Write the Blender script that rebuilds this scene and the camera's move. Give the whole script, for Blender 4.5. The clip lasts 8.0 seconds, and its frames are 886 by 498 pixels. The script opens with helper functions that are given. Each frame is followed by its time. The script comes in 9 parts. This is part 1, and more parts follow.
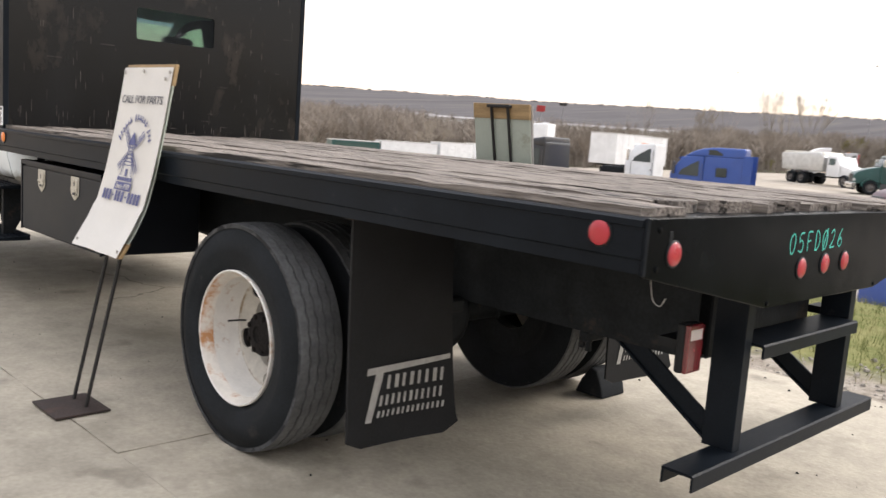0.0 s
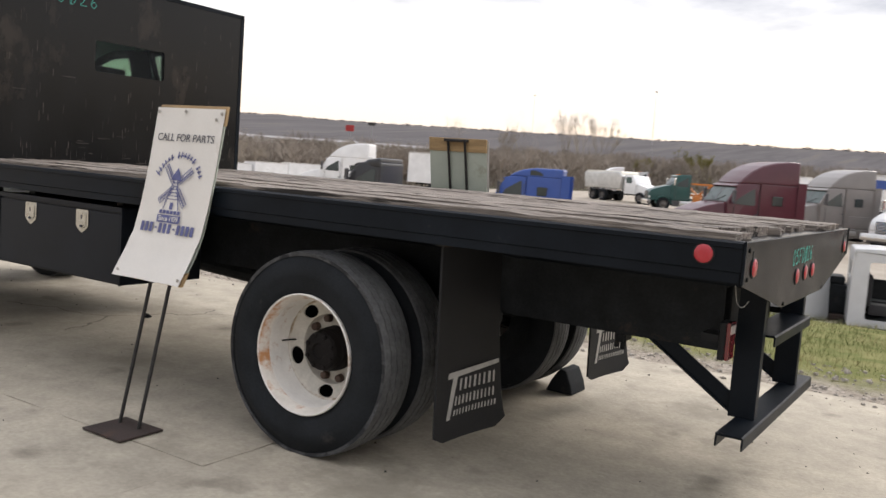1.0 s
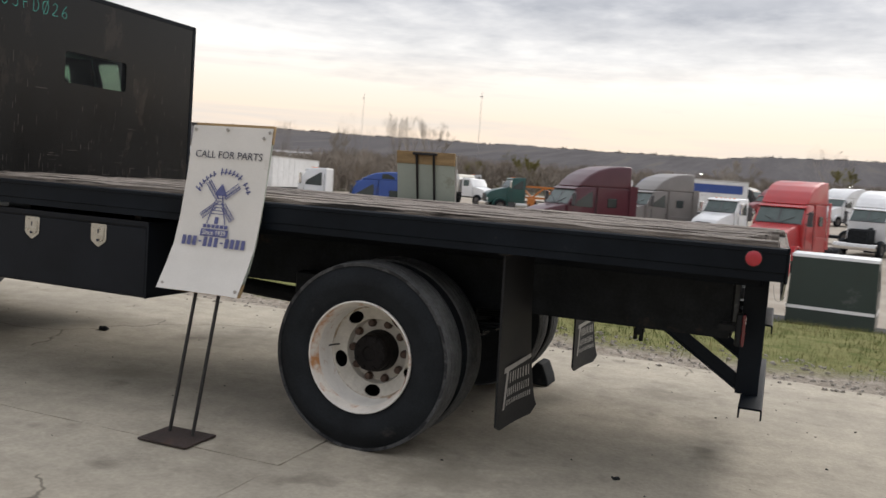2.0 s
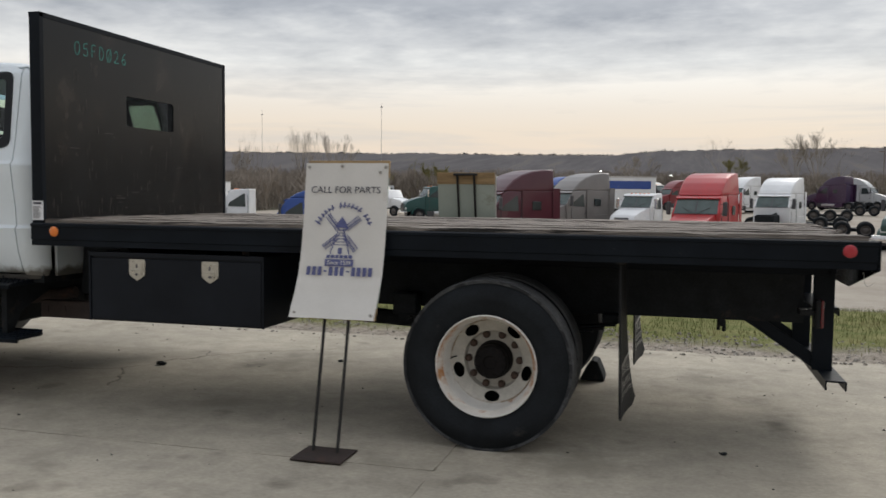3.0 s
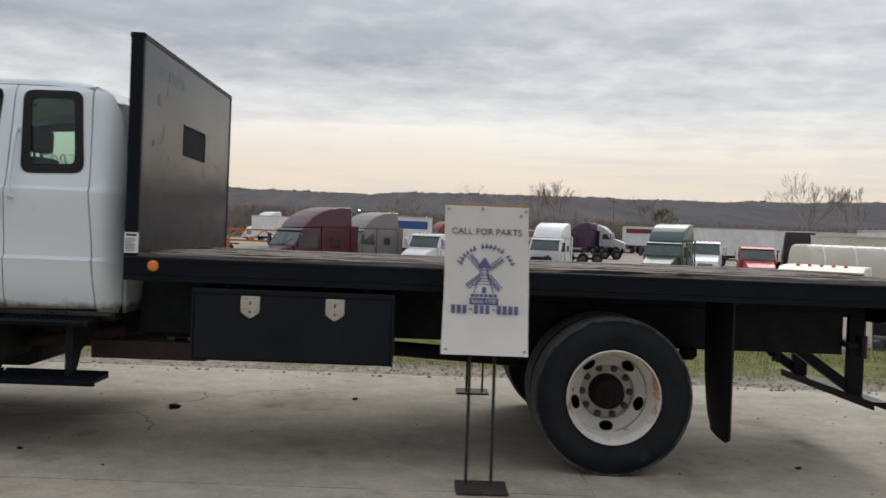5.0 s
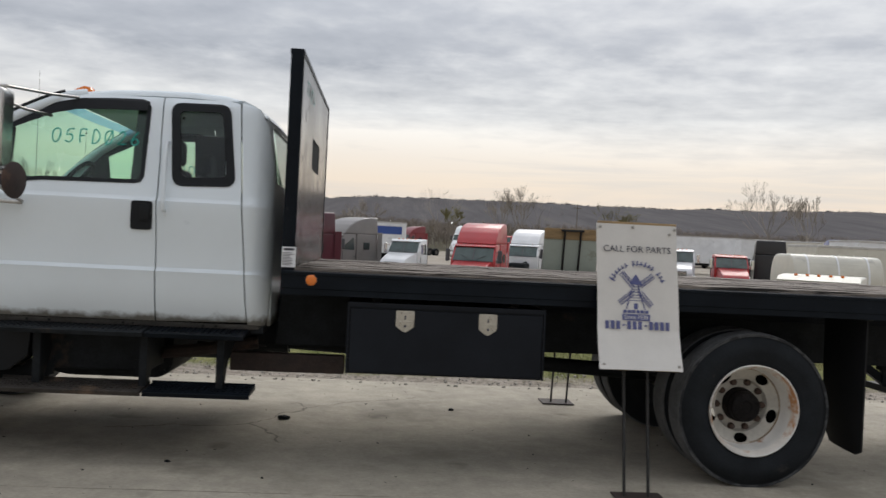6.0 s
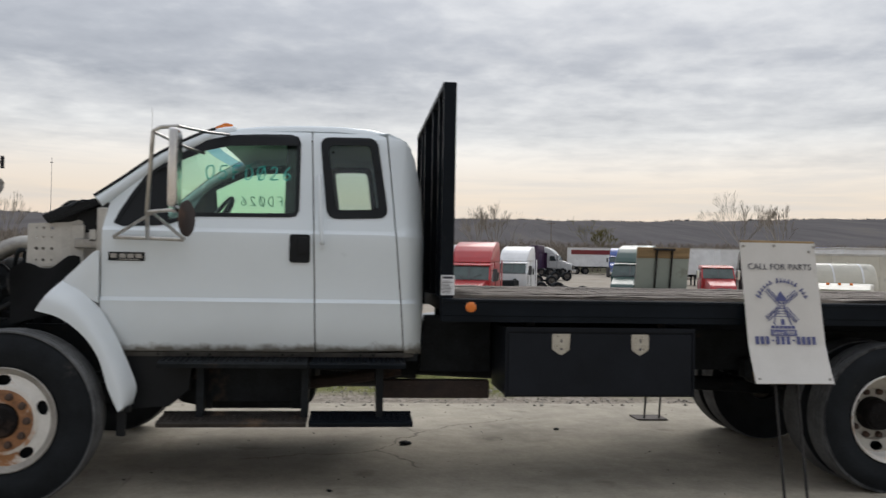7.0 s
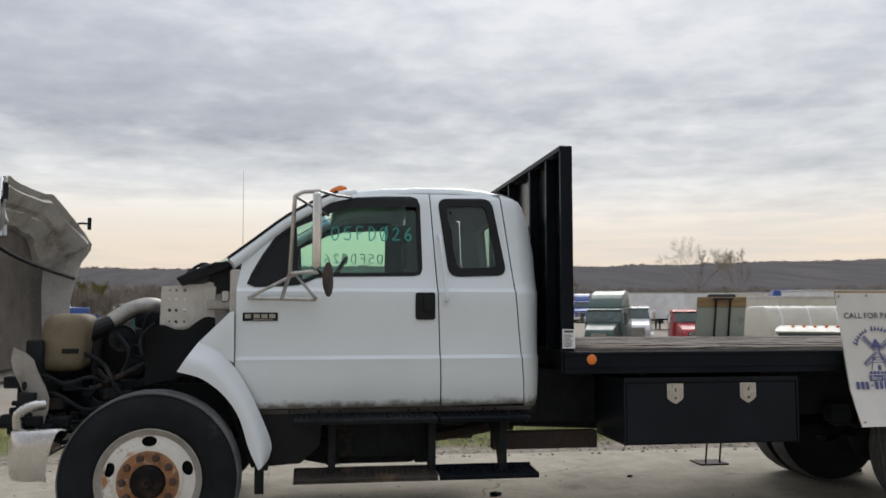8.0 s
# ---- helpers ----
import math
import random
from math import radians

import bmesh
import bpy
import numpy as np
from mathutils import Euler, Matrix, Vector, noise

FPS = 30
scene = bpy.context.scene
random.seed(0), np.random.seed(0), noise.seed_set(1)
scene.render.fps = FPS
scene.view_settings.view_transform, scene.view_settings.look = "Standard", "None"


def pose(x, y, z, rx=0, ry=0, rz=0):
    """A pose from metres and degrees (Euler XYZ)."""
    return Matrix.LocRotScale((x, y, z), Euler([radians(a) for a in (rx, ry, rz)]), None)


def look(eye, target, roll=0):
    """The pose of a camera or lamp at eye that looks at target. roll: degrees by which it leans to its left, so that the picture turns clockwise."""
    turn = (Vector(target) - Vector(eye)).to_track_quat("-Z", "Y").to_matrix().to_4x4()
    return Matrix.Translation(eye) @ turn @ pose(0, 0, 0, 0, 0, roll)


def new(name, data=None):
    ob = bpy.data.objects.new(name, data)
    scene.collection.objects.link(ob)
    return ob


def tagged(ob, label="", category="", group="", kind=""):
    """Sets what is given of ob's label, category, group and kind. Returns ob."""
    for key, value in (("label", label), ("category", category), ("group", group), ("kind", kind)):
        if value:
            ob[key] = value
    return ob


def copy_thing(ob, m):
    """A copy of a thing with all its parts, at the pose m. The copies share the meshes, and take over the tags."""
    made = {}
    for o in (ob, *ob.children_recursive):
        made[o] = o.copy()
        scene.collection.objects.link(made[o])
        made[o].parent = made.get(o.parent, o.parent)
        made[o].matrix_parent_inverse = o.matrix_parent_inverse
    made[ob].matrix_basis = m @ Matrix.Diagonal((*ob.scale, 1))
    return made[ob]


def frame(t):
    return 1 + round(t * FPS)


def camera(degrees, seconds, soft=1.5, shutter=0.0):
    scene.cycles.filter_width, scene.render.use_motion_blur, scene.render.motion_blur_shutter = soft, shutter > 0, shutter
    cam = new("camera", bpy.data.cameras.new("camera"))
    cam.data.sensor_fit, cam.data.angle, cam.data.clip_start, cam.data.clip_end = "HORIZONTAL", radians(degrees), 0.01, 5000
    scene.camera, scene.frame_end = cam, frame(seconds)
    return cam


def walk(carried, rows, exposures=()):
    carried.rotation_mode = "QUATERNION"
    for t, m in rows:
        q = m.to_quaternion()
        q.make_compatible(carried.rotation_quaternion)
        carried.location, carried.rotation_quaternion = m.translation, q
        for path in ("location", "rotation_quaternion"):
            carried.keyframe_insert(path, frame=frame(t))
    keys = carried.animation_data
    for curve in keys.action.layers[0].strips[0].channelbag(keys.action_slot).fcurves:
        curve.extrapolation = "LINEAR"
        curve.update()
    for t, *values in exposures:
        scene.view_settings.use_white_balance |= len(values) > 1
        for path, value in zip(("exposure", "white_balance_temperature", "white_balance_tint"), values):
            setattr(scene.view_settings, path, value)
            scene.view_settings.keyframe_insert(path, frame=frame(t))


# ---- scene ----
cam = camera(54.8, 8.0, soft=1.5, shutter=0.35)
PATH = [
    (0, (-0.189, 0.314, 1.389), (-1.597, 1.71, 1.123), 4.2),
    (0.5, (-0.37, -0.276, 1.395), (-1.63, 1.261, 1.17), 4.5),
    (1, (-0.641, -0.792, 1.395), (-1.715, 0.885, 1.205), 4.2),
    (1.2, (-0.781, -0.971, 1.388), (-1.792, 0.744, 1.205), 4.1),
    (2.5, (-1.803, -2.059, 1.398), (-2.394, -0.153, 1.259), 3.0),
    (3, (-2.292, -2.407, 1.42), (-2.814, -0.481, 1.295), 0.6),
    (3.5, (-2.828, -2.593, 1.399), (-3.199, -0.631, 1.294), 1.0),
    (4, (-3.374, -2.776, 1.37), (-3.602, -0.79, 1.326), 1.8),
    (4.2, (-3.581, -2.833, 1.387), (-3.71, -0.837, 1.351), 0.9),
    (5.3, (-4.824, -2.969, 1.403), (-4.751, -0.97, 1.386), 2.7),
    (5.5, (-5.065, -2.987, 1.42), (-4.976, -0.989, 1.408), 2.7),
    (6, (-5.635, -2.993, 1.417), (-5.498, -0.998, 1.407), 2.8),
    (6.5, (-6.219, -3.071, 1.43), (-6.024, -1.08, 1.437), 2.1),
    (7, (-6.762, -3.031, 1.425), (-6.56, -1.041, 1.461), 1.0),
    (7.5, (-7.307, -3.049, 1.429), (-7.116, -1.059, 1.506), 0.6),
    (8, (-7.816, -3.133, 1.467), (-7.517, -1.161, 1.615), 0.0),
]
EXPOSURES = [(0, 1.33, 6500, 12), (1.2, 0.86, 6500, 12), (2.5, 0.33, 6350, 9), (3.5, 0.12, 6260, 8), (4.2, 0.06, 6240, 8), (5.5, 0.27, 6260, 9), (6.5, 0.22, 6240, 9), (8, 0.20, 6230, 9)]
walk(cam, [(t, look(eye, target, roll)) for t, eye, target, roll in PATH], EXPOSURES)

# ---------------------------------------------------------------- world and sun
SUN_AZ, SUN_EL = 22.0, 38.0


def sky_world():
    w = bpy.data.worlds.new("overcast_sky")
    w.use_nodes = True
    nt = w.node_tree
    nt.nodes.clear()
    N, L = nt.nodes.new, nt.links.new
    out, bg = N("ShaderNodeOutputWorld"), N("ShaderNodeBackground")
    tc, sep = N("ShaderNodeTexCoord"), N("ShaderNodeSeparateXYZ")
    L(tc.outputs["Generated"], sep.inputs[0])

    def m(op, a, b=0.0, c=0.0):
        n = N("ShaderNodeMath")
        n.operation = op
        for i, v in enumerate((a, b, c)):
            if isinstance(v, (int, float)):
                n.inputs[i].default_value = v
            else:
                L(v, n.inputs[i])
        return n.outputs[0]

    z = m("MAXIMUM", sep.outputs[2], 0.0)
    den = m("ADD", z, 0.14)
    px, py = m("DIVIDE", sep.outputs[0], den), m("DIVIDE", sep.outputs[1], den)
    comb = N("ShaderNodeCombineXYZ")
    L(px, comb.inputs[0]), L(py, comb.inputs[1])

    def cloud(scale, detail, stretch, off):
        mp = N("ShaderNodeMapping")
        mp.inputs["Scale"].default_value = (stretch[0], stretch[1], 1)
        mp.inputs["Location"].default_value = (off, off * 0.7, 0)
        mp.inputs["Rotation"].default_value = (0, 0, 0.35)
        L(comb.outputs[0], mp.inputs[0])
        n = N("ShaderNodeTexNoise")
        n.inputs["Scale"].default_value, n.inputs["Detail"].default_value = scale, detail
        n.inputs["Roughness"].default_value, n.inputs["Distortion"].default_value = 0.56, 0.12
        L(mp.outputs[0], n.inputs[0])
        return n.outputs[0]

    big, small = cloud(0.85, 6, (0.6, 1.0), 3.1), cloud(5.5, 7, (0.95, 1.0), 8.3)
    dens = m("ADD", m("MULTIPLY", big, 0.60), m("MULTIPLY", small, 0.40))
    ramp = N("ShaderNodeValToRGB")
    e = ramp.color_ramp.elements
    e[0].position, e[0].color = 0.36, (0.82, 0.805, 0.795, 1)
    e[1].position, e[1].color = 0.64, (0.475, 0.482, 0.512, 1)
    mid = e.new(0.50)
    mid.color = (0.60, 0.602, 0.625, 1)
    L(dens, ramp.inputs[0])
    # bright warm band above the horizon, under the cloud deck
    glow = N("ShaderNodeValToRGB")
    g = glow.color_ramp.elements
    g[0].position, g[0].color = 0.0, (1.28, 0.99, 0.79, 1)
    g[1].position, g[1].color = 0.30, (0.9, 0.9, 0.92, 1)
    a = g.new(0.075)
    a.color = (1.34, 1.12, 0.90, 1)
    b = g.new(0.15)
    b.color = (1.42, 1.36, 1.27, 1)
    L(z, glow.inputs[0])
    # thin level streaks of cloud across the bright band
    smap = N("ShaderNodeMapping")
    smap.inputs["Scale"].default_value = (1.6, 1.6, 26.0)
    L(tc.outputs["Generated"], smap.inputs[0])
    sn = N("ShaderNodeTexNoise")
    sn.inputs["Scale"].default_value, sn.inputs["Detail"].default_value, sn.inputs["Roughness"].default_value, sn.inputs["Distortion"].default_value = 1.5, 6, 0.6, 0.35
    L(smap.outputs[0], sn.inputs[0])
    sfac = N("ShaderNodeMapRange")
    sfac.inputs[1].default_value, sfac.inputs[2].default_value, sfac.inputs[3].default_value, sfac.inputs[4].default_value = 0.46, 0.70, 0.0, 0.60
    L(sn.outputs[0], sfac.inputs[0])
    streak = N("ShaderNodeMix")
    streak.data_type = "RGBA"
    streak.inputs[7].default_value = (0.90, 0.875, 0.865, 1)
    L(sfac.outputs[0], streak.inputs["Factor"]), L(glow.outputs[0], streak.inputs[6])
    fac = m("ADD", m("MULTIPLY", z, 9.0), m("MULTIPLY", m("SUBTRACT", small, 0.5), 0.5))
    fac = m("SUBTRACT", m("ADD", fac, m("MULTIPLY", m("SUBTRACT", big, 0.5), 1.4)), 0.97)
    clampn = N("ShaderNodeClamp")
    L(fac, clampn.inputs[0])
    mix = N("ShaderNodeMix")
    mix.data_type = "RGBA"
    L(clampn.outputs[0], mix.inputs["Factor"])
    L(streak.outputs[2], mix.inputs[6]), L(ramp.outputs[0], mix.inputs[7])
    sky = N("ShaderNodeTexSky")
    sky.sky_type, sky.sun_disc = "NISHITA", False
    sky.sun_elevation, sky.sun_rotation = radians(SUN_EL), radians(SUN_AZ)
    sc = N("ShaderNodeVectorMath")
    sc.operation = "SCALE"
    sc.inputs["Scale"].default_value = 0.10
    L(sky.outputs[0], sc.inputs[0])
    mix2 = N("ShaderNodeMix")
    mix2.data_type = "RGBA"
    mix2.inputs["Factor"].default_value = 0.90
    L(sc.outputs[0], mix2.inputs[6]), L(mix.outputs[2], mix2.inputs[7])
    L(mix2.outputs[2], bg.inputs[0])
    zen = N("ShaderNodeMapRange")
    zen.inputs[1].default_value, zen.inputs[2].default_value, zen.inputs[3].default_value, zen.inputs[4].default_value = 0.10, 0.90, 0.60, 1.60
    # dimmer away from the setting sun
    back = N("ShaderNodeMapRange")
    back.inputs[1].default_value, back.inputs[2].default_value, back.inputs[3].default_value, back.inputs[4].default_value = -1.0, 0.2, 0.68, 1.0
    L(sep.outputs[1], back.inputs[0])
    L(sep.outputs[2], zen.inputs[0]), L(m("MULTIPLY", zen.outputs[0], back.outputs[0]), bg.inputs[1])
    L(bg.outputs[0], out.inputs[0])
    scene.world = w


sky_world()
sun = new("sun", bpy.data.lights.new("sun", "SUN"))
sun.data.energy, sun.data.angle, sun.data.color = 1.05, radians(32), (1.0, 0.93, 0.84)
sun.matrix_world = look((0, 0, 0), (-math.sin(radians(SUN_AZ)), -math.cos(radians(SUN_AZ)), -math.tan(radians(SUN_EL))))


# ---------------------------------------------------------------- materials
def mat(name, col, rough=0.6, metal=0.0, var=0.14, scale=6.0, fine=90.0, bump=0.08, stain=None, stain_at=0.62, stain_scale=3.0,
        stretch=(1, 1, 1), emit=0.0, rnd=0.0, coat=0.0, spec=0.5):
    """A painted or bare surface: broad and fine variation, stains of one colour, relief."""
    mt = bpy.data.materials.new(name)
    mt.use_nodes = True
    nt = mt.node_tree
    N, L = nt.nodes.new, nt.links.new
    bsdf = nt.nodes["Principled BSDF"]
    tc, mp = N("ShaderNodeTexCoord"), N("ShaderNodeMapping")
    mp.inputs["Scale"].default_value = stretch
    L(tc.outputs["Object"], mp.inputs[0])

    def noise_of(sc, det=4.0, r=0.6):
        n = N("ShaderNodeTexNoise")
        n.inputs["Scale"].default_value, n.inputs["Detail"].default_value, n.inputs["Roughness"].default_value = sc, det, r
        L(mp.outputs[0], n.inputs[0])
        return n.outputs[0]

    def mixc(f, a, b, blend="MIX"):
        n = N("ShaderNodeMix")
        n.data_type, n.blend_type = "RGBA", blend
        for key, v in (("Factor", f), (6, a), (7, b)):
            if isinstance(v, (int, float)):
                n.inputs[key].default_value = v
            elif isinstance(v, tuple):
                n.inputs[key].default_value = (*v, 1)
            else:
                L(v, n.inputs[key])
        return n.outputs[2]

    def ramp(src, lo, hi):
        n = N("ShaderNodeMapRange")
        n.inputs[1].default_value, n.inputs[2].default_value = lo, hi
        L(src, n.inputs[0])
        return n.outputs[0]

    broad, grain = noise_of(scale), noise_of(fine, 3)
    lo, hi = tuple(c * (1 - var) for c in col), tuple(min(1, c * (1 + var)) for c in col)
    c = mixc(ramp(broad, 0.3, 0.7), lo, hi)
    c = mixc(ramp(grain, 0.35, 0.75), c, mixc(1.0, c, (1 - var * 0.9,) * 3, "MULTIPLY"))
    if stain:
        c = mixc(ramp(noise_of(stain_scale, 7, 0.68), stain_at, stain_at + 0.09), c, stain)
    if rnd:
        oi = N("ShaderNodeObjectInfo")
        hsv = N("ShaderNodeHueSaturation")
        mr = N("ShaderNodeMapRange")
        mr.inputs[3].default_value, mr.inputs[4].default_value = 1 - rnd, 1 + rnd
        L(oi.outputs["Random"], mr.inputs[0]), L(mr.outputs[0], hsv.inputs["Value"]), L(c, hsv.inputs["Color"])
        c = hsv.outputs[0]
    L(c, bsdf.inputs["Base Color"])
    rr = N("ShaderNodeMapRange")
    rr.inputs[3].default_value, rr.inputs[4].default_value = max(0.02, rough - 0.12), min(1, rough + 0.12)
    L(broad, rr.inputs[0]), L(rr.outputs[0], bsdf.inputs["Roughness"])
    bsdf.inputs["Metallic"].default_value = metal
    bsdf.inputs["Specular IOR Level"].default_value = spec
    bsdf.inputs["Coat Weight"].default_value = coat
    if bump:
        bp = N("ShaderNodeBump")
        bp.inputs["Strength"].default_value, bp.inputs["Distance"].default_value = bump, 0.01
        L(grain, bp.inputs["Height"]), L(bp.outputs[0], bsdf.inputs["Normal"])
    if emit:
        bsdf.inputs["Emission Color"].default_value = (*col, 1)
        bsdf.inputs["Emission Strength"].default_value = emit
    return mt


def glass(name, tint, gloss=1.0):
    mt = bpy.data.materials.new(name)
    mt.use_nodes = True
    nt = mt.node_tree
    nt.nodes.clear()
    N, L = nt.nodes.new, nt.links.new
    out, mx, tr, gl, fr = (N(k) for k in ("ShaderNodeOutputMaterial", "ShaderNodeMixShader", "ShaderNodeBsdfTransparent", "ShaderNodeBsdfGlossy", "ShaderNodeLayerWeight"))
    tr.inputs[0].default_value = (*tint, 1)
    gl.inputs["Roughness"].default_value = 0.03
    fr.inputs[0].default_value = 0.5
    pw, ml = N("ShaderNodeMath"), N("ShaderNodeMath")
    pw.operation, ml.operation = "POWER", "MULTIPLY_ADD"
    pw.inputs[1].default_value, ml.inputs[1].default_value, ml.inputs[2].default_value = 4.0, 0.5, 0.035
    L(fr.outputs["Facing"], pw.inputs[0]), L(pw.outputs[0], ml.inputs[0]), L(ml.outputs[0], mx.inputs[0]), L(tr.outputs[0], mx.inputs[1]), L(gl.outputs[0], mx.inputs[2]), L(mx.outputs[0], out.inputs[0])
    return mt


def wood_mat():
    mt = bpy.data.materials.new("weathered_plank")
    mt.use_nodes = True
    nt = mt.node_tree
    N, L = nt.nodes.new, nt.links.new
    bsdf = nt.nodes["Principled BSDF"]
    tc, oi = N("ShaderNodeTexCoord"), N("ShaderNodeObjectInfo")
    off = N("ShaderNodeVectorMath")
    off.operation = "ADD"
    cb = N("ShaderNodeCombineXYZ")
    ml = N("ShaderNodeMath")
    ml.operation = "MULTIPLY"
    ml.inputs[1].default_value = 37.0
    L(oi.outputs["Random"], ml.inputs[0]), L(ml.outputs[0], cb.inputs[0])
    L(tc.outputs["Object"], off.inputs[0]), L(cb.outputs[0], off.inputs[1])

    def tex(sx, sy, sc, det):
        mp, n = N("ShaderNodeMapping"), N("ShaderNodeTexNoise")
        mp.inputs["Scale"].default_value = (sx, sy, sy)
        n.inputs["Scale"].default_value, n.inputs["Detail"].default_value, n.inputs["Roughness"].default_value = sc, det, 0.65
        L(off.outputs[0], mp.inputs[0]), L(mp.outputs[0], n.inputs[0])
        return n.outputs[0]

    grain, crack, patch = tex(0.8, 26, 3.0, 6), tex(0.55, 12, 2.2, 4), tex(1, 1.6, 1.4, 5)
    r1 = N("ShaderNodeValToRGB")
    e = r1.color_ramp.elements
    e[0].position, e[0].color = 0.30, (0.085, 0.071, 0.061, 1)
    e[1].position, e[1].color = 0.72, (0.39, 0.34, 0.295, 1)
    L(grain, r1.inputs[0])
    r2 = N("ShaderNodeMapRange")
    r2.inputs[1].default_value, r2.inputs[2].default_value, r2.inputs[3].default_value, r2.inputs[4].default_value = 0.37, 0.44, 0.10, 1.0
    L(crack, r2.inputs[0])
    r3 = N("ShaderNodeMapRange")
    r3.inputs[1].default_value, r3.inputs[2].default_value, r3.inputs[3].default_value, r3.inputs[4].default_value = 0.3, 0.7, 0.7, 1.25
    L(patch, r3.inputs[0])
    v = N("ShaderNodeMath")
    v.operation = "MULTIPLY"
    L(r2.outputs[0], v.inputs[0]), L(r3.outputs[0], v.inputs[1])
    hs = N("ShaderNodeHueSaturation")
    L(v.outputs[0], hs.inputs["Value"]), L(r1.outputs[0], hs.inputs["Color"])
    L(hs.outputs[0], bsdf.inputs["Base Color"])
    bsdf.inputs["Roughness"].default_value = 0.88
    h = N("ShaderNodeMath")
    h.operation = "MULTIPLY"
    L(grain, h.inputs[0]), L(r2.outputs[0], h.inputs[1])
    bp = N("ShaderNodeBump")
    bp.inputs["Strength"].default_value, bp.inputs["Distance"].default_value = 0.9, 0.02
    L(h.outputs[0], bp.inputs["Height"]), L(bp.outputs[0], bsdf.inputs["Normal"])
    return mt


def concrete_mat():
    mt = mat("concrete", (0.415, 0.374, 0.302), 0.85, spec=0.2, var=0.20, scale=0.7, fine=38, bump=0.35, stain=(0.30, 0.27, 0.216), stain_at=0.55, stain_scale=0.8)
    nt = mt.node_tree
    N, L = nt.nodes.new, nt.links.new
    bsdf = nt.nodes["Principled BSDF"]
    src = bsdf.inputs["Base Color"].links[0].from_socket
    tc = N("ShaderNodeTexCoord")
    wob = N("ShaderNodeTexNoise")
    wob.inputs["Scale"].default_value, wob.inputs["Detail"].default_value = 1.7, 6
    add = N("ShaderNodeVectorMath")
    add.operation = "MULTIPLY_ADD"
    add.inputs[1].default_value = (0.55, 0.55, 0.0)
    L(tc.outputs["Object"], wob.inputs[0]), L(wob.outputs["Color"], add.inputs[0]), L(tc.outputs["Object"], add.inputs[2])
    vo = N("ShaderNodeTexVoronoi")
    vo.feature = "DISTANCE_TO_EDGE"
    vo.inputs["Scale"].default_value = 0.33
    L(add.outputs[0], vo.inputs[0])
    mr = N("ShaderNodeMapRange")
    mr.inputs[1].default_value, mr.inputs[2].default_value, mr.inputs[3].default_value, mr.inputs[4].default_value = 0.0008, 0.0034, 0.45, 1.0
    # most of the cracks have healed shut: keep them in a few patches only
    pm = N("ShaderNodeTexNoise")
    pm.inputs["Scale"].default_value, pm.inputs["Detail"].default_value = 0.45, 3
    pr = N("ShaderNodeMapRange")
    pr.inputs[1].default_value, pr.inputs[2].default_value, pr.inputs[3].default_value, pr.inputs[4].default_value = 0.48, 0.56, 0.02, 0.0
    pa = N("ShaderNodeMath")
    pa.operation = "ADD"
    L(tc.outputs["Object"], pm.inputs[0]), L(pm.outputs[0], pr.inputs[0])
    L(vo.outputs["Distance"], pa.inputs[0]), L(pr.outputs[0], pa.inputs[1]), L(pa.outputs[0], mr.inputs[0])
    # oil spots and pale scuffs
    sp = N("ShaderNodeTexNoise")
    sp.inputs["Scale"].default_value, sp.inputs["Detail"].default_value = 2.6, 2
    L(tc.outputs["Object"], sp.inputs[0])
    sr = N("ShaderNodeMapRange")
    sr.inputs[1].default_value, sr.inputs[2].default_value, sr.inputs[3].default_value, sr.inputs[4].default_value = 0.66, 0.74, 1.0, 0.72
    L(sp.outputs[0], sr.inputs[0])
    md = N("ShaderNodeTexNoise")
    md.inputs["Scale"].default_value, md.inputs["Detail"].default_value, md.inputs["Roughness"].default_value = 4.5, 9, 0.72
    L(tc.outputs["Object"], md.inputs[0])
    mdr = N("ShaderNodeMapRange")
    mdr.inputs[1].default_value, mdr.inputs[2].default_value, mdr.inputs[3].default_value, mdr.inputs[4].default_value = 0.3, 0.7, 0.80, 1.16
    L(md.outputs[0], mdr.inputs[0])
    m0 = N("ShaderNodeMath")
    m0.operation = "MULTIPLY"
    L(mr.outputs[0], m0.inputs[0]), L(mdr.outputs[0], m0.inputs[1])
    ml = N("ShaderNodeMath")
    ml.operation = "MULTIPLY"
    L(m0.outputs[0], ml.inputs[0]), L(sr.outputs[0], ml.inputs[1])
    hs = N("ShaderNodeHueSaturation")
    L(ml.outputs[0], hs.inputs["Value"]), L(src, hs.inputs["Color"]), L(hs.outputs[0], bsdf.inputs["Base Color"])
    return mt


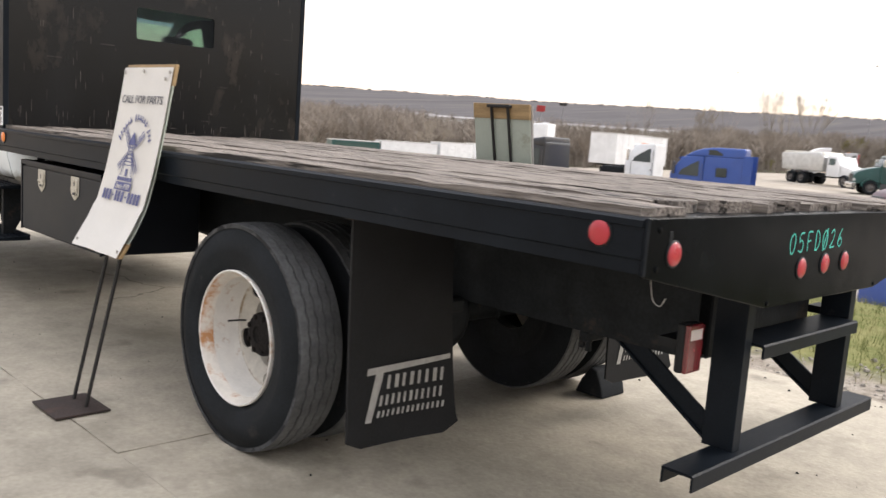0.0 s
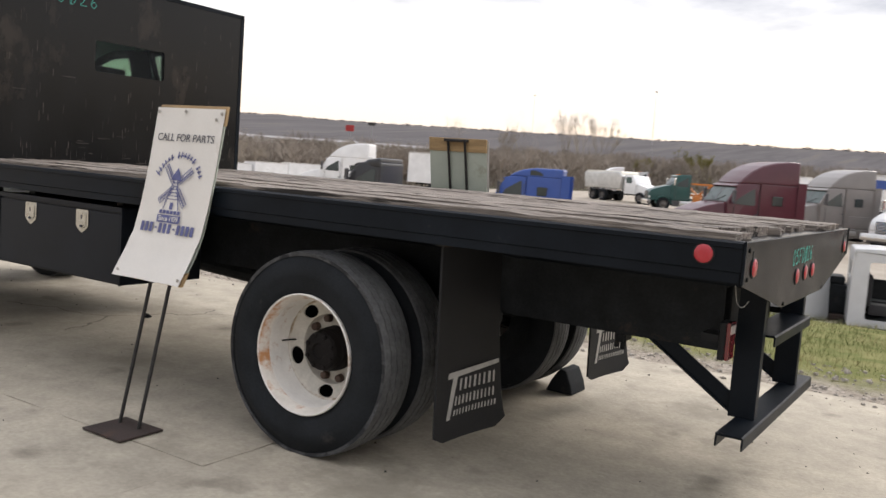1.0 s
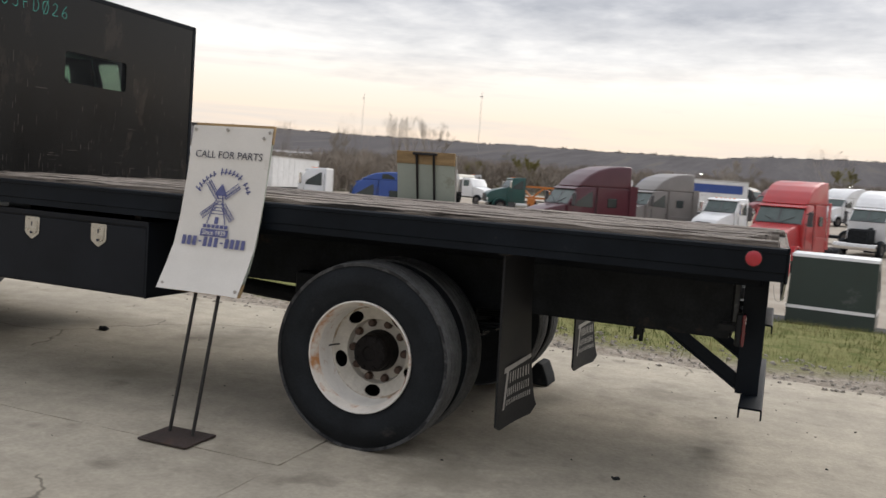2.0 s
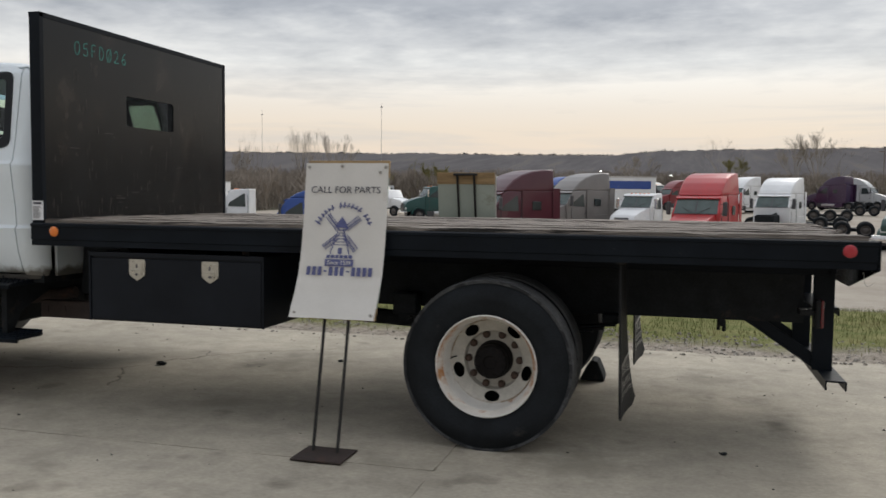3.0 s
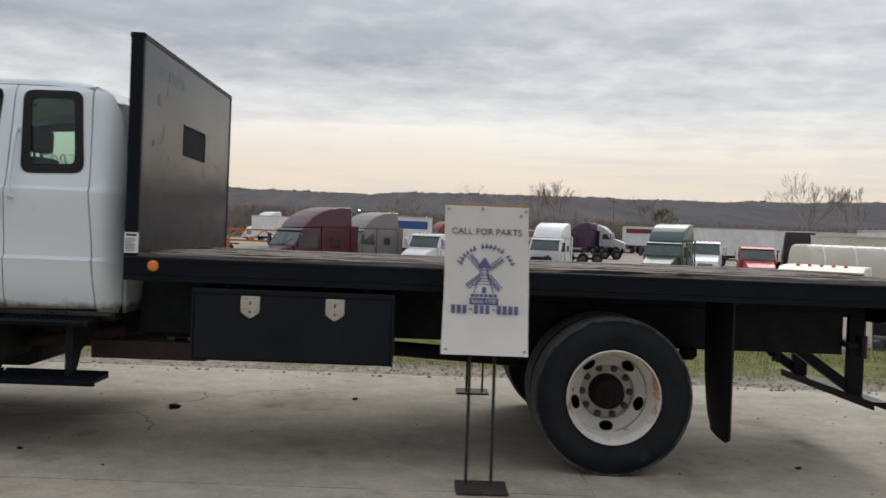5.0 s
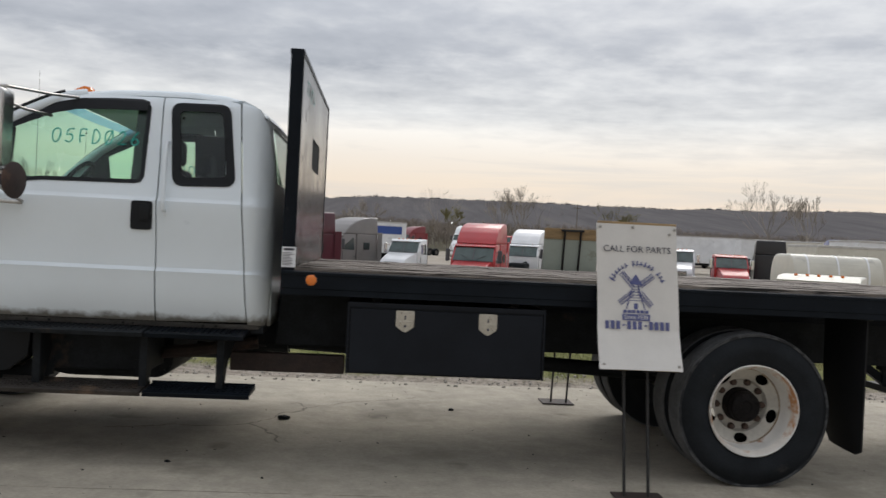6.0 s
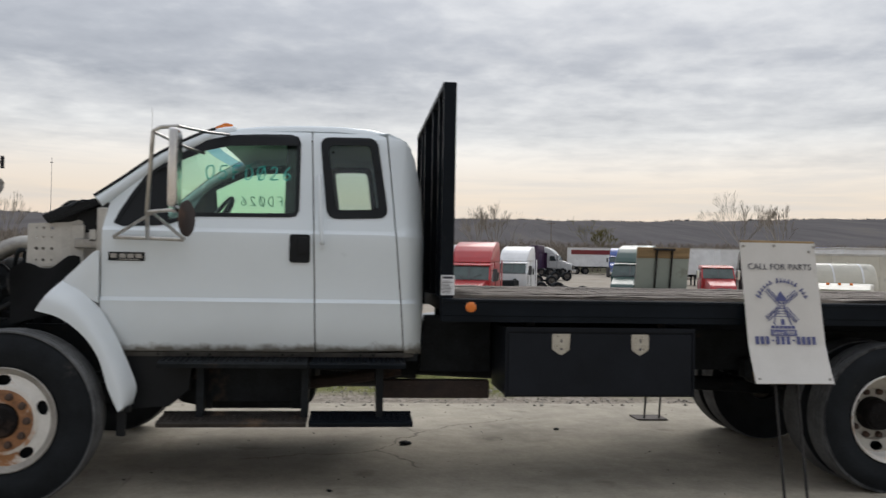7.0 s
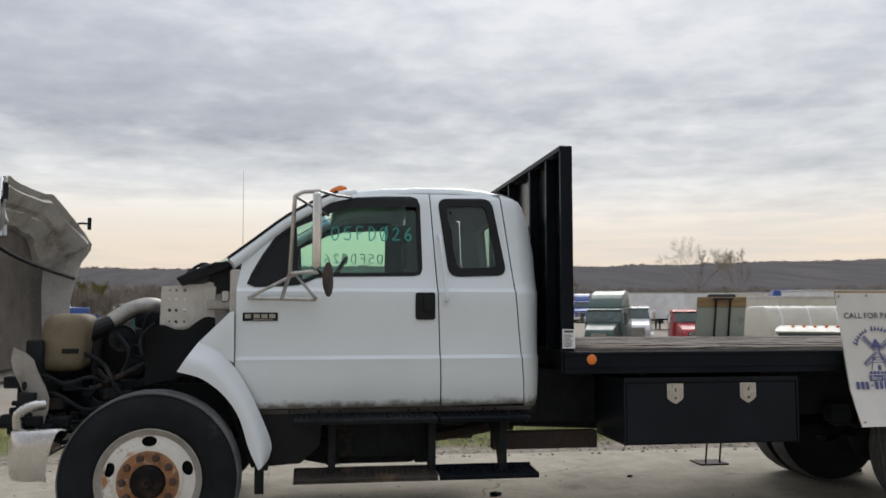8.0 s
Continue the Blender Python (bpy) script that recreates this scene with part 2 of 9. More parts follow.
def ground_mat():
    """One sheet: gravel verge, grass berm, gravel lot and far fields, by the lie of the land."""
    mt = bpy.data.materials.new("yard_ground")
    mt.use_nodes = True
    nt = mt.node_tree
    N, L = nt.nodes.new, nt.links.new
    bsdf = nt.nodes["Principled BSDF"]
    tc, sep = N("ShaderNodeTexCoord"), N("ShaderNodeSeparateXYZ")
    L(tc.outputs["Object"], sep.inputs[0])

    def nz(sc, det=5):
        n = N("ShaderNodeTexNoise")
        n.inputs["Scale"].default_value, n.inputs["Detail"].default_value, n.inputs["Roughness"].default_value = sc, det, 0.65
        L(tc.outputs["Object"], n.inputs[0])
        return n.outputs[0]

    def two(src, a, b, lo=0.35, hi=0.65):
        r = N("ShaderNodeValToRGB")
        e = r.color_ramp.elements
        e[0].position, e[0].color = lo, (*a, 1)
        e[1].position, e[1].color = hi, (*b, 1)
        L(src, r.inputs[0])
        return r.outputs[0]

    def edge(src, at, width, wob):
        ad = N("ShaderNodeMath")
        ad.operation = "MULTIPLY_ADD"
        ad.inputs[1].default_value = wob
        L(nz(0.9), ad.inputs[0]), L(src, ad.inputs[2])
        r = N("ShaderNodeMapRange")
        r.inputs[1].default_value, r.inputs[2].default_value = at + wob / 2, at + wob / 2 + width
        L(ad.outputs[0], r.inputs[0])
        return r.outputs[0]

    def mixc(f, a, b):
        n = N("ShaderNodeMix")
        n.data_type = "RGBA"
        L(f, n.inputs["Factor"]), L(a, n.inputs[6]), L(b, n.inputs[7])
        return n.outputs[2]

    y = sep.outputs[1]
    verge = two(nz(14), (0.20, 0.17, 0.135), (0.38, 0.34, 0.29))
    grass = two(nz(3.2, 8), (0.105, 0.125, 0.04), (0.25, 0.235, 0.105), 0.32, 0.7)
    lot = two(nz(0.35, 9), (0.29, 0.255, 0.21), (0.45, 0.405, 0.345), 0.3, 0.7)
    field = two(nz(0.05, 6), (0.06, 0.06, 0.035), (0.105, 0.092, 0.065))
    c = mixc(edge(y, 6.15, 0.35, 0.9), verge, grass)
    c = mixc(edge(y, 9.5, 0.5, 1.2), c, lot)
    c = mixc(edge(y, 118, 8, 20), c, field)
    L(c, bsdf.inputs["Base Color"])
    bsdf.inputs["Roughness"].default_value, bsdf.inputs["Specular IOR Level"].default_value = 0.95, 0.06
    bp = N("ShaderNodeBump")
    bp.inputs["Strength"].default_value, bp.inputs["Distance"].default_value = 0.6, 0.04
    L(nz(22, 6), bp.inputs["Height"]), L(bp.outputs[0], bsdf.inputs["Normal"])
    return mt


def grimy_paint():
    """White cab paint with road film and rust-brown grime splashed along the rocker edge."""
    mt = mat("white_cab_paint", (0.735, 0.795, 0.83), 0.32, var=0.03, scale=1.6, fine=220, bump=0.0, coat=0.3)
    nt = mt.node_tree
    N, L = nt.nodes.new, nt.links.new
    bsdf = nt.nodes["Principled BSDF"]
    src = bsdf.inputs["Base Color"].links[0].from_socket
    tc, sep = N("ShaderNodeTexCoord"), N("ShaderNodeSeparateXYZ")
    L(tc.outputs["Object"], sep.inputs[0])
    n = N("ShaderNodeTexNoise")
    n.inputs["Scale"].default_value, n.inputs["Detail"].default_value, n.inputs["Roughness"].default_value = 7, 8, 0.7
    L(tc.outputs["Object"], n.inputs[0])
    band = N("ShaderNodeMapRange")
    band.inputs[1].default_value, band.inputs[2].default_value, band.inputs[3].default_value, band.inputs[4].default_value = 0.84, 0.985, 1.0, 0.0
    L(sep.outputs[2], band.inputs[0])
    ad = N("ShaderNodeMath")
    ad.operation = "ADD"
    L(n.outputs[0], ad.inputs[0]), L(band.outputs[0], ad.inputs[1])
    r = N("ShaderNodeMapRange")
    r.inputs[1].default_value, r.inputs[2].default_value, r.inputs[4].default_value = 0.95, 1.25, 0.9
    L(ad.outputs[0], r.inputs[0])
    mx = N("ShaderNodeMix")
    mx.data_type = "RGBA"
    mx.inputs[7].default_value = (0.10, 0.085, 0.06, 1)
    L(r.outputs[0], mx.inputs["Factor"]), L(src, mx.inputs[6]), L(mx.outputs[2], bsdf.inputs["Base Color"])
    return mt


def rusty_rim(name, at):
    return mat(name, (0.72, 0.70, 0.66), 0.5, var=0.08, scale=9, fine=60, bump=0.15, stain=(0.36, 0.17, 0.07), stain_at=at, stain_scale=5)


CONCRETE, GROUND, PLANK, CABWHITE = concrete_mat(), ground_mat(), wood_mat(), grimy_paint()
BLACK = mat("black_bed_paint", (0.0090, 0.0120, 0.0165), 0.40, var=0.3, scale=3, fine=140, bump=0.05, spec=0.08, stain=(0.045, 0.043, 0.042), stain_at=0.645, stain_scale=6)
APRON = mat("glossy_black_apron", (0.005, 0.006, 0.007), 0.2, var=0.3, scale=3, fine=2.6, bump=0.4, spec=0.03, stain=(0.035, 0.034, 0.034), stain_at=0.66, stain_scale=7)
HEADB = mat("scuffed_black_plate", (0.0050, 0.0055, 0.0062), 0.2, spec=0.27, var=0.35, scale=1.6, fine=70, bump=0.05, stain=(0.021, 0.0175, 0.0155), stain_at=0.56, stain_scale=2.4, stretch=(1, 1.3, 0.7))
BOXBLK = mat("black_toolbox_paint", (0.0135, 0.016, 0.021), 0.36, spec=0.10, var=0.2, scale=3, fine=160, bump=0.03)
CHASSIS = mat("chassis_black", (0.0180, 0.0205, 0.0230), 0.6, spec=0.1, var=0.35, scale=7, fine=70, bump=0.2, stain=(0.05, 0.039, 0.031), stain_at=0.6)
RUSTY = mat("rusty_steel", (0.040, 0.026, 0.022), 0.75, var=0.4, scale=9, fine=80, bump=0.3, stain=(0.085, 0.045, 0.028), stain_at=0.6)
RUBBER = mat("tyre_rubber", (0.0155, 0.0180, 0.0210), 0.7, spec=0.12, var=0.3, scale=5, fine=110, bump=0.15, stain=(0.05, 0.048, 0.045), stain_at=0.62)
# rubber scuffs, lightened to carry the line of skylight on the shoulder
SCUFFLIT = mat("scuffed_lit_rubber", (0.085, 0.087, 0.09), 0.9, spec=0.15, var=0.35, scale=9, fine=70, bump=0.3, stain=(0.028, 0.029, 0.031), stain_at=0.46, stain_scale=11)
TREAD = mat("tyre_tread", (0.125, 0.128, 0.131), 0.88, spec=0.25, var=0.35, scale=6, fine=60, bump=0.3)
STEPWORN = mat("worn_step_plate", (0.052, 0.046, 0.041), 0.6, spec=0.2, var=0.35, scale=8, fine=80, bump=0.2, stain=(0.12, 0.085, 0.06), stain_at=0.58)
FLAPMAT = mat("mud_flap_rubber", (0.014, 0.0145, 0.016), 0.62, spec=0.2, var=0.3, scale=4, fine=120, bump=0.12)
RIMW, RIMF = rusty_rim("white_dished_rim", 0.58), rusty_rim("white_rusty_front_rim", 0.50)
RUSTBAND = mat("rust_streaked_white", (0.70, 0.66, 0.60), 0.6, var=0.12, scale=8, fine=60, bump=0.2, stain=(0.42, 0.20, 0.08), stain_at=0.49, stain_scale=4)
# darker than RIMW: dirt, and the dish's own shade mixed into the colour
RIMDISC = mat("dirty_shaded_disc", (0.53, 0.505, 0.45), 0.6, var=0.14, scale=10, fine=60, bump=0.2, stain=(0.28, 0.19, 0.12), stain_at=0.63, stain_scale=6)
RIMGRIME = mat("brown_rim_grime", (0.30, 0.235, 0.165), 0.8, var=0.3, scale=12, fine=70, bump=0.2, stain=(0.58, 0.55, 0.49), stain_at=0.47, stain_scale=7)
RIMRUST = mat("rim_rust_ring", (0.33, 0.16, 0.075), 0.8, var=0.35, scale=14, fine=70, bump=0.3, stain=(0.60, 0.52, 0.44), stain_at=0.6, stain_scale=9)
HUB = mat("greasy_hub", (0.010, 0.0085, 0.0085), 0.6, spec=0.15, var=0.5, scale=14, fine=60, bump=0.4, stain=(0.042, 0.028, 0.022), stain_at=0.6)
NUT = mat("rusty_lug_nut", (0.075, 0.045, 0.032), 0.7, var=0.35, scale=30, fine=90, bump=0.3)
SATIN = mat("dull_bumper_chrome", (0.62, 0.61, 0.59), 0.28, 1.0, var=0.12, scale=6, fine=60, bump=0.06, stain=(0.30, 0.26, 0.21), stain_at=0.64)
CHROME = mat("worn_chrome", (0.72, 0.71, 0.69), 0.18, 1.0, var=0.12, scale=10, fine=120, bump=0.02)
DULLCHROME = mat("dull_chrome_tube", (0.55, 0.53, 0.50), 0.32, 1.0, var=0.25, scale=12, fine=90, bump=0.05, stain=(0.20, 0.12, 0.07), stain_at=0.64)
STAINLESS = mat("stainless_latch", (0.55, 0.54, 0.50), 0.3, 1.0, var=0.15, scale=20, fine=150, bump=0.05)
BLKPLAST = mat("black_plastic", (0.012, 0.0135, 0.0155), 0.5, spec=0.2, var=0.15, scale=12, fine=200, bump=0.05)
DARKRED = mat("dark_red_lens", (0.12, 0.008, 0.012), 0.22, var=0.06, scale=30, fine=200, bump=0.0, coat=0.5)
REDLENS = mat("red_lens", (0.37, 0.008, 0.020), 0.3, var=0.06, scale=30, fine=200, bump=0.0, coat=0.5)
AMBERLENS = mat("amber_lens", (0.78, 0.20, 0.02), 0.25, var=0.06, scale=30, fine=200, bump=0.0, coat=0.5)
CLEARLENS = mat("clear_lens", (0.55, 0.50, 0.48), 0.2, var=0.05, scale=30, bump=0.0, coat=0.5)
DECAL = mat("white_decal", (0.75, 0.76, 0.78), 0.5, var=0.03, scale=20, bump=0.0)
INK = mat("dark_print", (0.05, 0.05, 0.07), 0.6, var=0.1, scale=40, bump=0.0)
BLUEINK = mat("blue_print", (0.09, 0.10, 0.24), 0.6, var=0.15, scale=40, bump=0.0)
FLAPINK = mat("worn_white_print", (0.38, 0.37, 0.35), 0.7, var=0.15, scale=30, bump=0.0)
CHALK = mat("green_paint_marker", (0.04, 0.42, 0.34), 0.6, var=0.2, scale=60, bump=0.0)
VINYL = mat("white_vinyl_banner", (0.63, 0.61, 0.575), 0.45, var=0.06, scale=3, fine=120, bump=0.06, stain=(0.47, 0.43, 0.37), stain_at=0.62, stain_scale=2.5)
VINYLBACK = mat("greenish_panel_back", (0.38, 0.42, 0.36), 0.6, var=0.1, scale=3, fine=100, bump=0.08, stain=(0.27, 0.28, 0.22), stain_at=0.6)
RAWWOOD = mat("raw_wood_strip", (0.36, 0.245, 0.12), 0.75, var=0.25, scale=5, fine=60, bump=0.2, stretch=(1, 1, 9))
SCRAPE = mat("dull_scraped_steel", (0.055, 0.042, 0.036), 0.6, var=0.4, scale=20, fine=90, bump=0.1)
FADED = mat("faded_green_marker", (0.03, 0.27, 0.225), 0.7, var=0.3, scale=60, bump=0.0)
ROD = mat("dark_steel_rod", (0.022, 0.021, 0.021), 0.5, 0.3, var=0.25, scale=12, bump=0.1)
SEAT = mat("dark_grey_cloth", (0.035, 0.034, 0.036), 0.95, var=0.2, scale=12, fine=260, bump=0.2)
TAN = mat("tan_plastic", (0.17, 0.135, 0.085), 0.6, var=0.2, scale=8, fine=90, bump=0.15, stain=(0.09, 0.07, 0.045), stain_at=0.6)
HOODIN = mat("dirty_hood_inner", (0.52, 0.495, 0.455), 0.7, var=0.2, scale=4, fine=50, bump=0.25, stain=(0.30, 0.265, 0.225), stain_at=0.55, stain_scale=2.2)
CLEANWHITE = mat("clean_white_paint", (0.735, 0.785, 0.815), 0.35, var=0.03, scale=1.6, fine=200, bump=0.0, coat=0.2, stain=(0.62, 0.62, 0.61), stain_at=0.64)
ROCKER = mat("dark_dirty_rocker", (0.09, 0.085, 0.078), 0.7, var=0.3, scale=9, fine=60, bump=0.2, stain=(0.25, 0.24, 0.22), stain_at=0.6, stain_scale=5)
RIMGREY = mat("dull_grey_flange", (0.36, 0.34, 0.31), 0.5, 0.2, var=0.2, scale=10, fine=70, bump=0.15, stain=(0.20, 0.13, 0.09), stain_at=0.6)
HOODBLK = mat("sooty_insulation", (0.13, 0.112, 0.093), 0.95, var=0.3, scale=5, fine=50, bump=0.4)
FIREWALL = mat("dirty_white_sheet_metal", (0.52, 0.50, 0.46), 0.5, var=0.12, scale=7, fine=70, bump=0.12, stain=(0.20, 0.15, 0.11), stain_at=0.6, stain_scale=6)
ALU = mat("cast_aluminium", (0.40, 0.385, 0.36), 0.45, 0.7, var=0.2, scale=12, fine=70, bump=0.2)
GLASS, TINTED, BLUEBAND = glass("green_cab_glass", (0.80, 0.945, 0.875)), glass("smoked_rear_glass", (0.80, 0.86, 0.84)), glass("blue_shade_band", (0.40, 0.62, 0.82))
GRASSM = mat("spring_grass", (0.155, 0.172, 0.062), 0.9, spec=0.1, var=0.35, scale=1.5, fine=20, bump=0.0, stain=(0.33, 0.29, 0.15), stain_at=0.5, stain_scale=2)
STONE = mat("gravel", (0.34, 0.31, 0.27), 0.9, var=0.3, scale=5, fine=60, bump=0.2)


# ---------------------------------------------------------------- mesh helpers
def bm_new():
    return bmesh.new()


def box(bm, x0, x1, y0, y1, z0, z1, bevel=0.0, seg=1, m=None):
    g = bmesh.ops.create_cube(bm, size=1.0)["verts"]
    for v in g:
        v.co = Vector(((x0 + x1) / 2 + v.co.x * (x1 - x0), (y0 + y1) / 2 + v.co.y * (y1 - y0), (z0 + z1) / 2 + v.co.z * (z1 - z0)))
    if bevel:
        es = list({e for v in g for e in v.link_edges})
        g = [v for v in bmesh.ops.bevel(bm, geom=es, offset=bevel, segments=seg, affect="EDGES", profile=0.6)["verts"]]
        g = list(set(g))
    if m is not None:
        vs = {v for f in {f for v in g if v.is_valid for f in v.link_faces} for v in f.verts}
        for v in vs:
            v.co = m @ v.co
    return bm


def prism(bm, pts, axis, a, b, bevel=0.0, seg=1):
    """A polygon pushed from a to b along an axis: pts are the two other coordinates in the order of xyz."""
    def at(p, d):
        return {"x": (d, p[0], p[1]), "y": (p[0], d, p[1]), "z": (p[0], p[1], d)}[axis]
    lo, hi = [bm.verts.new(at(p, a)) for p in pts], [bm.verts.new(at(p, b)) for p in pts]
    fs = [bm.faces.new(lo), bm.faces.new(hi[::-1])]
    n = len(pts)
    for i in range(n):
        fs.append(bm.faces.new((lo[i], hi[i], hi[(i + 1) % n], lo[(i + 1) % n])))
    bmesh.ops.recalc_face_normals(bm, faces=fs)
    if bevel:
        bmesh.ops.bevel(bm, geom=list({e for f in fs for e in f.edges}), offset=bevel, segments=seg, affect="EDGES", profile=0.6)
    return bm


def rod(bm, p0, p1, r, seg=8, r2=None, caps=True):
    p0, p1 = Vector(p0), Vector(p1)
    d = p1 - p0
    q = d.to_track_quat("Z", "Y").to_matrix().to_4x4()
    bmesh.ops.create_cone(bm, cap_ends=caps, segments=seg, radius1=r, radius2=r if r2 is None else r2, depth=d.length, matrix=Matrix.Translation((p0 + p1) / 2) @ q)
    return bm


def tube(bm, pts, r, seg=8):
    """One connected bent tube through the points."""
    P = [Vector(p) for p in pts]
    tang = [(P[min(k + 1, len(P) - 1)] - P[max(k - 1, 0)]).normalized() for k in range(len(P))]
    a = tang[0].orthogonal().normalized()
    rings = []
    for p, t in zip(P, tang):
        a = (a - t * a.dot(t)).normalized()
        b = t.cross(a)
        rings.append([bm.verts.new(p + (a * math.cos(2 * math.pi * k / seg) + b * math.sin(2 * math.pi * k / seg)) * r) for k in range(seg)])
    fs = [bm.faces.new(rings[0][::-1]), bm.faces.new(rings[-1])]
    for A, B in zip(rings, rings[1:]):
        for k in range(seg):
            fs.append(bm.faces.new((A[k], A[(k + 1) % seg], B[(k + 1) % seg], B[k])))
    bmesh.ops.recalc_face_normals(bm, faces=fs)
    return bm


def smooth_line(pts, steps=5):
    """A Catmull-Rom curve through the points."""
    P = [Vector(p) for p in pts]
    P = [2 * P[0] - P[1]] + P + [2 * P[-1] - P[-2]]
    out = []
    for i in range(1, len(P) - 2):
        for k in range(steps):
            t = k / steps
            a, b, c, d = P[i - 1:i + 3]
            out.append(0.5 * ((2 * b) + (c - a) * t + (2 * a - 5 * b + 4 * c - d) * t * t + (3 * b - a - 3 * c + d) * t ** 3))
    return out + [P[-2]]


def lathe(bm, prof, centre, axis="y", seg=48, side=1):
    """Rings of (radius, depth) round an axis through centre; depth runs along the axis times side."""
    rings = []
    for r, d in prof:
        ring = []
        for k in range(seg):
            a = 2 * math.pi * k / seg
            u, w = r * math.cos(a), r * math.sin(a)
            ring.append(bm.verts.new(Vector(centre) + (Vector((u, side * d, w)) if axis == "y" else Vector((side * d, u, w)) if axis == "x" else Vector((u, w, side * d)))))
        rings.append(ring)
    fs = []
    for A, B in zip(rings, rings[1:]):
        for k in range(seg):
            fs.append(bm.faces.new((A[k], A[(k + 1) % seg], B[(k + 1) % seg], B[k])))
    bmesh.ops.recalc_face_normals(bm, faces=fs)
    return bm


def part(name, bm, material, parent=None, label="", smooth=None, shadow=True):
    """Links a bmesh, in the space of its thing's root, as one mesh object under a thing or a part."""
    me = bpy.data.meshes.new(name)
    bm.normal_update()
    if smooth:
        for f in bm.faces:
            f.smooth = True
    bm.to_mesh(me)
    bm.free()
    if smooth and smooth < 3:
        me.set_sharp_from_angle(angle=smooth)
    me.materials.append(material)
    ob = new(name, me)
    if parent is not None:
        ob.parent = parent
        root = parent
        while root.parent is not None:
            root = root.parent
        if "origin" in root:
            me.transform(Matrix.Translation(-Vector(root["origin"])))
    if label:
        tagged(ob, label)
    if not shadow:
        ob.visible_shadow = False
    return ob


def thing(name, label, category, at=(0, 0, 0), group="", kind="", world=True):
    """An Empty at the base of a thing. world: its parts are given in the world's coordinates."""
    ob = new(name)
    ob.empty_display_size = 0.2
    ob.location = at
    if world:
        ob["origin"] = at
    return tagged(ob, label, category, group, kind)


def sheet(outer, holes, thick, place, zcuts=(), xcuts=(), inward=0.0):
    """A plate cut from an outline with holes, bent by place(x, z, depth)."""
    from mathutils.geometry import tessellate_polygon
    loops = [[Vector((p[0], p[1], 0)) for p in lp] for lp in (outer, *holes)]
    flat = [p for lp in loops for p in lp]
    bm = bm_new()
    vs = [bm.verts.new((p.x, 0, p.y)) for p in flat]
    for tri in tessellate_polygon(loops):
        try:
            bm.faces.new([vs[i] for i in tri])
        except ValueError:
            pass
    for axis, cuts in (((0, 0, 1), zcuts), ((1, 0, 0), xcuts)):
        for c in cuts:
            bmesh.ops.bisect_plane(bm, geom=bm.verts[:] + bm.edges[:] + bm.faces[:], plane_co=Vector(axis) * c, plane_no=axis)
    bmesh.ops.recalc_face_normals(bm, faces=bm.faces[:])
    ext = bmesh.ops.extrude_face_region(bm, geom=bm.faces[:])
    deep = {v for v in ext["geom"] if isinstance(v, bmesh.types.BMVert)}
    for v in bm.verts:
        v.co = Vector(place(v.co.x, v.co.z, thick if v in deep else 0.0))
    bmesh.ops.recalc_face_normals(bm, faces=bm.faces[:])
    return bm


def rounded(pts, r, n=4):
    """An outline with its corners rounded."""
    out = []
    P = [Vector(p) for p in pts]
    for i, p in enumerate(P):
        a, b = P[i - 1], P[(i + 1) % len(P)]
        da, db = (a - p), (b - p)
        k = min(r, da.length * 0.45, db.length * 0.45)
        s, e = p + da.normalized() * k, p + db.normalized() * k
        for j in range(n + 1):
            t = j / n
            out.append(tuple((1 - t) ** 2 * s + 2 * t * (1 - t) * p + t * t * e))
    return out


GLYPHS = {"0": [[(.5, 1), (.15, .8), (.1, .4), (.3, 0), (.65, .05), (.85, .5), (.75, .9), (.5, 1)]],
          "o": [[(.5, 1), (.15, .8), (.1, .4), (.3, 0), (.65, .05), (.85, .5), (.75, .9), (.5, 1)], [(.2, -.1), (.8, 1.1)]],
          "5": [[(.85, 1), (.3, .95), (.2, .55), (.6, .6), (.8, .3), (.55, 0), (.1, .1)]],
          "F": [[(.85, 1), (.2, .95), (.25, 0)], [(.2, .5), (.65, .55)]], "D": [[(.2, 0), (.25, 1), (.7, .85), (.85, .4), (.55, .02), (.15, 0)]],
          "2": [[(.15, .8), (.5, 1), (.75, .75), (.45, .3), (.1, .02), (.9, .05)]], "6": [[(.75, 1), (.3, .6), (.15, .2), (.5, 0), (.8, .25), (.55, .5), (.2, .3)]]}


def scrawl(bm, text, place, step, height, r):
    """Marker strokes: place(u, v) gives a point of the surface."""
    for i, ch in enumerate(text):
        for stroke in GLYPHS[ch]:
            pts = [Vector(place((i + 0.78 * p[0]) * step, p[1] * height)) for p in smooth_line([(a, b, 0) for a, b in stroke], 3)]
            tube(bm, pts, r, 5)
    return bm


def handwriting(text, place, step, height, r, mt, parent, flat=None):
    """Each hand-drawn character a part of its own; flat(v) presses it on to its surface."""
    for k, ch in enumerate(text):
        bm = scrawl(bm_new(), ch, lambda u, v, k=k: place(u + k * step, v), step, height, r)
        if flat:
            for v in bm.verts:
                flat(v)
        part("marker_digit", bm, mt, parent)


def letters(text, size, m, extrude=0.0006):
    """Words in the built-in font as a bmesh; m lays the text's plane."""
    cu = bpy.data.curves.new("words", "FONT")
    cu.body, cu.size, cu.align_x, cu.extrude, cu.resolution_u = text, size, "CENTER", extrude, 3
    ob = new("words", cu)
    me = bpy.data.meshes.new_from_object(ob.evaluated_get(bpy.context.evaluated_depsgraph_get()))
    bpy.data.objects.remove(ob)
    bm = bm_new()
    bm.from_mesh(me)
    bm.transform(m)
    bpy.data.meshes.remove(me)
    return bm


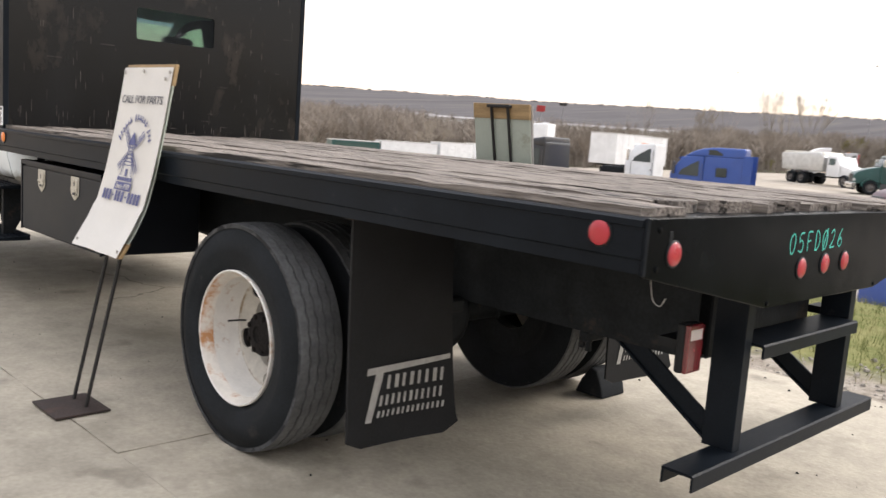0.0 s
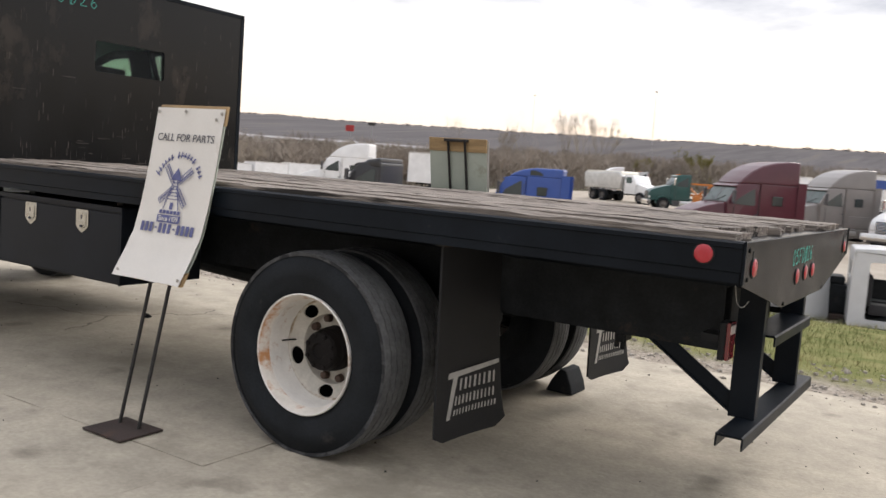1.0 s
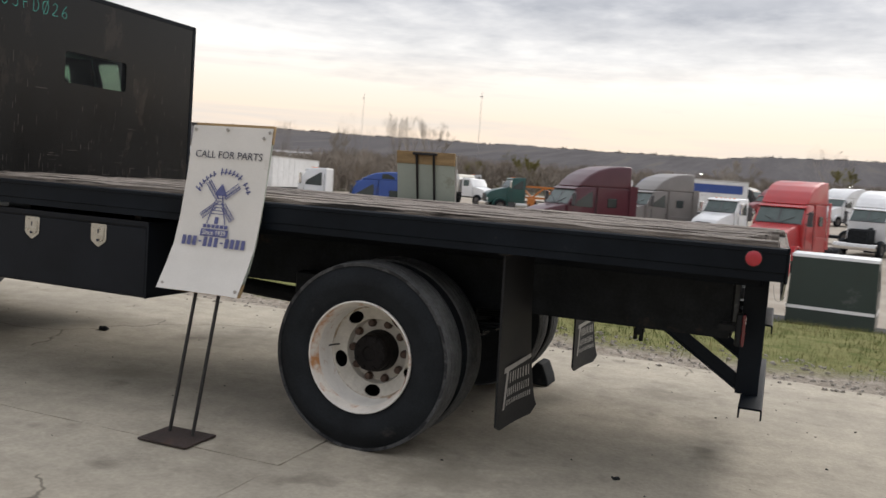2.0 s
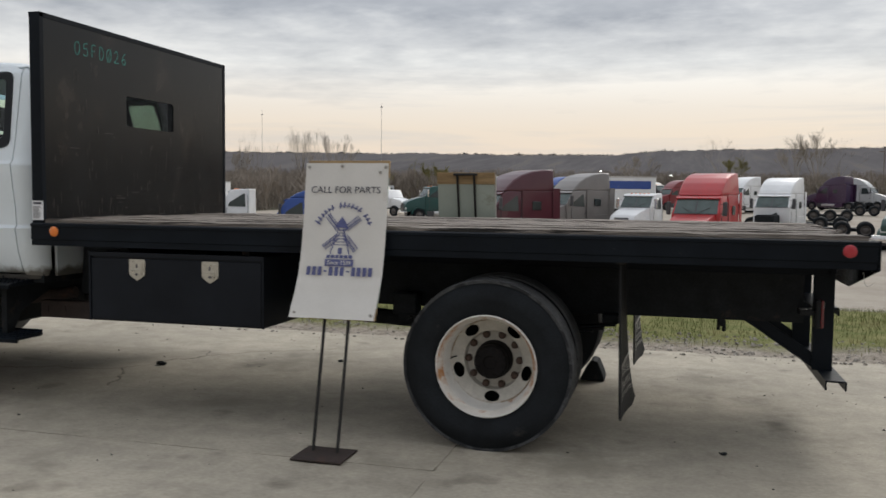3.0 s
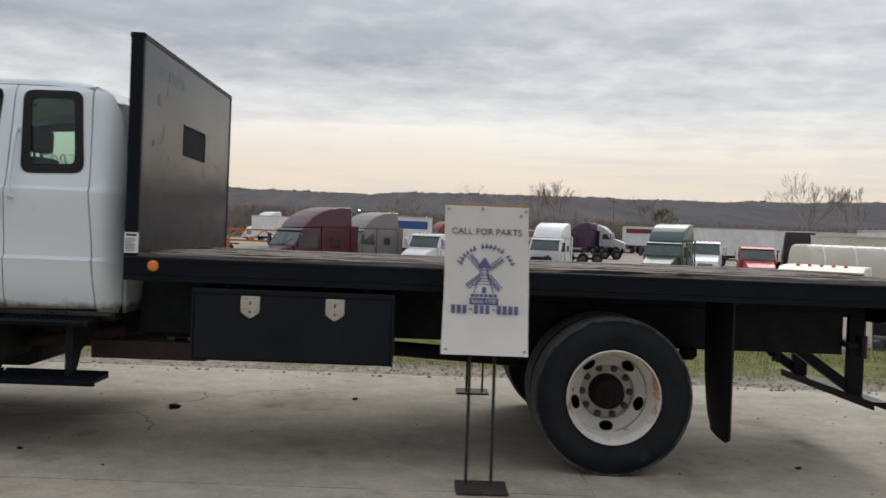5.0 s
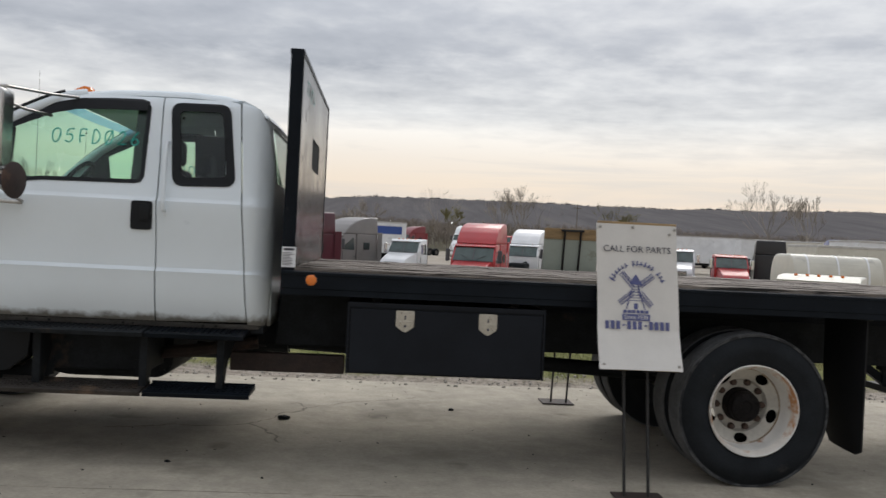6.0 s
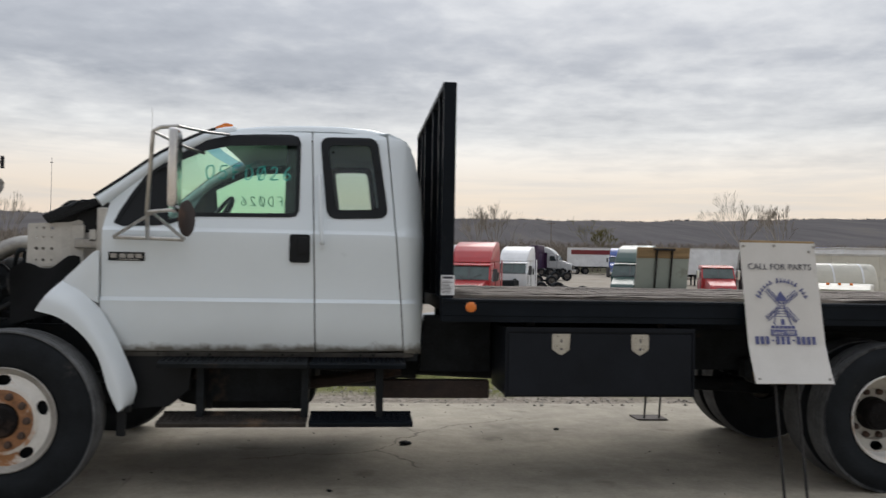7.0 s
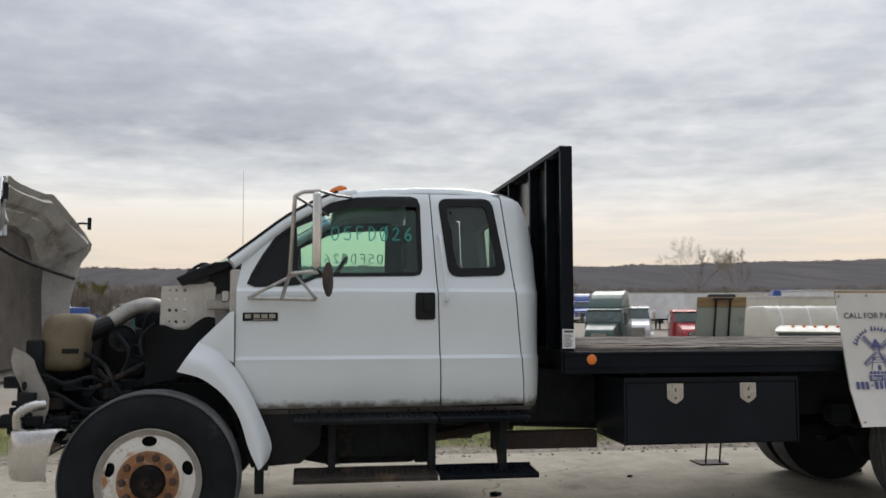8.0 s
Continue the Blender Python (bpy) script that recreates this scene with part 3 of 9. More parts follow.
# ---------------------------------------------------------------- ground
def lot_height(x, y):
    """The lie of the land: pad, verge and berm level, then a bank down to the lower lot, which climbs away slowly."""
    if y < 6.2:
        return -0.03
    if y < 9.3:
        return 0.0 + 0.03 * math.sin((y - 6.2) / 3.1 * math.pi)
    if y < 14:
        t = (y - 9.3) / 4.7
        return -1.75 * (3 * t * t - 2 * t ** 3)
    z = -1.75 + 0.02 * (min(y, 160) - 14)
    if x < -35:
        z -= 0.055 * (-35 - max(x, -150))
    if y > 160:
        z += 0.012 * (min(y, 900) - 160)
    return z


def rises(x, y):
    """Wooded hills along the skyline."""
    d = math.hypot(x, y)
    if d < 900 or y < 0:
        return 0.0
    t = min(1.0, (d - 900) / 1300)
    az = math.degrees(math.atan2(x, y))
    el = 2.62 + 0.22 * max(-1, min(1, (az + 15) / 40)) + 0.10 * noise.noise((az * 0.07, 0.3, 0)) + 0.06 * noise.noise((az * 0.4, 7.3, 0))
    return (math.tan(radians(el)) * 2200 - 8) * (3 * t * t - 2 * t ** 3)


def ground_sheet():
    xs = sorted({*[-3000, -2400, -1900, -1500, -1200, -950, -750, -600, -450, -330, -240, -180, -140, -110, -85, -65, -50, -42, -35], *range(-30, 31, 3),
                 *[35, 42, 50, 65, 85, 110, 140, 180, 240, 330, 450, 600, 750, 950, 1200, 1500, 1900, 2400, 3000]})
    ys = sorted({*[-3000, -1500, -700, -300, -120, -60, -30, -15, 0, 4, 5.5], *[5.8 + 0.3 * k for k in range(29)], *[15 + 5 * k for k in range(20)],
                 *[120, 140, 160, 190, 230, 280, 340, 420, 520, 640, 760, 880, 960, 1040, 1120, 1200, 1300, 1400, 1500, 1650, 1800, 2000, 2200, 2500, 3000]})
    bm = bm_new()
    vs = [[bm.verts.new((x, y, lot_height(x, y) + rises(x, y) + (0.02 * noise.noise((x * 0.8, y * 0.8, 0)) if 5.8 < y < 60 else 0))) for x in xs] for y in ys]
    for r0, r1 in zip(vs, vs[1:]):
        for k in range(len(xs) - 1):
            bm.faces.new((r0[k], r0[k + 1], r1[k + 1], r1[k]))
    ob = part("ground", bm, GROUND, smooth=3.2)
    return tagged(ob, "gravel lot beyond a grassy bank, rising to far fields", "ground", kind="structure")


ground_sheet()

PAD_X = [-27.0, -22.3, -17.6, -12.9, -8.2, -3.46, 1.25, 6.0, 10.7]
PAD_Y = [-12.3, -7.6, -2.95, 1.77, 5.72]


def concrete_pad():
    pad = tagged(new("concrete_pad"), "worn pale concrete yard slab with cracked joints", "pavement", kind="structure")
    rng = random.Random(5)
    for i, (x0, x1) in enumerate(zip(PAD_X, PAD_X[1:])):
        for j, (y0, y1) in enumerate(zip(PAD_Y, PAD_Y[1:])):
            bm = bm_new()
            n = 40
            g = 0.002

            def rim(p0, p1, ax, inward):
                out = []
                for k in range(n):
                    t = k / n
                    wob = 0.007 * noise.noise((p0[0] * 3 + t * 31, p0[1] * 3 + ax, 1.7)) + 0.004 * noise.noise((t * 140 + p0[0], p0[1], 4.1))
                    if ax == 0 and y1 == PAD_Y[-1] and inward < 0:
                        wob += 0.12 * noise.noise((p0[0] + (p1[0] - p0[0]) * t, 9.1, 0)) + 0.04 * noise.noise((3 * (p0[0] + (p1[0] - p0[0]) * t), 2.1, 0))
                    x, y = p0[0] + (p1[0] - p0[0]) * t, p0[1] + (p1[1] - p0[1]) * t
                    out.append((x, y + wob) if ax == 0 else (x + wob, y))
                return out

            loop = rim((x0 + g, y0 + g), (x1 - g, y0 + g), 0, 1) + rim((x1 - g, y0 + g), (x1 - g, y1 - g), 1, -1) + rim((x1 - g, y1 - g), (x0 + g, y1 - g), 0, -1) + rim((x0 + g, y1 - g), (x0 + g, y0 + g), 1, 1)
            top = [bm.verts.new((x, y, 0.0)) for x, y in loop]
            low = [bm.verts.new((x, y, -0.12)) for x, y in loop]
            bm.faces.new(top)
            for k in range(len(loop)):
                bm.faces.new((low[k], low[(k + 1) % len(loop)], top[(k + 1) % len(loop)], top[k]))
            bmesh.ops.recalc_face_normals(bm, faces=bm.faces[:])
            ob = part("slab", bm, CONCRETE, pad)
            ob.location.z = rng.uniform(-0.003, 0.0)


concrete_pad()

# ---------------------------------------------------------------- the flatbed truck
YC = 3.31                       # centre line of the truck
Y0, Y1 = 2.14, 4.48             # sides of the bed
XR, XF = -1.325, -6.235         # rear and front of the bed
truck = thing("flatbed_truck", "white cab flatbed truck, black steel bed, worn plank deck, hood open", "truck", at=(-5.0, YC, 0))


def mirror_y(bm):
    """The same on the far side of the centre line."""
    for v in bm.verts:
        v.co.y = 2 * YC - v.co.y
    bmesh.ops.reverse_faces(bm, faces=bm.faces[:])
    return bm


def flatbed():
    # side rails: a channel with a top bead and a lower return lip
    for s in (1, -1):
        bm = bm_new()
        y = lambda d: Y0 + d if s > 0 else Y1 - d
        prism(bm, [(y(0), 1.118), (y(0), 1.196), (y(-0.006), 1.198), (y(-0.006), 1.214), (y(0.004), 1.22), (y(0.05), 1.22), (y(0.05), 1.208), (y(0.012), 1.2),
                   (y(0.012), 1.092), (y(0.07), 1.09), (y(0.07), 1.078), (y(0.006), 1.078), (y(0.006), 1.112)][::s], "x", XF, XR - 0.008)
        part("side_rail", bm, BLACK, truck)
    # cross members and the two long sills over the frame
    for k in range(13):
        bm = bm_new()
        x = XR - 0.22 - k * 0.385
        prism(bm, [(x, 1.10), (x + 0.05, 1.10), (x + 0.05, 1.108), (x + 0.008, 1.108), (x + 0.008, 1.196), (x + 0.05, 1.196), (x + 0.05, 1.204), (x, 1.204)], "y", Y0 + 0.075, Y1 - 0.075)
        part("cross_member", bm, CHASSIS, truck)
    for s in (1, -1):
        bm = bm_new()
        y0 = YC - s * 0.39
        box(bm, XF + 0.1, XR - 0.1, y0 - 0.05, y0 + 0.05, 0.985, 1.098, 0.006)
        part("bed_sill", bm, BLACK, truck)
    # rear apron, deeper in the middle
    bm = bm_new()
    prism(bm, [(Y0, 1.22), (Y1, 1.22), (Y1, 1.072), (3.77, 0.93), (2.85, 0.93), (Y0, 1.072)], "x", XR - 0.012, XR, 0.003)
    box(bm, XR - 0.07, XR - 0.012, Y0 + 0.02, Y1 - 0.02, 1.208, 1.219)
    apron = part("rear_apron", bm, APRON, truck, "glossy black steel apron with scuffed edge")

    def on_apron(v):
        v.co.x = XR + 0.0006 + (v.co.x - XR) * 0.15

    handwriting("05FDo26", lambda u, v: (XR, 2.97 + u, 1.095 + v + u * 0.02), 0.063, 0.062, 0.0030, CHALK, apron, on_apron)
    for y, z in ((2.275, 1.126), (3.075, 1.044), (3.26, 1.049), (3.43, 1.050), (4.345, 1.126)):
        lamp = part("rear_marker_lamp", lathe(bm_new(), [(0.037, -0.003), (0.037, 0.003), (0.033, 0.005), (0.0315, 0.001)], (XR, y, z), "x", 24), BLKPLAST, truck)
        part("lens", lathe(bm_new(), [(0.0315, 0.001), (0.0315, 0.005), (0.028, 0.008), (0.012, 0.010), (0.0, 0.010)], (XR, y, z), "x", 24), REDLENS, lamp, "red lens", smooth=0.7)
    for y in (2.275, 4.345):
        bm = bm_new()
        box(bm, XR - 0.004, XR + 0.0012, y - 0.026, y - 0.012, 1.150, 1.186, 0.0005)
        part("drain_slot", bm, CHASSIS, apron, "dark slot over the lamp")
    for y, z in ((2.20, 1.09), (2.20, 1.19), (2.86, 0.945), (3.76, 0.945), (4.42, 1.09), (4.42, 1.19)):
        part("rivet", lathe(bm_new(), [(0.009, 0.0), (0.008, 0.003), (0.0, 0.0045)], (XR, y, z), "x", 8), APRON, apron)
    # folded corner seams
    for y in (Y0, Y1):
        bm = bm_new()
        box(bm, XR - 0.006, XR + 0.003, y - 0.004, y + 0.010, 1.074, 1.222, 0.002)
        part("corner_seam", bm, BLACK, apron)
    for x, mt, col in ((-1.462, REDLENS, "red"), (-6.06, AMBERLENS, "amber")):
        for s in (-1, 1):
            yy = Y0 if s < 0 else Y1
            lamp = part("side_marker_lamp", lathe(bm_new(), [(0.038, -0.003), (0.038, 0.003), (0.034, 0.005), (0.0325, 0.001)], (x, yy, 1.168), "y", 24, s), BLKPLAST, truck)
            part("lens", lathe(bm_new(), [(0.0325, 0.001), (0.0325, 0.006), (0.028, 0.010), (0.012, 0.012), (0.0, 0.012)], (x, yy, 1.168), "y", 24, s), mt, lamp, col + " round lens", smooth=0.7)
    # loose wire under the rear corner
    part("loose_wire", tube(bm_new(), smooth_line([(XR - 0.05, 2.26, 1.06), (XR - 0.04, 2.265, 1.0), (XR - 0.02, 2.27, 0.985), (XR - 0.0, 2.262, 1.01)], 4), 0.001, 5), FLAPINK, truck, "frayed pale wire")


def deck():
    base = bm_new()
    box(base, XF + 0.01, XR - 0.1, Y0 + 0.075, Y1 - 0.075, 1.206, 1.2125)
    d = part("plank_deck", base, CHASSIS, truck, "grey weathered plank deck with splintered ends")
    rng = random.Random(11)
    edges = [Y0 + 0.03]
    while edges[-1] < Y1 - 0.25:
        edges.append(edges[-1] + rng.choice((0.185, 0.2, 0.215, 0.235)))
    edges[-1] = Y1 - 0.03
    for i, (a, b) in enumerate(zip(edges, edges[1:])):
        bm = bm_new()
        nx, ny = 90, 5
        x_end = XR - rng.choice((0.012, 0.018, 0.03, 0.045, 0.08, 0.13))
        lift = rng.uniform(-0.006, 0.004)
        grid = []
        for k in range(nx + 1):
            x = -6.165 + (x_end + 6.165) * k / nx
            row = []
            for q in range(ny + 1):
                t = q / ny
                worn = 0.004 * noise.noise((x * 3 + i * 17, t * 2, 0)) + 0.003 * noise.noise((x * 14, t * 9 + i * 5, 2))
                rough_edge = (0.006 + 0.012 * max(0, noise.noise((x * 5, i * 9 + (0 if t < 0.5 else 3), 6)))) * (1 if q == 0 else -1 if q == ny else 0)
                y = a + 0.003 + (b - a - 0.006) * t + rough_edge
                dip = -0.014 * max(0.0, noise.noise((x * 4, i * 9 + (0 if t < 0.5 else 3), 6))) if q in (0, ny) else 0
                xx = x
                if k >= nx - 1:
                    jag = 0.10 * noise.noise((t * 3 + i * 7.7, 1.3, 3)) + 0.05 * noise.noise((t * 11 + i * 3.1, 0.2, 8))
                    xx += min(0.02, jag) - 0.02
                    dip -= 0.012 * abs(noise.noise((t * 5 + i, 4, 4)))
                row.append(bm.verts.new((min(xx, XR - 0.004), y, 1.247 + lift + worn + dip)))
            grid.append(row)
        for r0, r1 in zip(grid, grid[1:]):
            for q in range(ny):
                bm.faces.new((r0[q], r1[q], r1[q + 1], r0[q + 1]))
        ext = bmesh.ops.extrude_face_region(bm, geom=bm.faces[:])
        for v in ext["geom"]:
            if isinstance(v, bmesh.types.BMVert):
                v.co.z = 1.214
        bmesh.ops.recalc_face_normals(bm, faces=bm.faces[:])
        part("plank", bm, PLANK, d)


def headboard():
    x = -6.17
    holes = [rounded([(3.045, 1.90), (3.65, 1.90), (3.65, 2.118), (3.045, 2.118)], 0.025)]
    bm = sheet([(2.19, 1.215), (4.46, 1.215), (4.46, 2.53), (2.19, 2.53)], holes, 0.006, lambda u, v, d: (x - d, u, v))
    hb = part("headboard", bm, HEADB, truck, "tall scuffed black steel headboard")
    for s, y in ((1, 2.165), (-1, 4.455)):
        bm = bm_new()
        prism(bm, [(x + 0.004, y), (x + 0.004, y + s * 0.035), (x - 0.004, y + s * 0.035), (x - 0.004, y + s * 0.008), (x - 0.066, y + s * 0.008), (x - 0.066, y + s * 0.035), (x - 0.074, y + s * 0.035), (x - 0.074, y)][::s], "z", 1.08, 2.542, 0.0015)
        part("post", bm, BLACK, hb)
    bm = bm_new()
    prism(bm, [(x + 0.004, 2.545), (x + 0.004, 2.514), (x - 0.004, 2.514), (x - 0.004, 2.538), (x - 0.07, 2.538), (x - 0.07, 2.514), (x - 0.078, 2.514), (x - 0.078, 2.545)], "y", 2.166, 4.454, 0.001)
    part("top_channel", bm, BLACK, hb)
    for y in (2.55, 3.0, 3.69, 4.06):
        bm = bm_new()
        box(bm, x - 0.068, x - 0.006, y - 0.02, y + 0.02, 1.22, 2.52, 0.003)
        part("rib", bm, BLACK, hb)
    # expanded metal over the window
    bm = bm_new()
    a0, a1, b0, b1 = 3.04, 3.655, 1.895, 2.123
    step, slope = 0.030, 0.55
    for sgn in (1, -1):
        c = -40
        while c < 40:
            pts = []
            for k in range(61):
                u = a0 + (a1 - a0) * k / 60
                v = b0 + (c * step * slope + sgn * (u - a0) * slope)
                if b0 <= v <= b1:
                    pts.append((u, v))
            if len(pts) > 1:
                rod(bm, (x - 0.009, *pts[0]), (x - 0.009, *pts[-1]), 0.0036, 4, caps=False)
            c += 1
    part("mesh_screen", bm, CHASSIS, hb, "expanded metal window screen")
    bm = bm_new()
    box(bm, -6.243, -6.16, 2.1625, 2.1645, 1.238, 1.36)
    dc = part("decal", bm, DECAL, hb, "white warning decal")
    bm = bm_new()
    rng = random.Random(3)
    box(bm, -6.232, -6.172, 2.161, 2.1624, 1.338, 1.352)
    for k in range(9):
        box(bm, -6.237, -6.237 + rng.uniform(0.045, 0.068), 2.161, 2.1624, 1.25 + k * 0.009, 1.2535 + k * 0.009)
    tagged(part("decal_lines", bm, INK, dc), "rows of fine dark print", kind="stuff")

    def on_plate(v):
        v.co.x = x + 0.0006 + (v.co.x - x) * 0.12

    handwriting("05FDo26", lambda u, v: (x, 2.49 + u, 2.335 + v), 0.083, 0.085, 0.0028, FADED, hb, on_plate)
    # scraped bare streaks
    bm = bm_new()
    rng = random.Random(21)
    for k in range(150):
        y, z = rng.uniform(2.25, 4.42), 1.25 + 1.1 * rng.random() ** 2.6
        w, h = rng.uniform(0.001, 0.004), rng.uniform(0.012, 0.08)
        if rng.random() < 0.2:
            w, h = h * 1.3, w
        if 2.9 < y < 3.68 and z > 1.85:
            continue
        box(bm, x + 0.0004, x + 0.0012, y, y + w, z, z + h)
    tagged(part("scrapes", bm, SCRAPE, hb), "bare scraped streaks", kind="stuff")


def toolbox():
    x0, x1, z0, z1, y = -5.83, -4.635, 0.615, 1.043, 2.185
    bm = bm_new()
    box(bm, x0, x1, y, y + 0.56, z0, z1, 0.006)
    tb = part("underbody_toolbox", bm, BOXBLK, truck, "black steel toolbox with two chrome latches")
    bm = bm_new()
    box(bm, x0 + 0.012, x1 - 0.012, y - 0.01, y - 0.001, z0 + 0.012, z1 - 0.035, 0.004, 2)
    part("door", bm, BOXBLK, tb)
    bm = bm_new()
    prism(bm, [(y - 0.016, z1 + 0.004), (y - 0.016, z1 - 0.022), (y - 0.013, z1 - 0.022), (y - 0.012, z1), (y + 0.03, z1 + 0.004)], "x", x0 - 0.004, x1 + 0.004)
    for e in (x0, x1):
        box(bm, e - 0.006, e + 0.006, y - 0.014, y, z0, z1)
    part("drip_rim", bm, BOXBLK, tb)
    for cx in (-5.488, -4.984):
        cz = 0.942
        shield = [(cx - 0.056, cz + 0.066), (cx + 0.056, cz + 0.066), (cx + 0.056, cz - 0.03), (cx + 0.03, cz - 0.05), (cx, cz - 0.068), (cx - 0.03, cz - 0.05), (cx - 0.056, cz - 0.03)]
        bm = bm_new()
        prism(bm, rounded(shield, 0.008, 2), "y", y - 0.0145, y - 0.0105, 0.0012)
        lt = part("latch", bm, STAINLESS, tb, "stainless shield-shaped latch")
        bm = bm_new()
        prism(bm, rounded([(cx - 0.04, cz + 0.052), (cx + 0.04, cz + 0.052), (cx + 0.04, cz - 0.022), (cx, cz - 0.048), (cx - 0.04, cz - 0.022)], 0.008, 2), "y", y - 0.0185, y - 0.0142, 0.0015)
        box(bm, cx - 0.04, cx + 0.04, y - 0.024, y - 0.018, cz - 0.004, cz + 0.004, 0.001)
        part("paddle", bm, STAINLESS, lt)
        bm = bm_new()
        lathe(bm, [(0.0, 0.0075), (0.007, 0.0075), (0.008, 0.003)], (cx, y - 0.0175, cz - 0.028), "y", 10, -1)
        part("keyhole", bm, INK, lt)
        bm = bm_new()
        box(bm, cx - 0.005, cx + 0.005, y - 0.0195, y - 0.0182, cz + 0.012, cz + 0.036)
        part("paddle_slot", bm, INK, lt)
    for bx in (x0 + 0.17, x1 - 0.17):
        bm = bm_new()
        box(bm, bx - 0.03, bx + 0.03, y + 0.1, y + 0.5, z1 - 0.001, 1.10, 0.004)
        part("hanger", bm, CHASSIS, tb)


def under_ride():
    """Rear step frame: two legs, braces, a cross step and a low channel bumper."""
    for y0 in (2.895, 3.755):
        bm = bm_new()
        prism(bm, [(-1.505, y0), (-1.395, y0), (-1.395, y0 + 0.05), (-1.403, y0 + 0.05), (-1.403, y0 + 0.008), (-1.497, y0 + 0.008), (-1.497, y0 + 0.05), (-1.505, y0 + 0.05)], "z", 0.432, 1.03, 0.0015)
        part("step_leg", bm, BLACK, truck)
        bm = bm_new()
        prism(bm, [(-1.50, 0.445), (-1.50, 0.53), (-1.84, 0.76), (-1.95, 0.76)], "y", y0 + 0.012, y0 + 0.024, 0.001)
        prism(bm, [(-1.50, 0.445), (-1.50, 0.455), (-1.95, 0.76), (-1.965, 0.76)], "y", y0 + 0.0, y0 + 0.06, 0.001)
        part("step_brace", bm, BLACK, truck)
    bm = bm_new()
    prism(bm, [(-1.475, 0.432), (-1.372, 0.432), (-1.366, 0.426), (-1.366, 0.378), (-1.374, 0.378), (-1.374, 0.422), (-1.467, 0.422), (-1.467, 0.378), (-1.475, 0.378)], "y", 2.60, 4.06, 0.0012)
    part("step_bumper", bm, BLACK, truck, "black channel step bumper, scuffed on top")
    bm = bm_new()
    prism(bm, [(-1.50, 0.792), (-1.362, 0.792), (-1.356, 0.786), (-1.356, 0.745), (-1.364, 0.745), (-1.364, 0.782), (-1.50, 0.782)], "y", 2.955, 3.752, 0.0012)
    part("upper_step", bm, BLACK, truck)
    bm = bm_new()
    box(bm, -1.62, -1.55, 2.955, 3.752, 0.70, 0.98, 0.006)
    part("rear_crossmember", bm, CHASSIS, truck)
    for s in (1, -1):
        y = YC - s * 0.575
        bm = bm_new()
        box(bm, -1.525, -1.495, y - 0.045, y + 0.05, 0.70, 0.86, 0.012, 3)
        box(bm, -1.60, -1.525, y - 0.02, y + 0.10, 0.77, 0.80)
        tl = part("tail_lamp", bm, BLKPLAST, truck, "cracked red box tail lamp")
        bm = bm_new()
        box(bm, -1.496, -1.480, y - 0.044, y + 0.049, 0.702, 0.858, 0.007, 3)
        part("lens", bm, DARKRED, tl, "dark red lens")
        bm = bm_new()
        box(bm, -1.4815, -1.4785, y - 0.032, y + 0.036, 0.808, 0.843, 0.001)
        part("reverse_lens", bm, CLEARLENS, tl, "clear reversing lens")
    bm = bm_new()
    box(bm, -2.03, -1.99, 2.88, 2.99, 0.665, 0.705, 0.006)
    rod(bm, (-2.025, 2.90, 0.64), (-2.025, 2.90, 0.70), 0.012, 6)
    rod(bm, (-1.995, 2.90, 0.632), (-1.995, 2.90, 0.70), 0.012, 6)
    box(bm, -2.02, -2.0, 2.882, 2.892, 0.70, 1.0)
    part("u_bolt", bm, CHASSIS, truck)


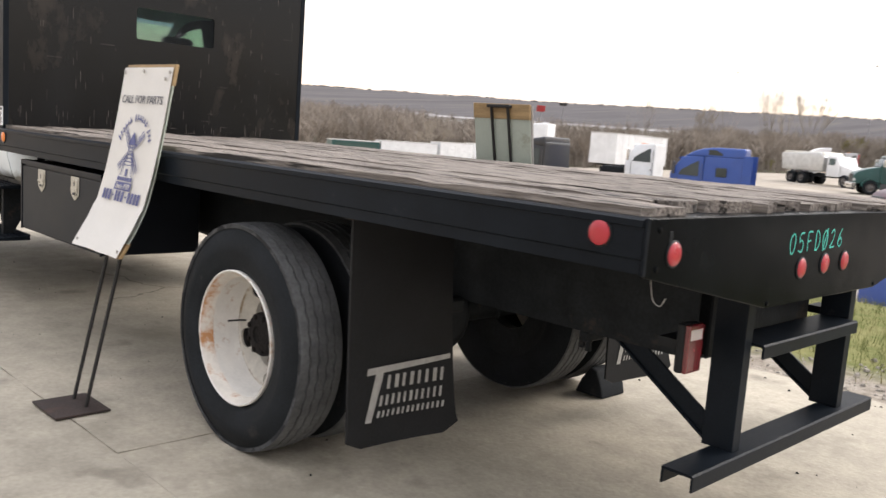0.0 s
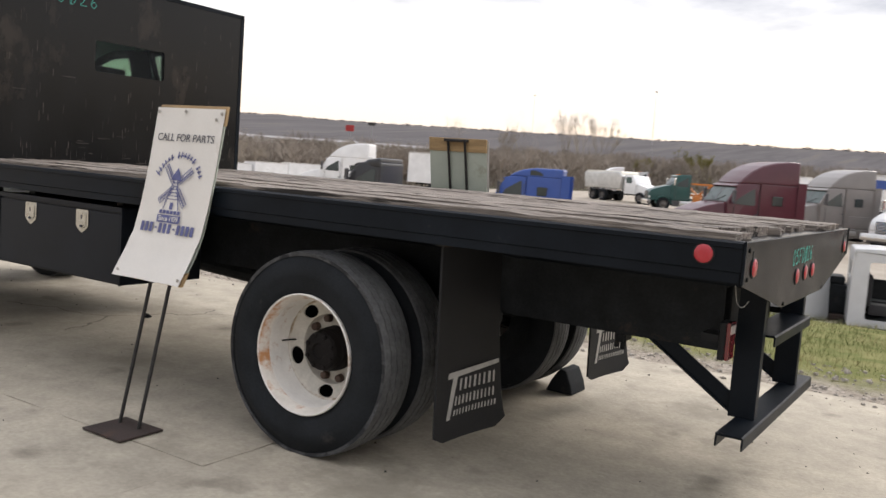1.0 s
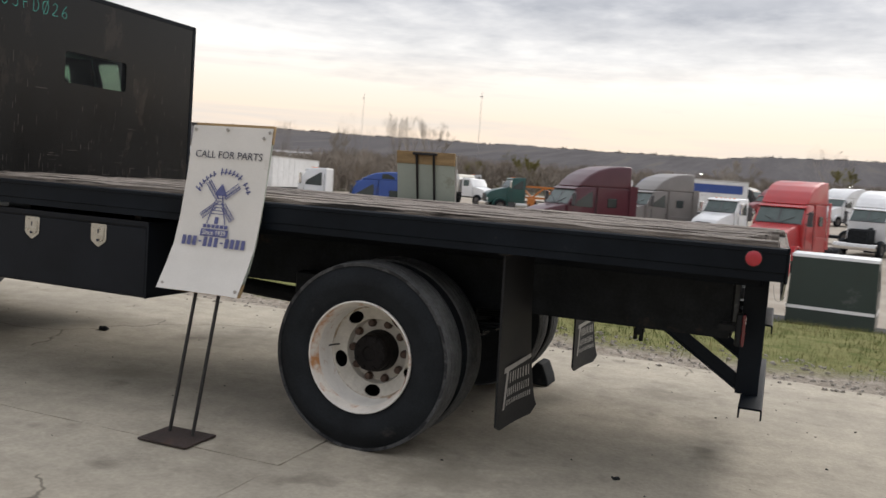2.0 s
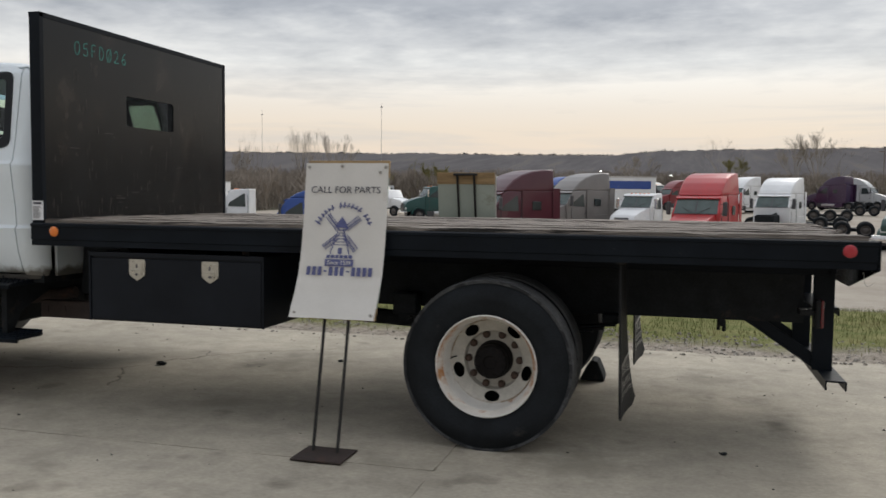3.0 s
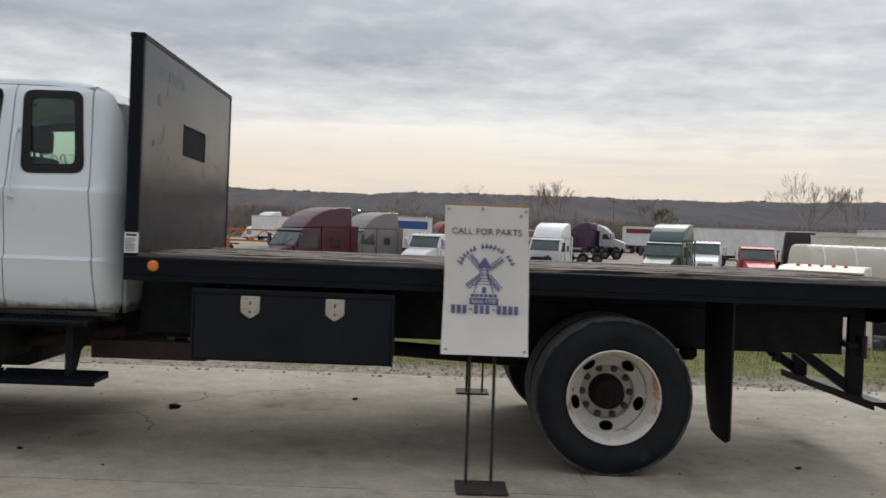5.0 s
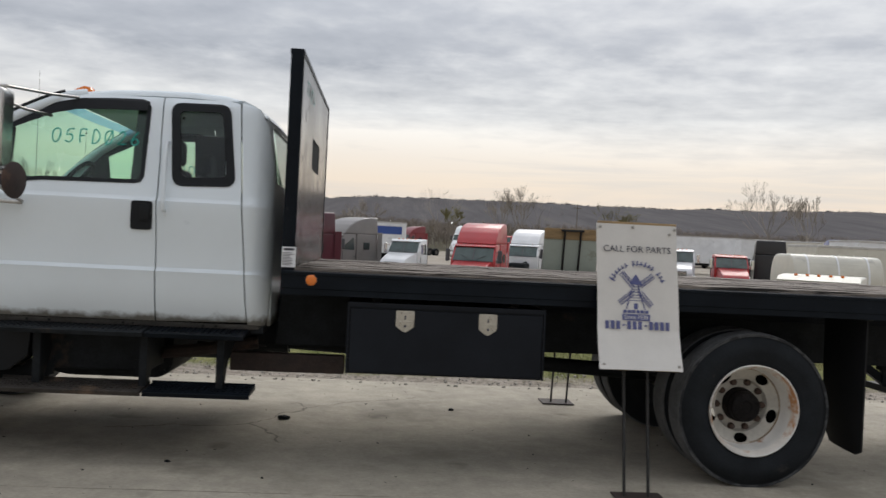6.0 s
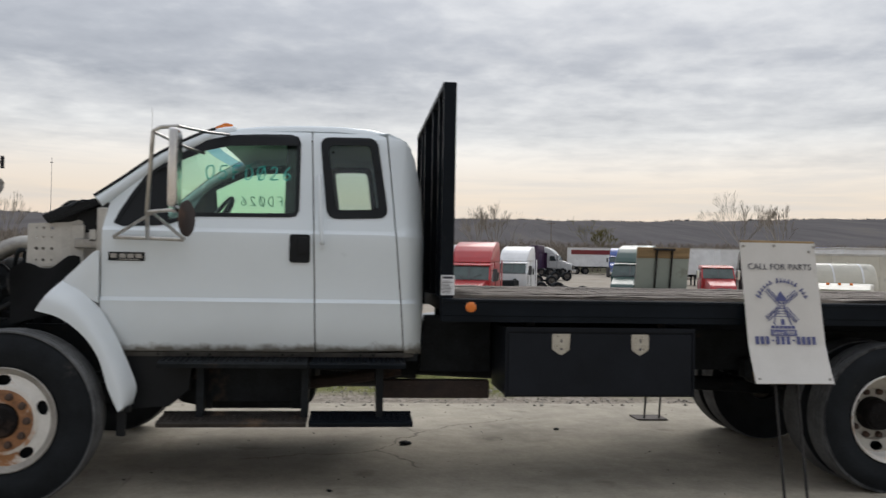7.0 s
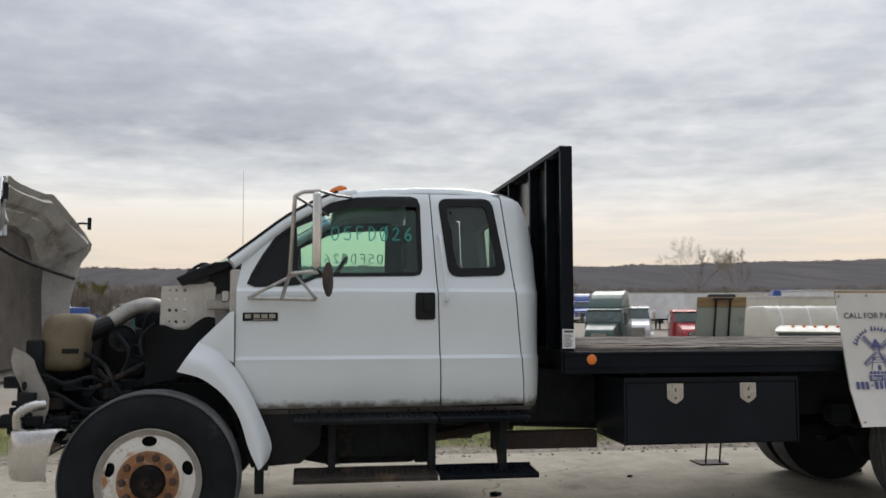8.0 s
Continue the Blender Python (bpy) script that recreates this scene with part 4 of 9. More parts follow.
def frame_rails():
    for s in (1, -1):
        y = YC - s * 0.43
        bm = bm_new()
        prism(bm, [(y, 0.705), (y, 0.985), (y + s * 0.075, 0.985), (y + s * 0.075, 0.975), (y + s * 0.01, 0.975), (y + s * 0.01, 0.715), (y + s * 0.075, 0.715), (y + s * 0.075, 0.705)][::s], "x", -9.25, -1.56)
        part("frame_rail", bm, CHASSIS, truck)
    for x in (-2.6, -4.2, -5.4, -6.1, -7.5, -8.3):
        bm = bm_new()
        box(bm, x - 0.04, x + 0.04, YC - 0.42, YC + 0.42, 0.74, 0.95, 0.01)
        part("frame_crossmember", bm, CHASSIS, truck)
    # lower brown rail section and hangers behind the steps
    bm = bm_new()
    box(bm, -6.60, -5.86, 2.64, 2.72, 0.535, 0.655, 0.006)
    for x in (-6.56, -6.42, -5.95):
        box(bm, x, x + 0.03, 2.632, 2.64, 0.58, 0.62)
    part("rusty_hanger_rail", bm, RUSTY, truck, "rust-brown hanger rail")
    bm = bm_new()
    prism(bm, [(-6.33, 0.70), (-5.84, 0.70), (-5.84, 1.08), (-6.30, 1.08)], "y", 2.72, 2.80, 0.008)
    part("cab_rear_bracket", bm, CHASSIS, truck)
    bm = bm_new()
    rod(bm, (-8.0, YC, 0.74), (-6.4, YC + 0.03, 0.66), 0.055, 14)
    rod(bm, (-6.4, YC + 0.03, 0.66), (-3.45, YC, 0.52), 0.055, 14)
    rod(bm, (-6.45, YC + 0.03, 0.66), (-6.3, YC + 0.03, 0.655), 0.085, 14)
    part("drive_shaft", bm, CHASSIS, truck)
    bm = bm_new()
    tube(bm, smooth_line([(-8.3, 2.95, 0.74), (-7.4, 2.86, 0.60), (-7.0, 2.80, 0.62), (-6.7, 2.80, 0.66), (-6.45, 2.82, 0.70)], 4), 0.042, 10)
    part("exhaust_pipe", bm, RUSTY, truck, "rusty exhaust pipe")
    # axles and springs
    for s in (1, -1):
        bm = bm_new()
        y = YC - s * 0.50
        for k in range(7):
            l = 0.66 - k * 0.07
            prism(bm, [(-3.28 - l, 0.60 - k * 0.013 + 0.06 * (l / 0.66) ** 2), (-3.28, 0.60 - k * 0.013), (-3.28 + l, 0.60 - k * 0.013 + 0.06 * (l / 0.66) ** 2),
                       (-3.28 + l, 0.588 - k * 0.013 + 0.06 * (l / 0.66) ** 2), (-3.28, 0.588 - k * 0.013), (-3.28 - l, 0.588 - k * 0.013 + 0.06 * (l / 0.66) ** 2)], "y", y - 0.04, y + 0.04)
        rod(bm, (-3.94, y - 0.05, 0.66), (-3.94, y + 0.05, 0.66), 0.04, 12)
        box(bm, -4.02, -3.86, y - 0.06, y + 0.06, 0.66, 0.80, 0.01)
        box(bm, -2.70, -2.60, y - 0.05, y + 0.05, 0.66, 0.72, 0.01)
        for dx in (-0.07, 0.07):
            rod(bm, (-3.28 + dx, y - 0.045, 0.42), (-3.28 + dx, y - 0.045, 0.66), 0.012, 6)
        part("rear_spring", bm, CHASSIS, truck)
        bm = bm_new()
        y = YC - s * 0.43
        prism(bm, [(-9.25, 0.60), (-8.7, 0.56), (-8.15, 0.64), (-8.15, 0.625), (-8.7, 0.53), (-9.25, 0.585)], "y", y - 0.04, y + 0.04)
        box(bm, -8.19, -8.08, y - 0.05, y + 0.05, 0.60, 0.74, 0.01)
        part("front_spring", bm, CHASSIS, truck)
    bm = bm_new()
    rod(bm, (-3.28, 2.5, 0.482), (-3.28, 4.12, 0.482), 0.075, 16)
    bmesh.ops.create_uvsphere(bm, u_segments=20, v_segments=12, radius=0.22, matrix=Matrix.Translation((-3.28, YC, 0.482)) @ Matrix.Diagonal((1, 0.9, 1, 1)))
    part("rear_axle", bm, CHASSIS, truck, smooth=0.8)
    bm = bm_new()
    box(bm, -8.78, -8.70, 2.5, 4.12, 0.42, 0.52, 0.015)
    part("front_axle", bm, CHASSIS, truck)
    bm = bm_new()
    rod(bm, (-8.0, 4.05, 0.66), (-6.5, 4.05, 0.66), 0.25, 24)
    part("fuel_tank", bm, CHASSIS, truck, smooth=0.7)
    # gearbox between the rails, its sump hanging below them
    bm = prism(bm_new(), rounded([(-7.95, 0.86), (-7.95, 0.47), (-7.72, 0.42), (-7.10, 0.42), (-7.02, 0.50), (-7.02, 0.86)], 0.05, 3), "y", 2.90, 3.66, 0.03, 2)
    part("gearbox", bm, CHASSIS, truck, "greasy black gearbox", smooth=0.6)


def tyre_profile(R, w, rim_r):
    """(radius, depth): from the outer bead over the ribbed tread to the inner bead; depth runs inwards from the sidewall."""
    ribs = []
    n = 5
    a, b = 0.028, w - 0.028
    for k in range(n):
        s, e = a + (b - a) * k / n, a + (b - a) * (k + 1) / n
        crown = lambda d: R - 0.010 * abs((d - w / 2) / (w / 2)) ** 2.2
        ribs += [(crown(s), s + 0.002), (crown(e), e - 0.0065), (crown(e) - 0.013, e - 0.006), (crown(e) - 0.013, e + 0.001)] if k < n - 1 else [(crown(s), s + 0.002), (crown(e), e)]
    side = [(rim_r, 0.030), (rim_r + 0.012, 0.022), (rim_r + 0.03, 0.012), (rim_r + 0.035, 0.0095), (rim_r + 0.085, 0.002), (rim_r + 0.09, 0.0), (rim_r + 0.13, 0.003), (R - 0.050, 0.014), (R - 0.028, 0.026)]
    inner = [(R - 0.03, w - 0.018), (rim_r + 0.10, w), (rim_r + 0.03, w - 0.012), (rim_r, w - 0.03)]
    return side, ribs, inner


def wheel(cx, yo, cz, R, s, kind, w=0.245):
    """A wheel whose outer sidewall lies at yo and which runs inwards along s."""
    rim_r = 0.284 if kind != "front" else 0.292
    side, ribs, inner = tyre_profile(R, w, rim_r)
    tb = lathe(bm_new(), side, (cx, yo, cz), "y", 72, s)
    for v in tb.verts:
        if v.co.z < 0.03:
            v.co.y -= s * 0.008 * (1 - max(0.0, v.co.z) / 0.03)
            v.co.z = max(v.co.z, 0.002)
    wh = part("wheel", tb, RUBBER, truck, {"rear": "dual tyre on a white dished steel rim", "inner": "inner dual tyre", "front": "front tyre on a rusty white steel rim"}[kind], smooth=0.6)
    # dark groove floor, and worn ribs with zigzag edges standing on it
    floor_r = R - 0.013
    part("tread_base", lathe(bm_new(), [side[-1], (floor_r, 0.024), (floor_r, w - 0.022), inner[0]], (cx, yo, cz), "y", 72, s), RUBBER, wh, smooth=0.5)
    tbm = bm_new()
    nr, lo, hi, gap, seg = 5, 0.021, w - 0.019, 0.0075, 160
    for k in range(nr):
        a, b = lo + (hi - lo) * k / nr + (gap / 2 if k else 0), lo + (hi - lo) * (k + 1) / nr - (gap / 2 if k < nr - 1 else 0)
        crown = [R - 0.012 * abs((d - w / 2) / (w / 2)) ** 2.4 for d in (a, b)]
        rings = []
        for r, d, edge in ((floor_r - 0.004, a, 0), (crown[0], a + 0.001, 0), (crown[1], b - 0.001, 1), (floor_r - 0.004, b, 1)):
            ring = []
            for q in range(seg):
                ang = 2 * math.pi * q / seg
                zig = 0.003 * (1, 1, -1, -1)[q % 4] if not ((k == 0 and edge == 0) or (k == nr - 1 and edge == 1)) else 0.0
                wear = 0.0012 * noise.noise((q * 0.31, k * 3.7 + edge, cx))
                ring.append(tbm.verts.new((cx + (r + wear) * math.cos(ang), yo + s * (d + zig), cz + (r + wear) * math.sin(ang))))
            rings.append(ring)
        for A, B in zip(rings, rings[1:]):
            for q in range(seg):
                tbm.faces.new((A[q], A[(q + 1) % seg], B[(q + 1) % seg], B[q]))
    bmesh.ops.recalc_face_normals(tbm, faces=tbm.faces[:])
    for v in tbm.verts:
        v.co.z = max(v.co.z, 0.001)
    part("tread", tbm, TREAD, wh, "grey worn tread ribs with zigzag grooves", smooth=0.5)
    part("inner_sidewall", lathe(bm_new(), inner, (cx, yo, cz), "y", 48, s), RUBBER, wh, smooth=0.6)
    if kind == "inner":
        part("rim", lathe(bm_new(), [(0.30, 0.02), (0.285, 0.04), (0.27, 0.10), (0.15, 0.12), (0.15, w - 0.05), (0.26, w - 0.04), (0.30, w - 0.02)], (cx, yo, cz), "y", 40, s), CHASSIS, wh, smooth=0.6)
        return wh
    if kind == "rear":
        prof = [(0.300, 0.032), (0.3015, 0.012), (0.296, 0.008), (0.290, 0.014), (0.284, 0.028), (0.278, 0.045), (0.272, 0.080), (0.268, 0.130), (0.264, 0.165), (0.258, 0.178), (0.254, 0.190)]
        prof = [(r * 0.957, d) for r, d in prof]
        face = 0.262
        mt = RIMW
    else:
        prof = [(0.300, 0.032), (0.3015, 0.012), (0.296, 0.008), (0.290, 0.014), (0.280, 0.022), (0.268, 0.026), (0.262, 0.030)]
        face = 0.012
        mt = RIMF
    rim = part("rim", lathe(bm_new(), prof, (cx, yo, cz), "y", 72, s), mt if kind == "rear" else RIMGREY, wh, "painted rim flange with rust streaks", smooth=0.6)
    # disc with five oval openings
    R0 = prof[-1][0] + 0.001
    outer = [(R0 * math.cos(2 * math.pi * k / 64), R0 * math.sin(2 * math.pi * k / 64)) for k in range(64)]
    holes = []
    a0 = math.pi / 2 if kind == "front" else -math.pi / 2
    hr, hw, hd = (0.208, 0.046, 0.030) if kind == "rear" else (0.228, 0.043, 0.030)
    for k in range(5):
        a = a0 + 2 * math.pi * k / 5
        c, t, rdir = Vector((hr * math.cos(a), hr * math.sin(a))), Vector((-math.sin(a), math.cos(a))), Vector((math.cos(a), math.sin(a)))
        holes.append([tuple(c + t * hw * math.cos(q * math.pi / 8) + rdir * hd * math.sin(q * math.pi / 8)) for q in range(16)])
    cr, nut_r = (0.176, 0.150) if kind == "rear" else (0.10, 0.1425)
    centre = [(cr * math.cos(2 * math.pi * k / 48), cr * math.sin(2 * math.pi * k / 48)) for k in range(48)]

    def place(u, v, d):
        r = math.hypot(u, v)
        t = max(0.0, min(1.0, (R0 - r) / (R0 - 0.165)))
        if kind == "rear":
            return (cx + u, yo + s * (0.190 + 0.030 * min(1.0, max(0.0, (R0 - r) / (R0 - 0.176))) ** 1.4 + d), cz + v)
        dep = prof[-1][1] + (face - prof[-1][1]) * (3 * t * t - 2 * t ** 3) - (0.006 if r < 0.166 else 0)
        return (cx + u, yo + s * (dep + d), cz + v)

    bm = sheet(outer, holes + [centre], 0.010, place, zcuts=[-0.2, -0.15, -0.1, -0.05, 0, 0.05, 0.1, 0.15, 0.2], xcuts=[-0.2, -0.15, -0.1, -0.05, 0, 0.05, 0.1, 0.15, 0.2])
    part("disc", bm, RIMDISC if kind == "rear" else mt, wh, smooth=0.5)
    if kind == "rear":
        part("lug_recess", lathe(bm_new(), [(0.1775, 0.2185), (0.174, 0.219), (0.171, 0.224), (0.169, 0.250), (0.162, 0.262), (0.10, 0.262)], (cx, yo, cz), "y", 48, s), RIMDISC, wh, smooth=0.5)
        part("rust_band", lathe(bm_new(), [(0.2775, 0.0125), (0.2698, 0.0265), (0.2622, 0.0465), (0.2568, 0.063)], (cx, yo, cz), "y", 72, s), RUSTBAND, wh, "rust-streaked rim edge", smooth=0.6)
    if kind == "front":
        part("brake_drum", lathe(bm_new(), [(0.0, 0.085), (0.25, 0.085), (0.262, 0.10), (0.262, w - 0.02), (0.268, w - 0.01), (0.268, w + 0.02), (0.0, w + 0.02)], (cx, yo, cz), "y", 40, s), CHASSIS, wh, "dark brake drum", smooth=0.5)
        part("rust_bloom", lathe(bm_new(), [(0.197, face - 0.0002), (0.188, face - 0.0030), (0.176, face - 0.0048)], (cx, yo, cz), "y", 48, s), RUSTBAND, wh, "orange rust bleeding over white paint")
        part("rust_ring", lathe(bm_new(), [(0.177, face - 0.003), (0.172, face - 0.0075), (0.158, face - 0.0105), (0.10, face - 0.0105), (0.10, face)], (cx, yo, cz), "y", 48, s), RIMRUST, wh, "rust-stained lug ring")
    hz = face - (0.128 if kind == "rear" else 0.045)
    part("hub", lathe(bm_new(), [(0.112, face + 0.02), (0.110, face - 0.03), (0.105, face - 0.066), (0.099, face - 0.074), (0.096, hz + 0.016), (0.088, hz + 0.004), (0.072, hz), (0.040, hz - 0.003), (0.034, hz + 0.004), (0.0, hz + 0.005)] if kind == "rear" else
                      [(0.098, face), (0.095, hz + 0.02), (0.082, hz + 0.004), (0.035, hz + 0.002), (0.028, hz - 0.008), (0.012, hz - 0.008), (0.01, hz), (0.0, hz)], (cx, yo, cz), "y", 28, s), HUB, wh, "greasy dark hub", smooth=0.5)
    if kind == "rear":
        for k in range(8):
            a = 2 * math.pi * (k + 0.5) / 8
            bolt = lathe(bm_new(), [(0.0125, 0.010), (0.0125, -0.006), (0.009, -0.009), (0.0, -0.009)], (cx + 0.078 * math.cos(a), yo + s * (hz + 0.002), cz + 0.078 * math.sin(a)), "y", 6, s)
            part("axle_bolt", bolt, HUB, wh)
        # worn shoulder ring; its pale colour also paints the sky-lit edge
        part("scuffed_lit_shoulder", lathe(bm_new(), [(R - 0.024, 0.0215), (R - 0.016, 0.0203), (R - 0.008, 0.0200)], (cx, yo, cz), "y", 72, s), SCUFFLIT, wh, "scuffed tyre shoulder, its sky-lit line put in the colour", smooth=0.6)
        part("grime_ring", lathe(bm_new(), [(0.2475, 0.1795), (0.2425, 0.1875), (0.2365, 0.1905)], (cx, yo, cz), "y", 72, s), RIMGRIME, wh, "brown grime along the weld")
        part("valve_stem", tube(bm_new(), [(cx - 0.205, yo + s * 0.225, cz + 0.012), (cx - 0.222, yo + s * 0.175, cz + 0.014), (cx - 0.228, yo + s * 0.12, cz + 0.015)], 0.004, 6), CHASSIS, wh, "dark valve stem")
    for k in range(10):
        a = 2 * math.pi * k / 10
        c = (cx + nut_r * math.cos(a), yo + s * (face - 0.006), cz + nut_r * math.sin(a))
        bm = lathe(bm_new(), [(0.023, 0.0), (0.023, -0.006), (0.020, -0.007), (0.019, -0.026), (0.012, -0.030), (0.0, -0.030)], c, "y", 8, s)
        part("lug_nut", bm, NUT, wh)
    return wh


def mud_flap(y0, y1, x=-2.56, near=True):
    bm = bm_new()
    ny, nz = 8, 14
    zt, zb = 1.075, 0.20

    def curl(u, v):
        """How far the rubber stands off the hanger's plane."""
        return 0.012 * v + 0.055 * v ** 3 * u - 0.016 * math.sin(math.pi * u) * v

    rows = []
    for k in range(nz + 1):
        row = []
        for q in range(ny + 1):
            u, v = q / ny, k / nz
            y, z = y0 + 0.02 * v + (y1 - y0 + 0.015 * v) * u, zt + (zb - zt) * v
            if v > 0.9:
                z += 0.04 * max(0.0, (u - 0.86) / 0.14) ** 2 * (v - 0.9) / 0.1 + 0.03 * max(0.0, (0.12 - u) / 0.12) ** 2 * (v - 0.9) / 0.1
            row.append(bm.verts.new((x + curl(u, v), y, z)))
        rows.append(row)
    for r0, r1 in zip(rows, rows[1:]):
        for q in range(ny):
            bm.faces.new((r0[q], r0[q + 1], r1[q + 1], r1[q]))
    ext = bmesh.ops.extrude_face_region(bm, geom=bm.faces[:])
    for v in ext["geom"]:
        if isinstance(v, bmesh.types.BMVert):
            v.co.x -= 0.011
    bmesh.ops.recalc_face_normals(bm, faces=bm.faces[:])
    fl = part("mud_flap", bm, FLAPMAT, truck, "black rubber mud flap with worn white print", smooth=0.7)

    def at(u, v):
        vv = (zt - v) / (zt - zb)
        uu = (u - y0) / (y1 - y0)
        return Vector((x + curl(uu, vv) + 0.004, u, v))

    def bar(bm, a, b, c, d):
        vs = [bm.verts.new(at(*p)) for p in (a, b, c, d)]
        bm.faces.new(vs)

    bm = bm_new()
    o = y0 - 2.20
    bar(bm, (2.30 + o, 0.478), (2.305 + o, 0.505), (2.715 + o, 0.518), (2.715 + o, 0.498))
    bar(bm, (2.345 + o, 0.48), (2.385 + o, 0.482), (2.330 + o, 0.295), (2.300 + o, 0.295))
    rng = random.Random(8)
    for z, h, a, b, n in ((0.415, 0.058, 2.40, 2.70, 8), (0.352, 0.045, 2.365, 2.685, 11), (0.308, 0.028, 2.355, 2.69, 14)):
        st = (b - a) / n
        for k in range(n):
            u = a + o + k * st
            lean = 0.006
            w = st * rng.uniform(0.34, 0.5)
            bar(bm, (u, z), (u + w, z), (u + w + lean, z + h * 0.9), (u + lean, z + h * 0.9))
    part("flap_print", bm, FLAPINK, fl, "worn white printed mark with rows of bars")
    bm = bm_new()
    box(bm, x - 0.03, x + 0.02, y0 - 0.02, y1 + 0.01, 1.065, 1.09, 0.003)
    part("flap_hanger", bm, CHASSIS, fl)


flatbed(), deck(), headboard(), toolbox(), under_ride(), frame_rails()
wheel(-3.285, 2.168, 0.475, 0.488, 1, "rear", 0.24)
wheel(-3.285, 2.475, 0.475, 0.488, 1, "inner")
wheel(-3.285, 2 * YC - 2.168, 0.475, 0.488, -1, "rear", 0.24)
wheel(-3.285, 2 * YC - 2.475, 0.475, 0.488, -1, "inner")
wheel(-8.742, 2.04, 0.497, 0.514, 1, "front", 0.27)
wheel(-8.742, 2 * YC - 2.04, 0.497, 0.514, -1, "front", 0.27)
mud_flap(2.208, 2.72), mud_flap(3.85, 4.36)


# ---------------------------------------------------------------- the cab
SIDE = [(0.80, 2.36), (0.84, 2.335), (0.90, 2.312), (1.02, 2.286), (1.15, 2.276), (1.168, 2.273), (1.190, 2.295), (1.30, 2.297), (1.45, 2.290), (1.575, 2.286), (1.592, 2.288), (1.612, 2.308), (1.72, 2.345), (1.95, 2.405), (2.15, 2.458), (2.21, 2.476), (2.25, 2.508), (2.28, 2.56)]


def side_y(x, z):
    """The near flank of the cab: tumblehome by height, rounded rear corner."""
    for (za, ya), (zb, yb) in zip(SIDE, SIDE[1:]):
        if z <= zb:
            y = ya + (yb - ya) * max(0, min(1, (z - za) / (zb - za)))
            break
    else:
        y = SIDE[-1][1]
    if x > -6.47:
        t = min(1.0, (x + 6.47) / 0.165)
        y += 0.20 * (1 - math.sqrt(max(0.0, 1 - t * t)))
    return y


ZC = sorted({z for z, _ in SIDE} | {0.87, 0.96, 1.09, 1.25, 1.38, 1.51, 1.66, 1.78, 1.84, 1.9, 2.0, 2.05, 2.1})
FRONT_GLASS = [(-8.19, 1.64), (-8.165, 1.70), (-8.10, 1.82), (-8.02, 1.94), (-7.90, 2.045), (-7.78, 2.118), (-7.66, 2.17), (-7.52, 2.202), (-7.34, 2.214), (-7.16, 2.217), (-7.125, 2.205),
               (-7.112, 2.17), (-7.108, 1.74), (-7.12, 1.712), (-7.15, 1.706), (-7.70, 1.698), (-7.78, 1.688), (-7.83, 1.664), (-7.88, 1.646), (-7.95, 1.638), (-8.15, 1.63)]
REAR_GLASS = rounded([(-6.972, 2.212), (-6.622, 2.216), (-6.548, 1.708), (-6.915, 1.696)], 0.06, 5)


def grown(pts, d):
    """An outline moved outwards by about d."""
    c = Vector((sum(p[0] for p in pts) / len(pts), sum(p[1] for p in pts) / len(pts)))
    P = [Vector(p) for p in pts]
    area = sum(a.x * b.y - b.x * a.y for a, b in zip(P, P[1:] + P[:1]))
    sg = 1 if area > 0 else -1
    out = []
    for i, p in enumerate(P):
        t = (P[(i + 1) % len(P)] - P[i - 1]).normalized()
        out.append(tuple(p + sg * d * Vector((t.y, -t.x))))
    return out


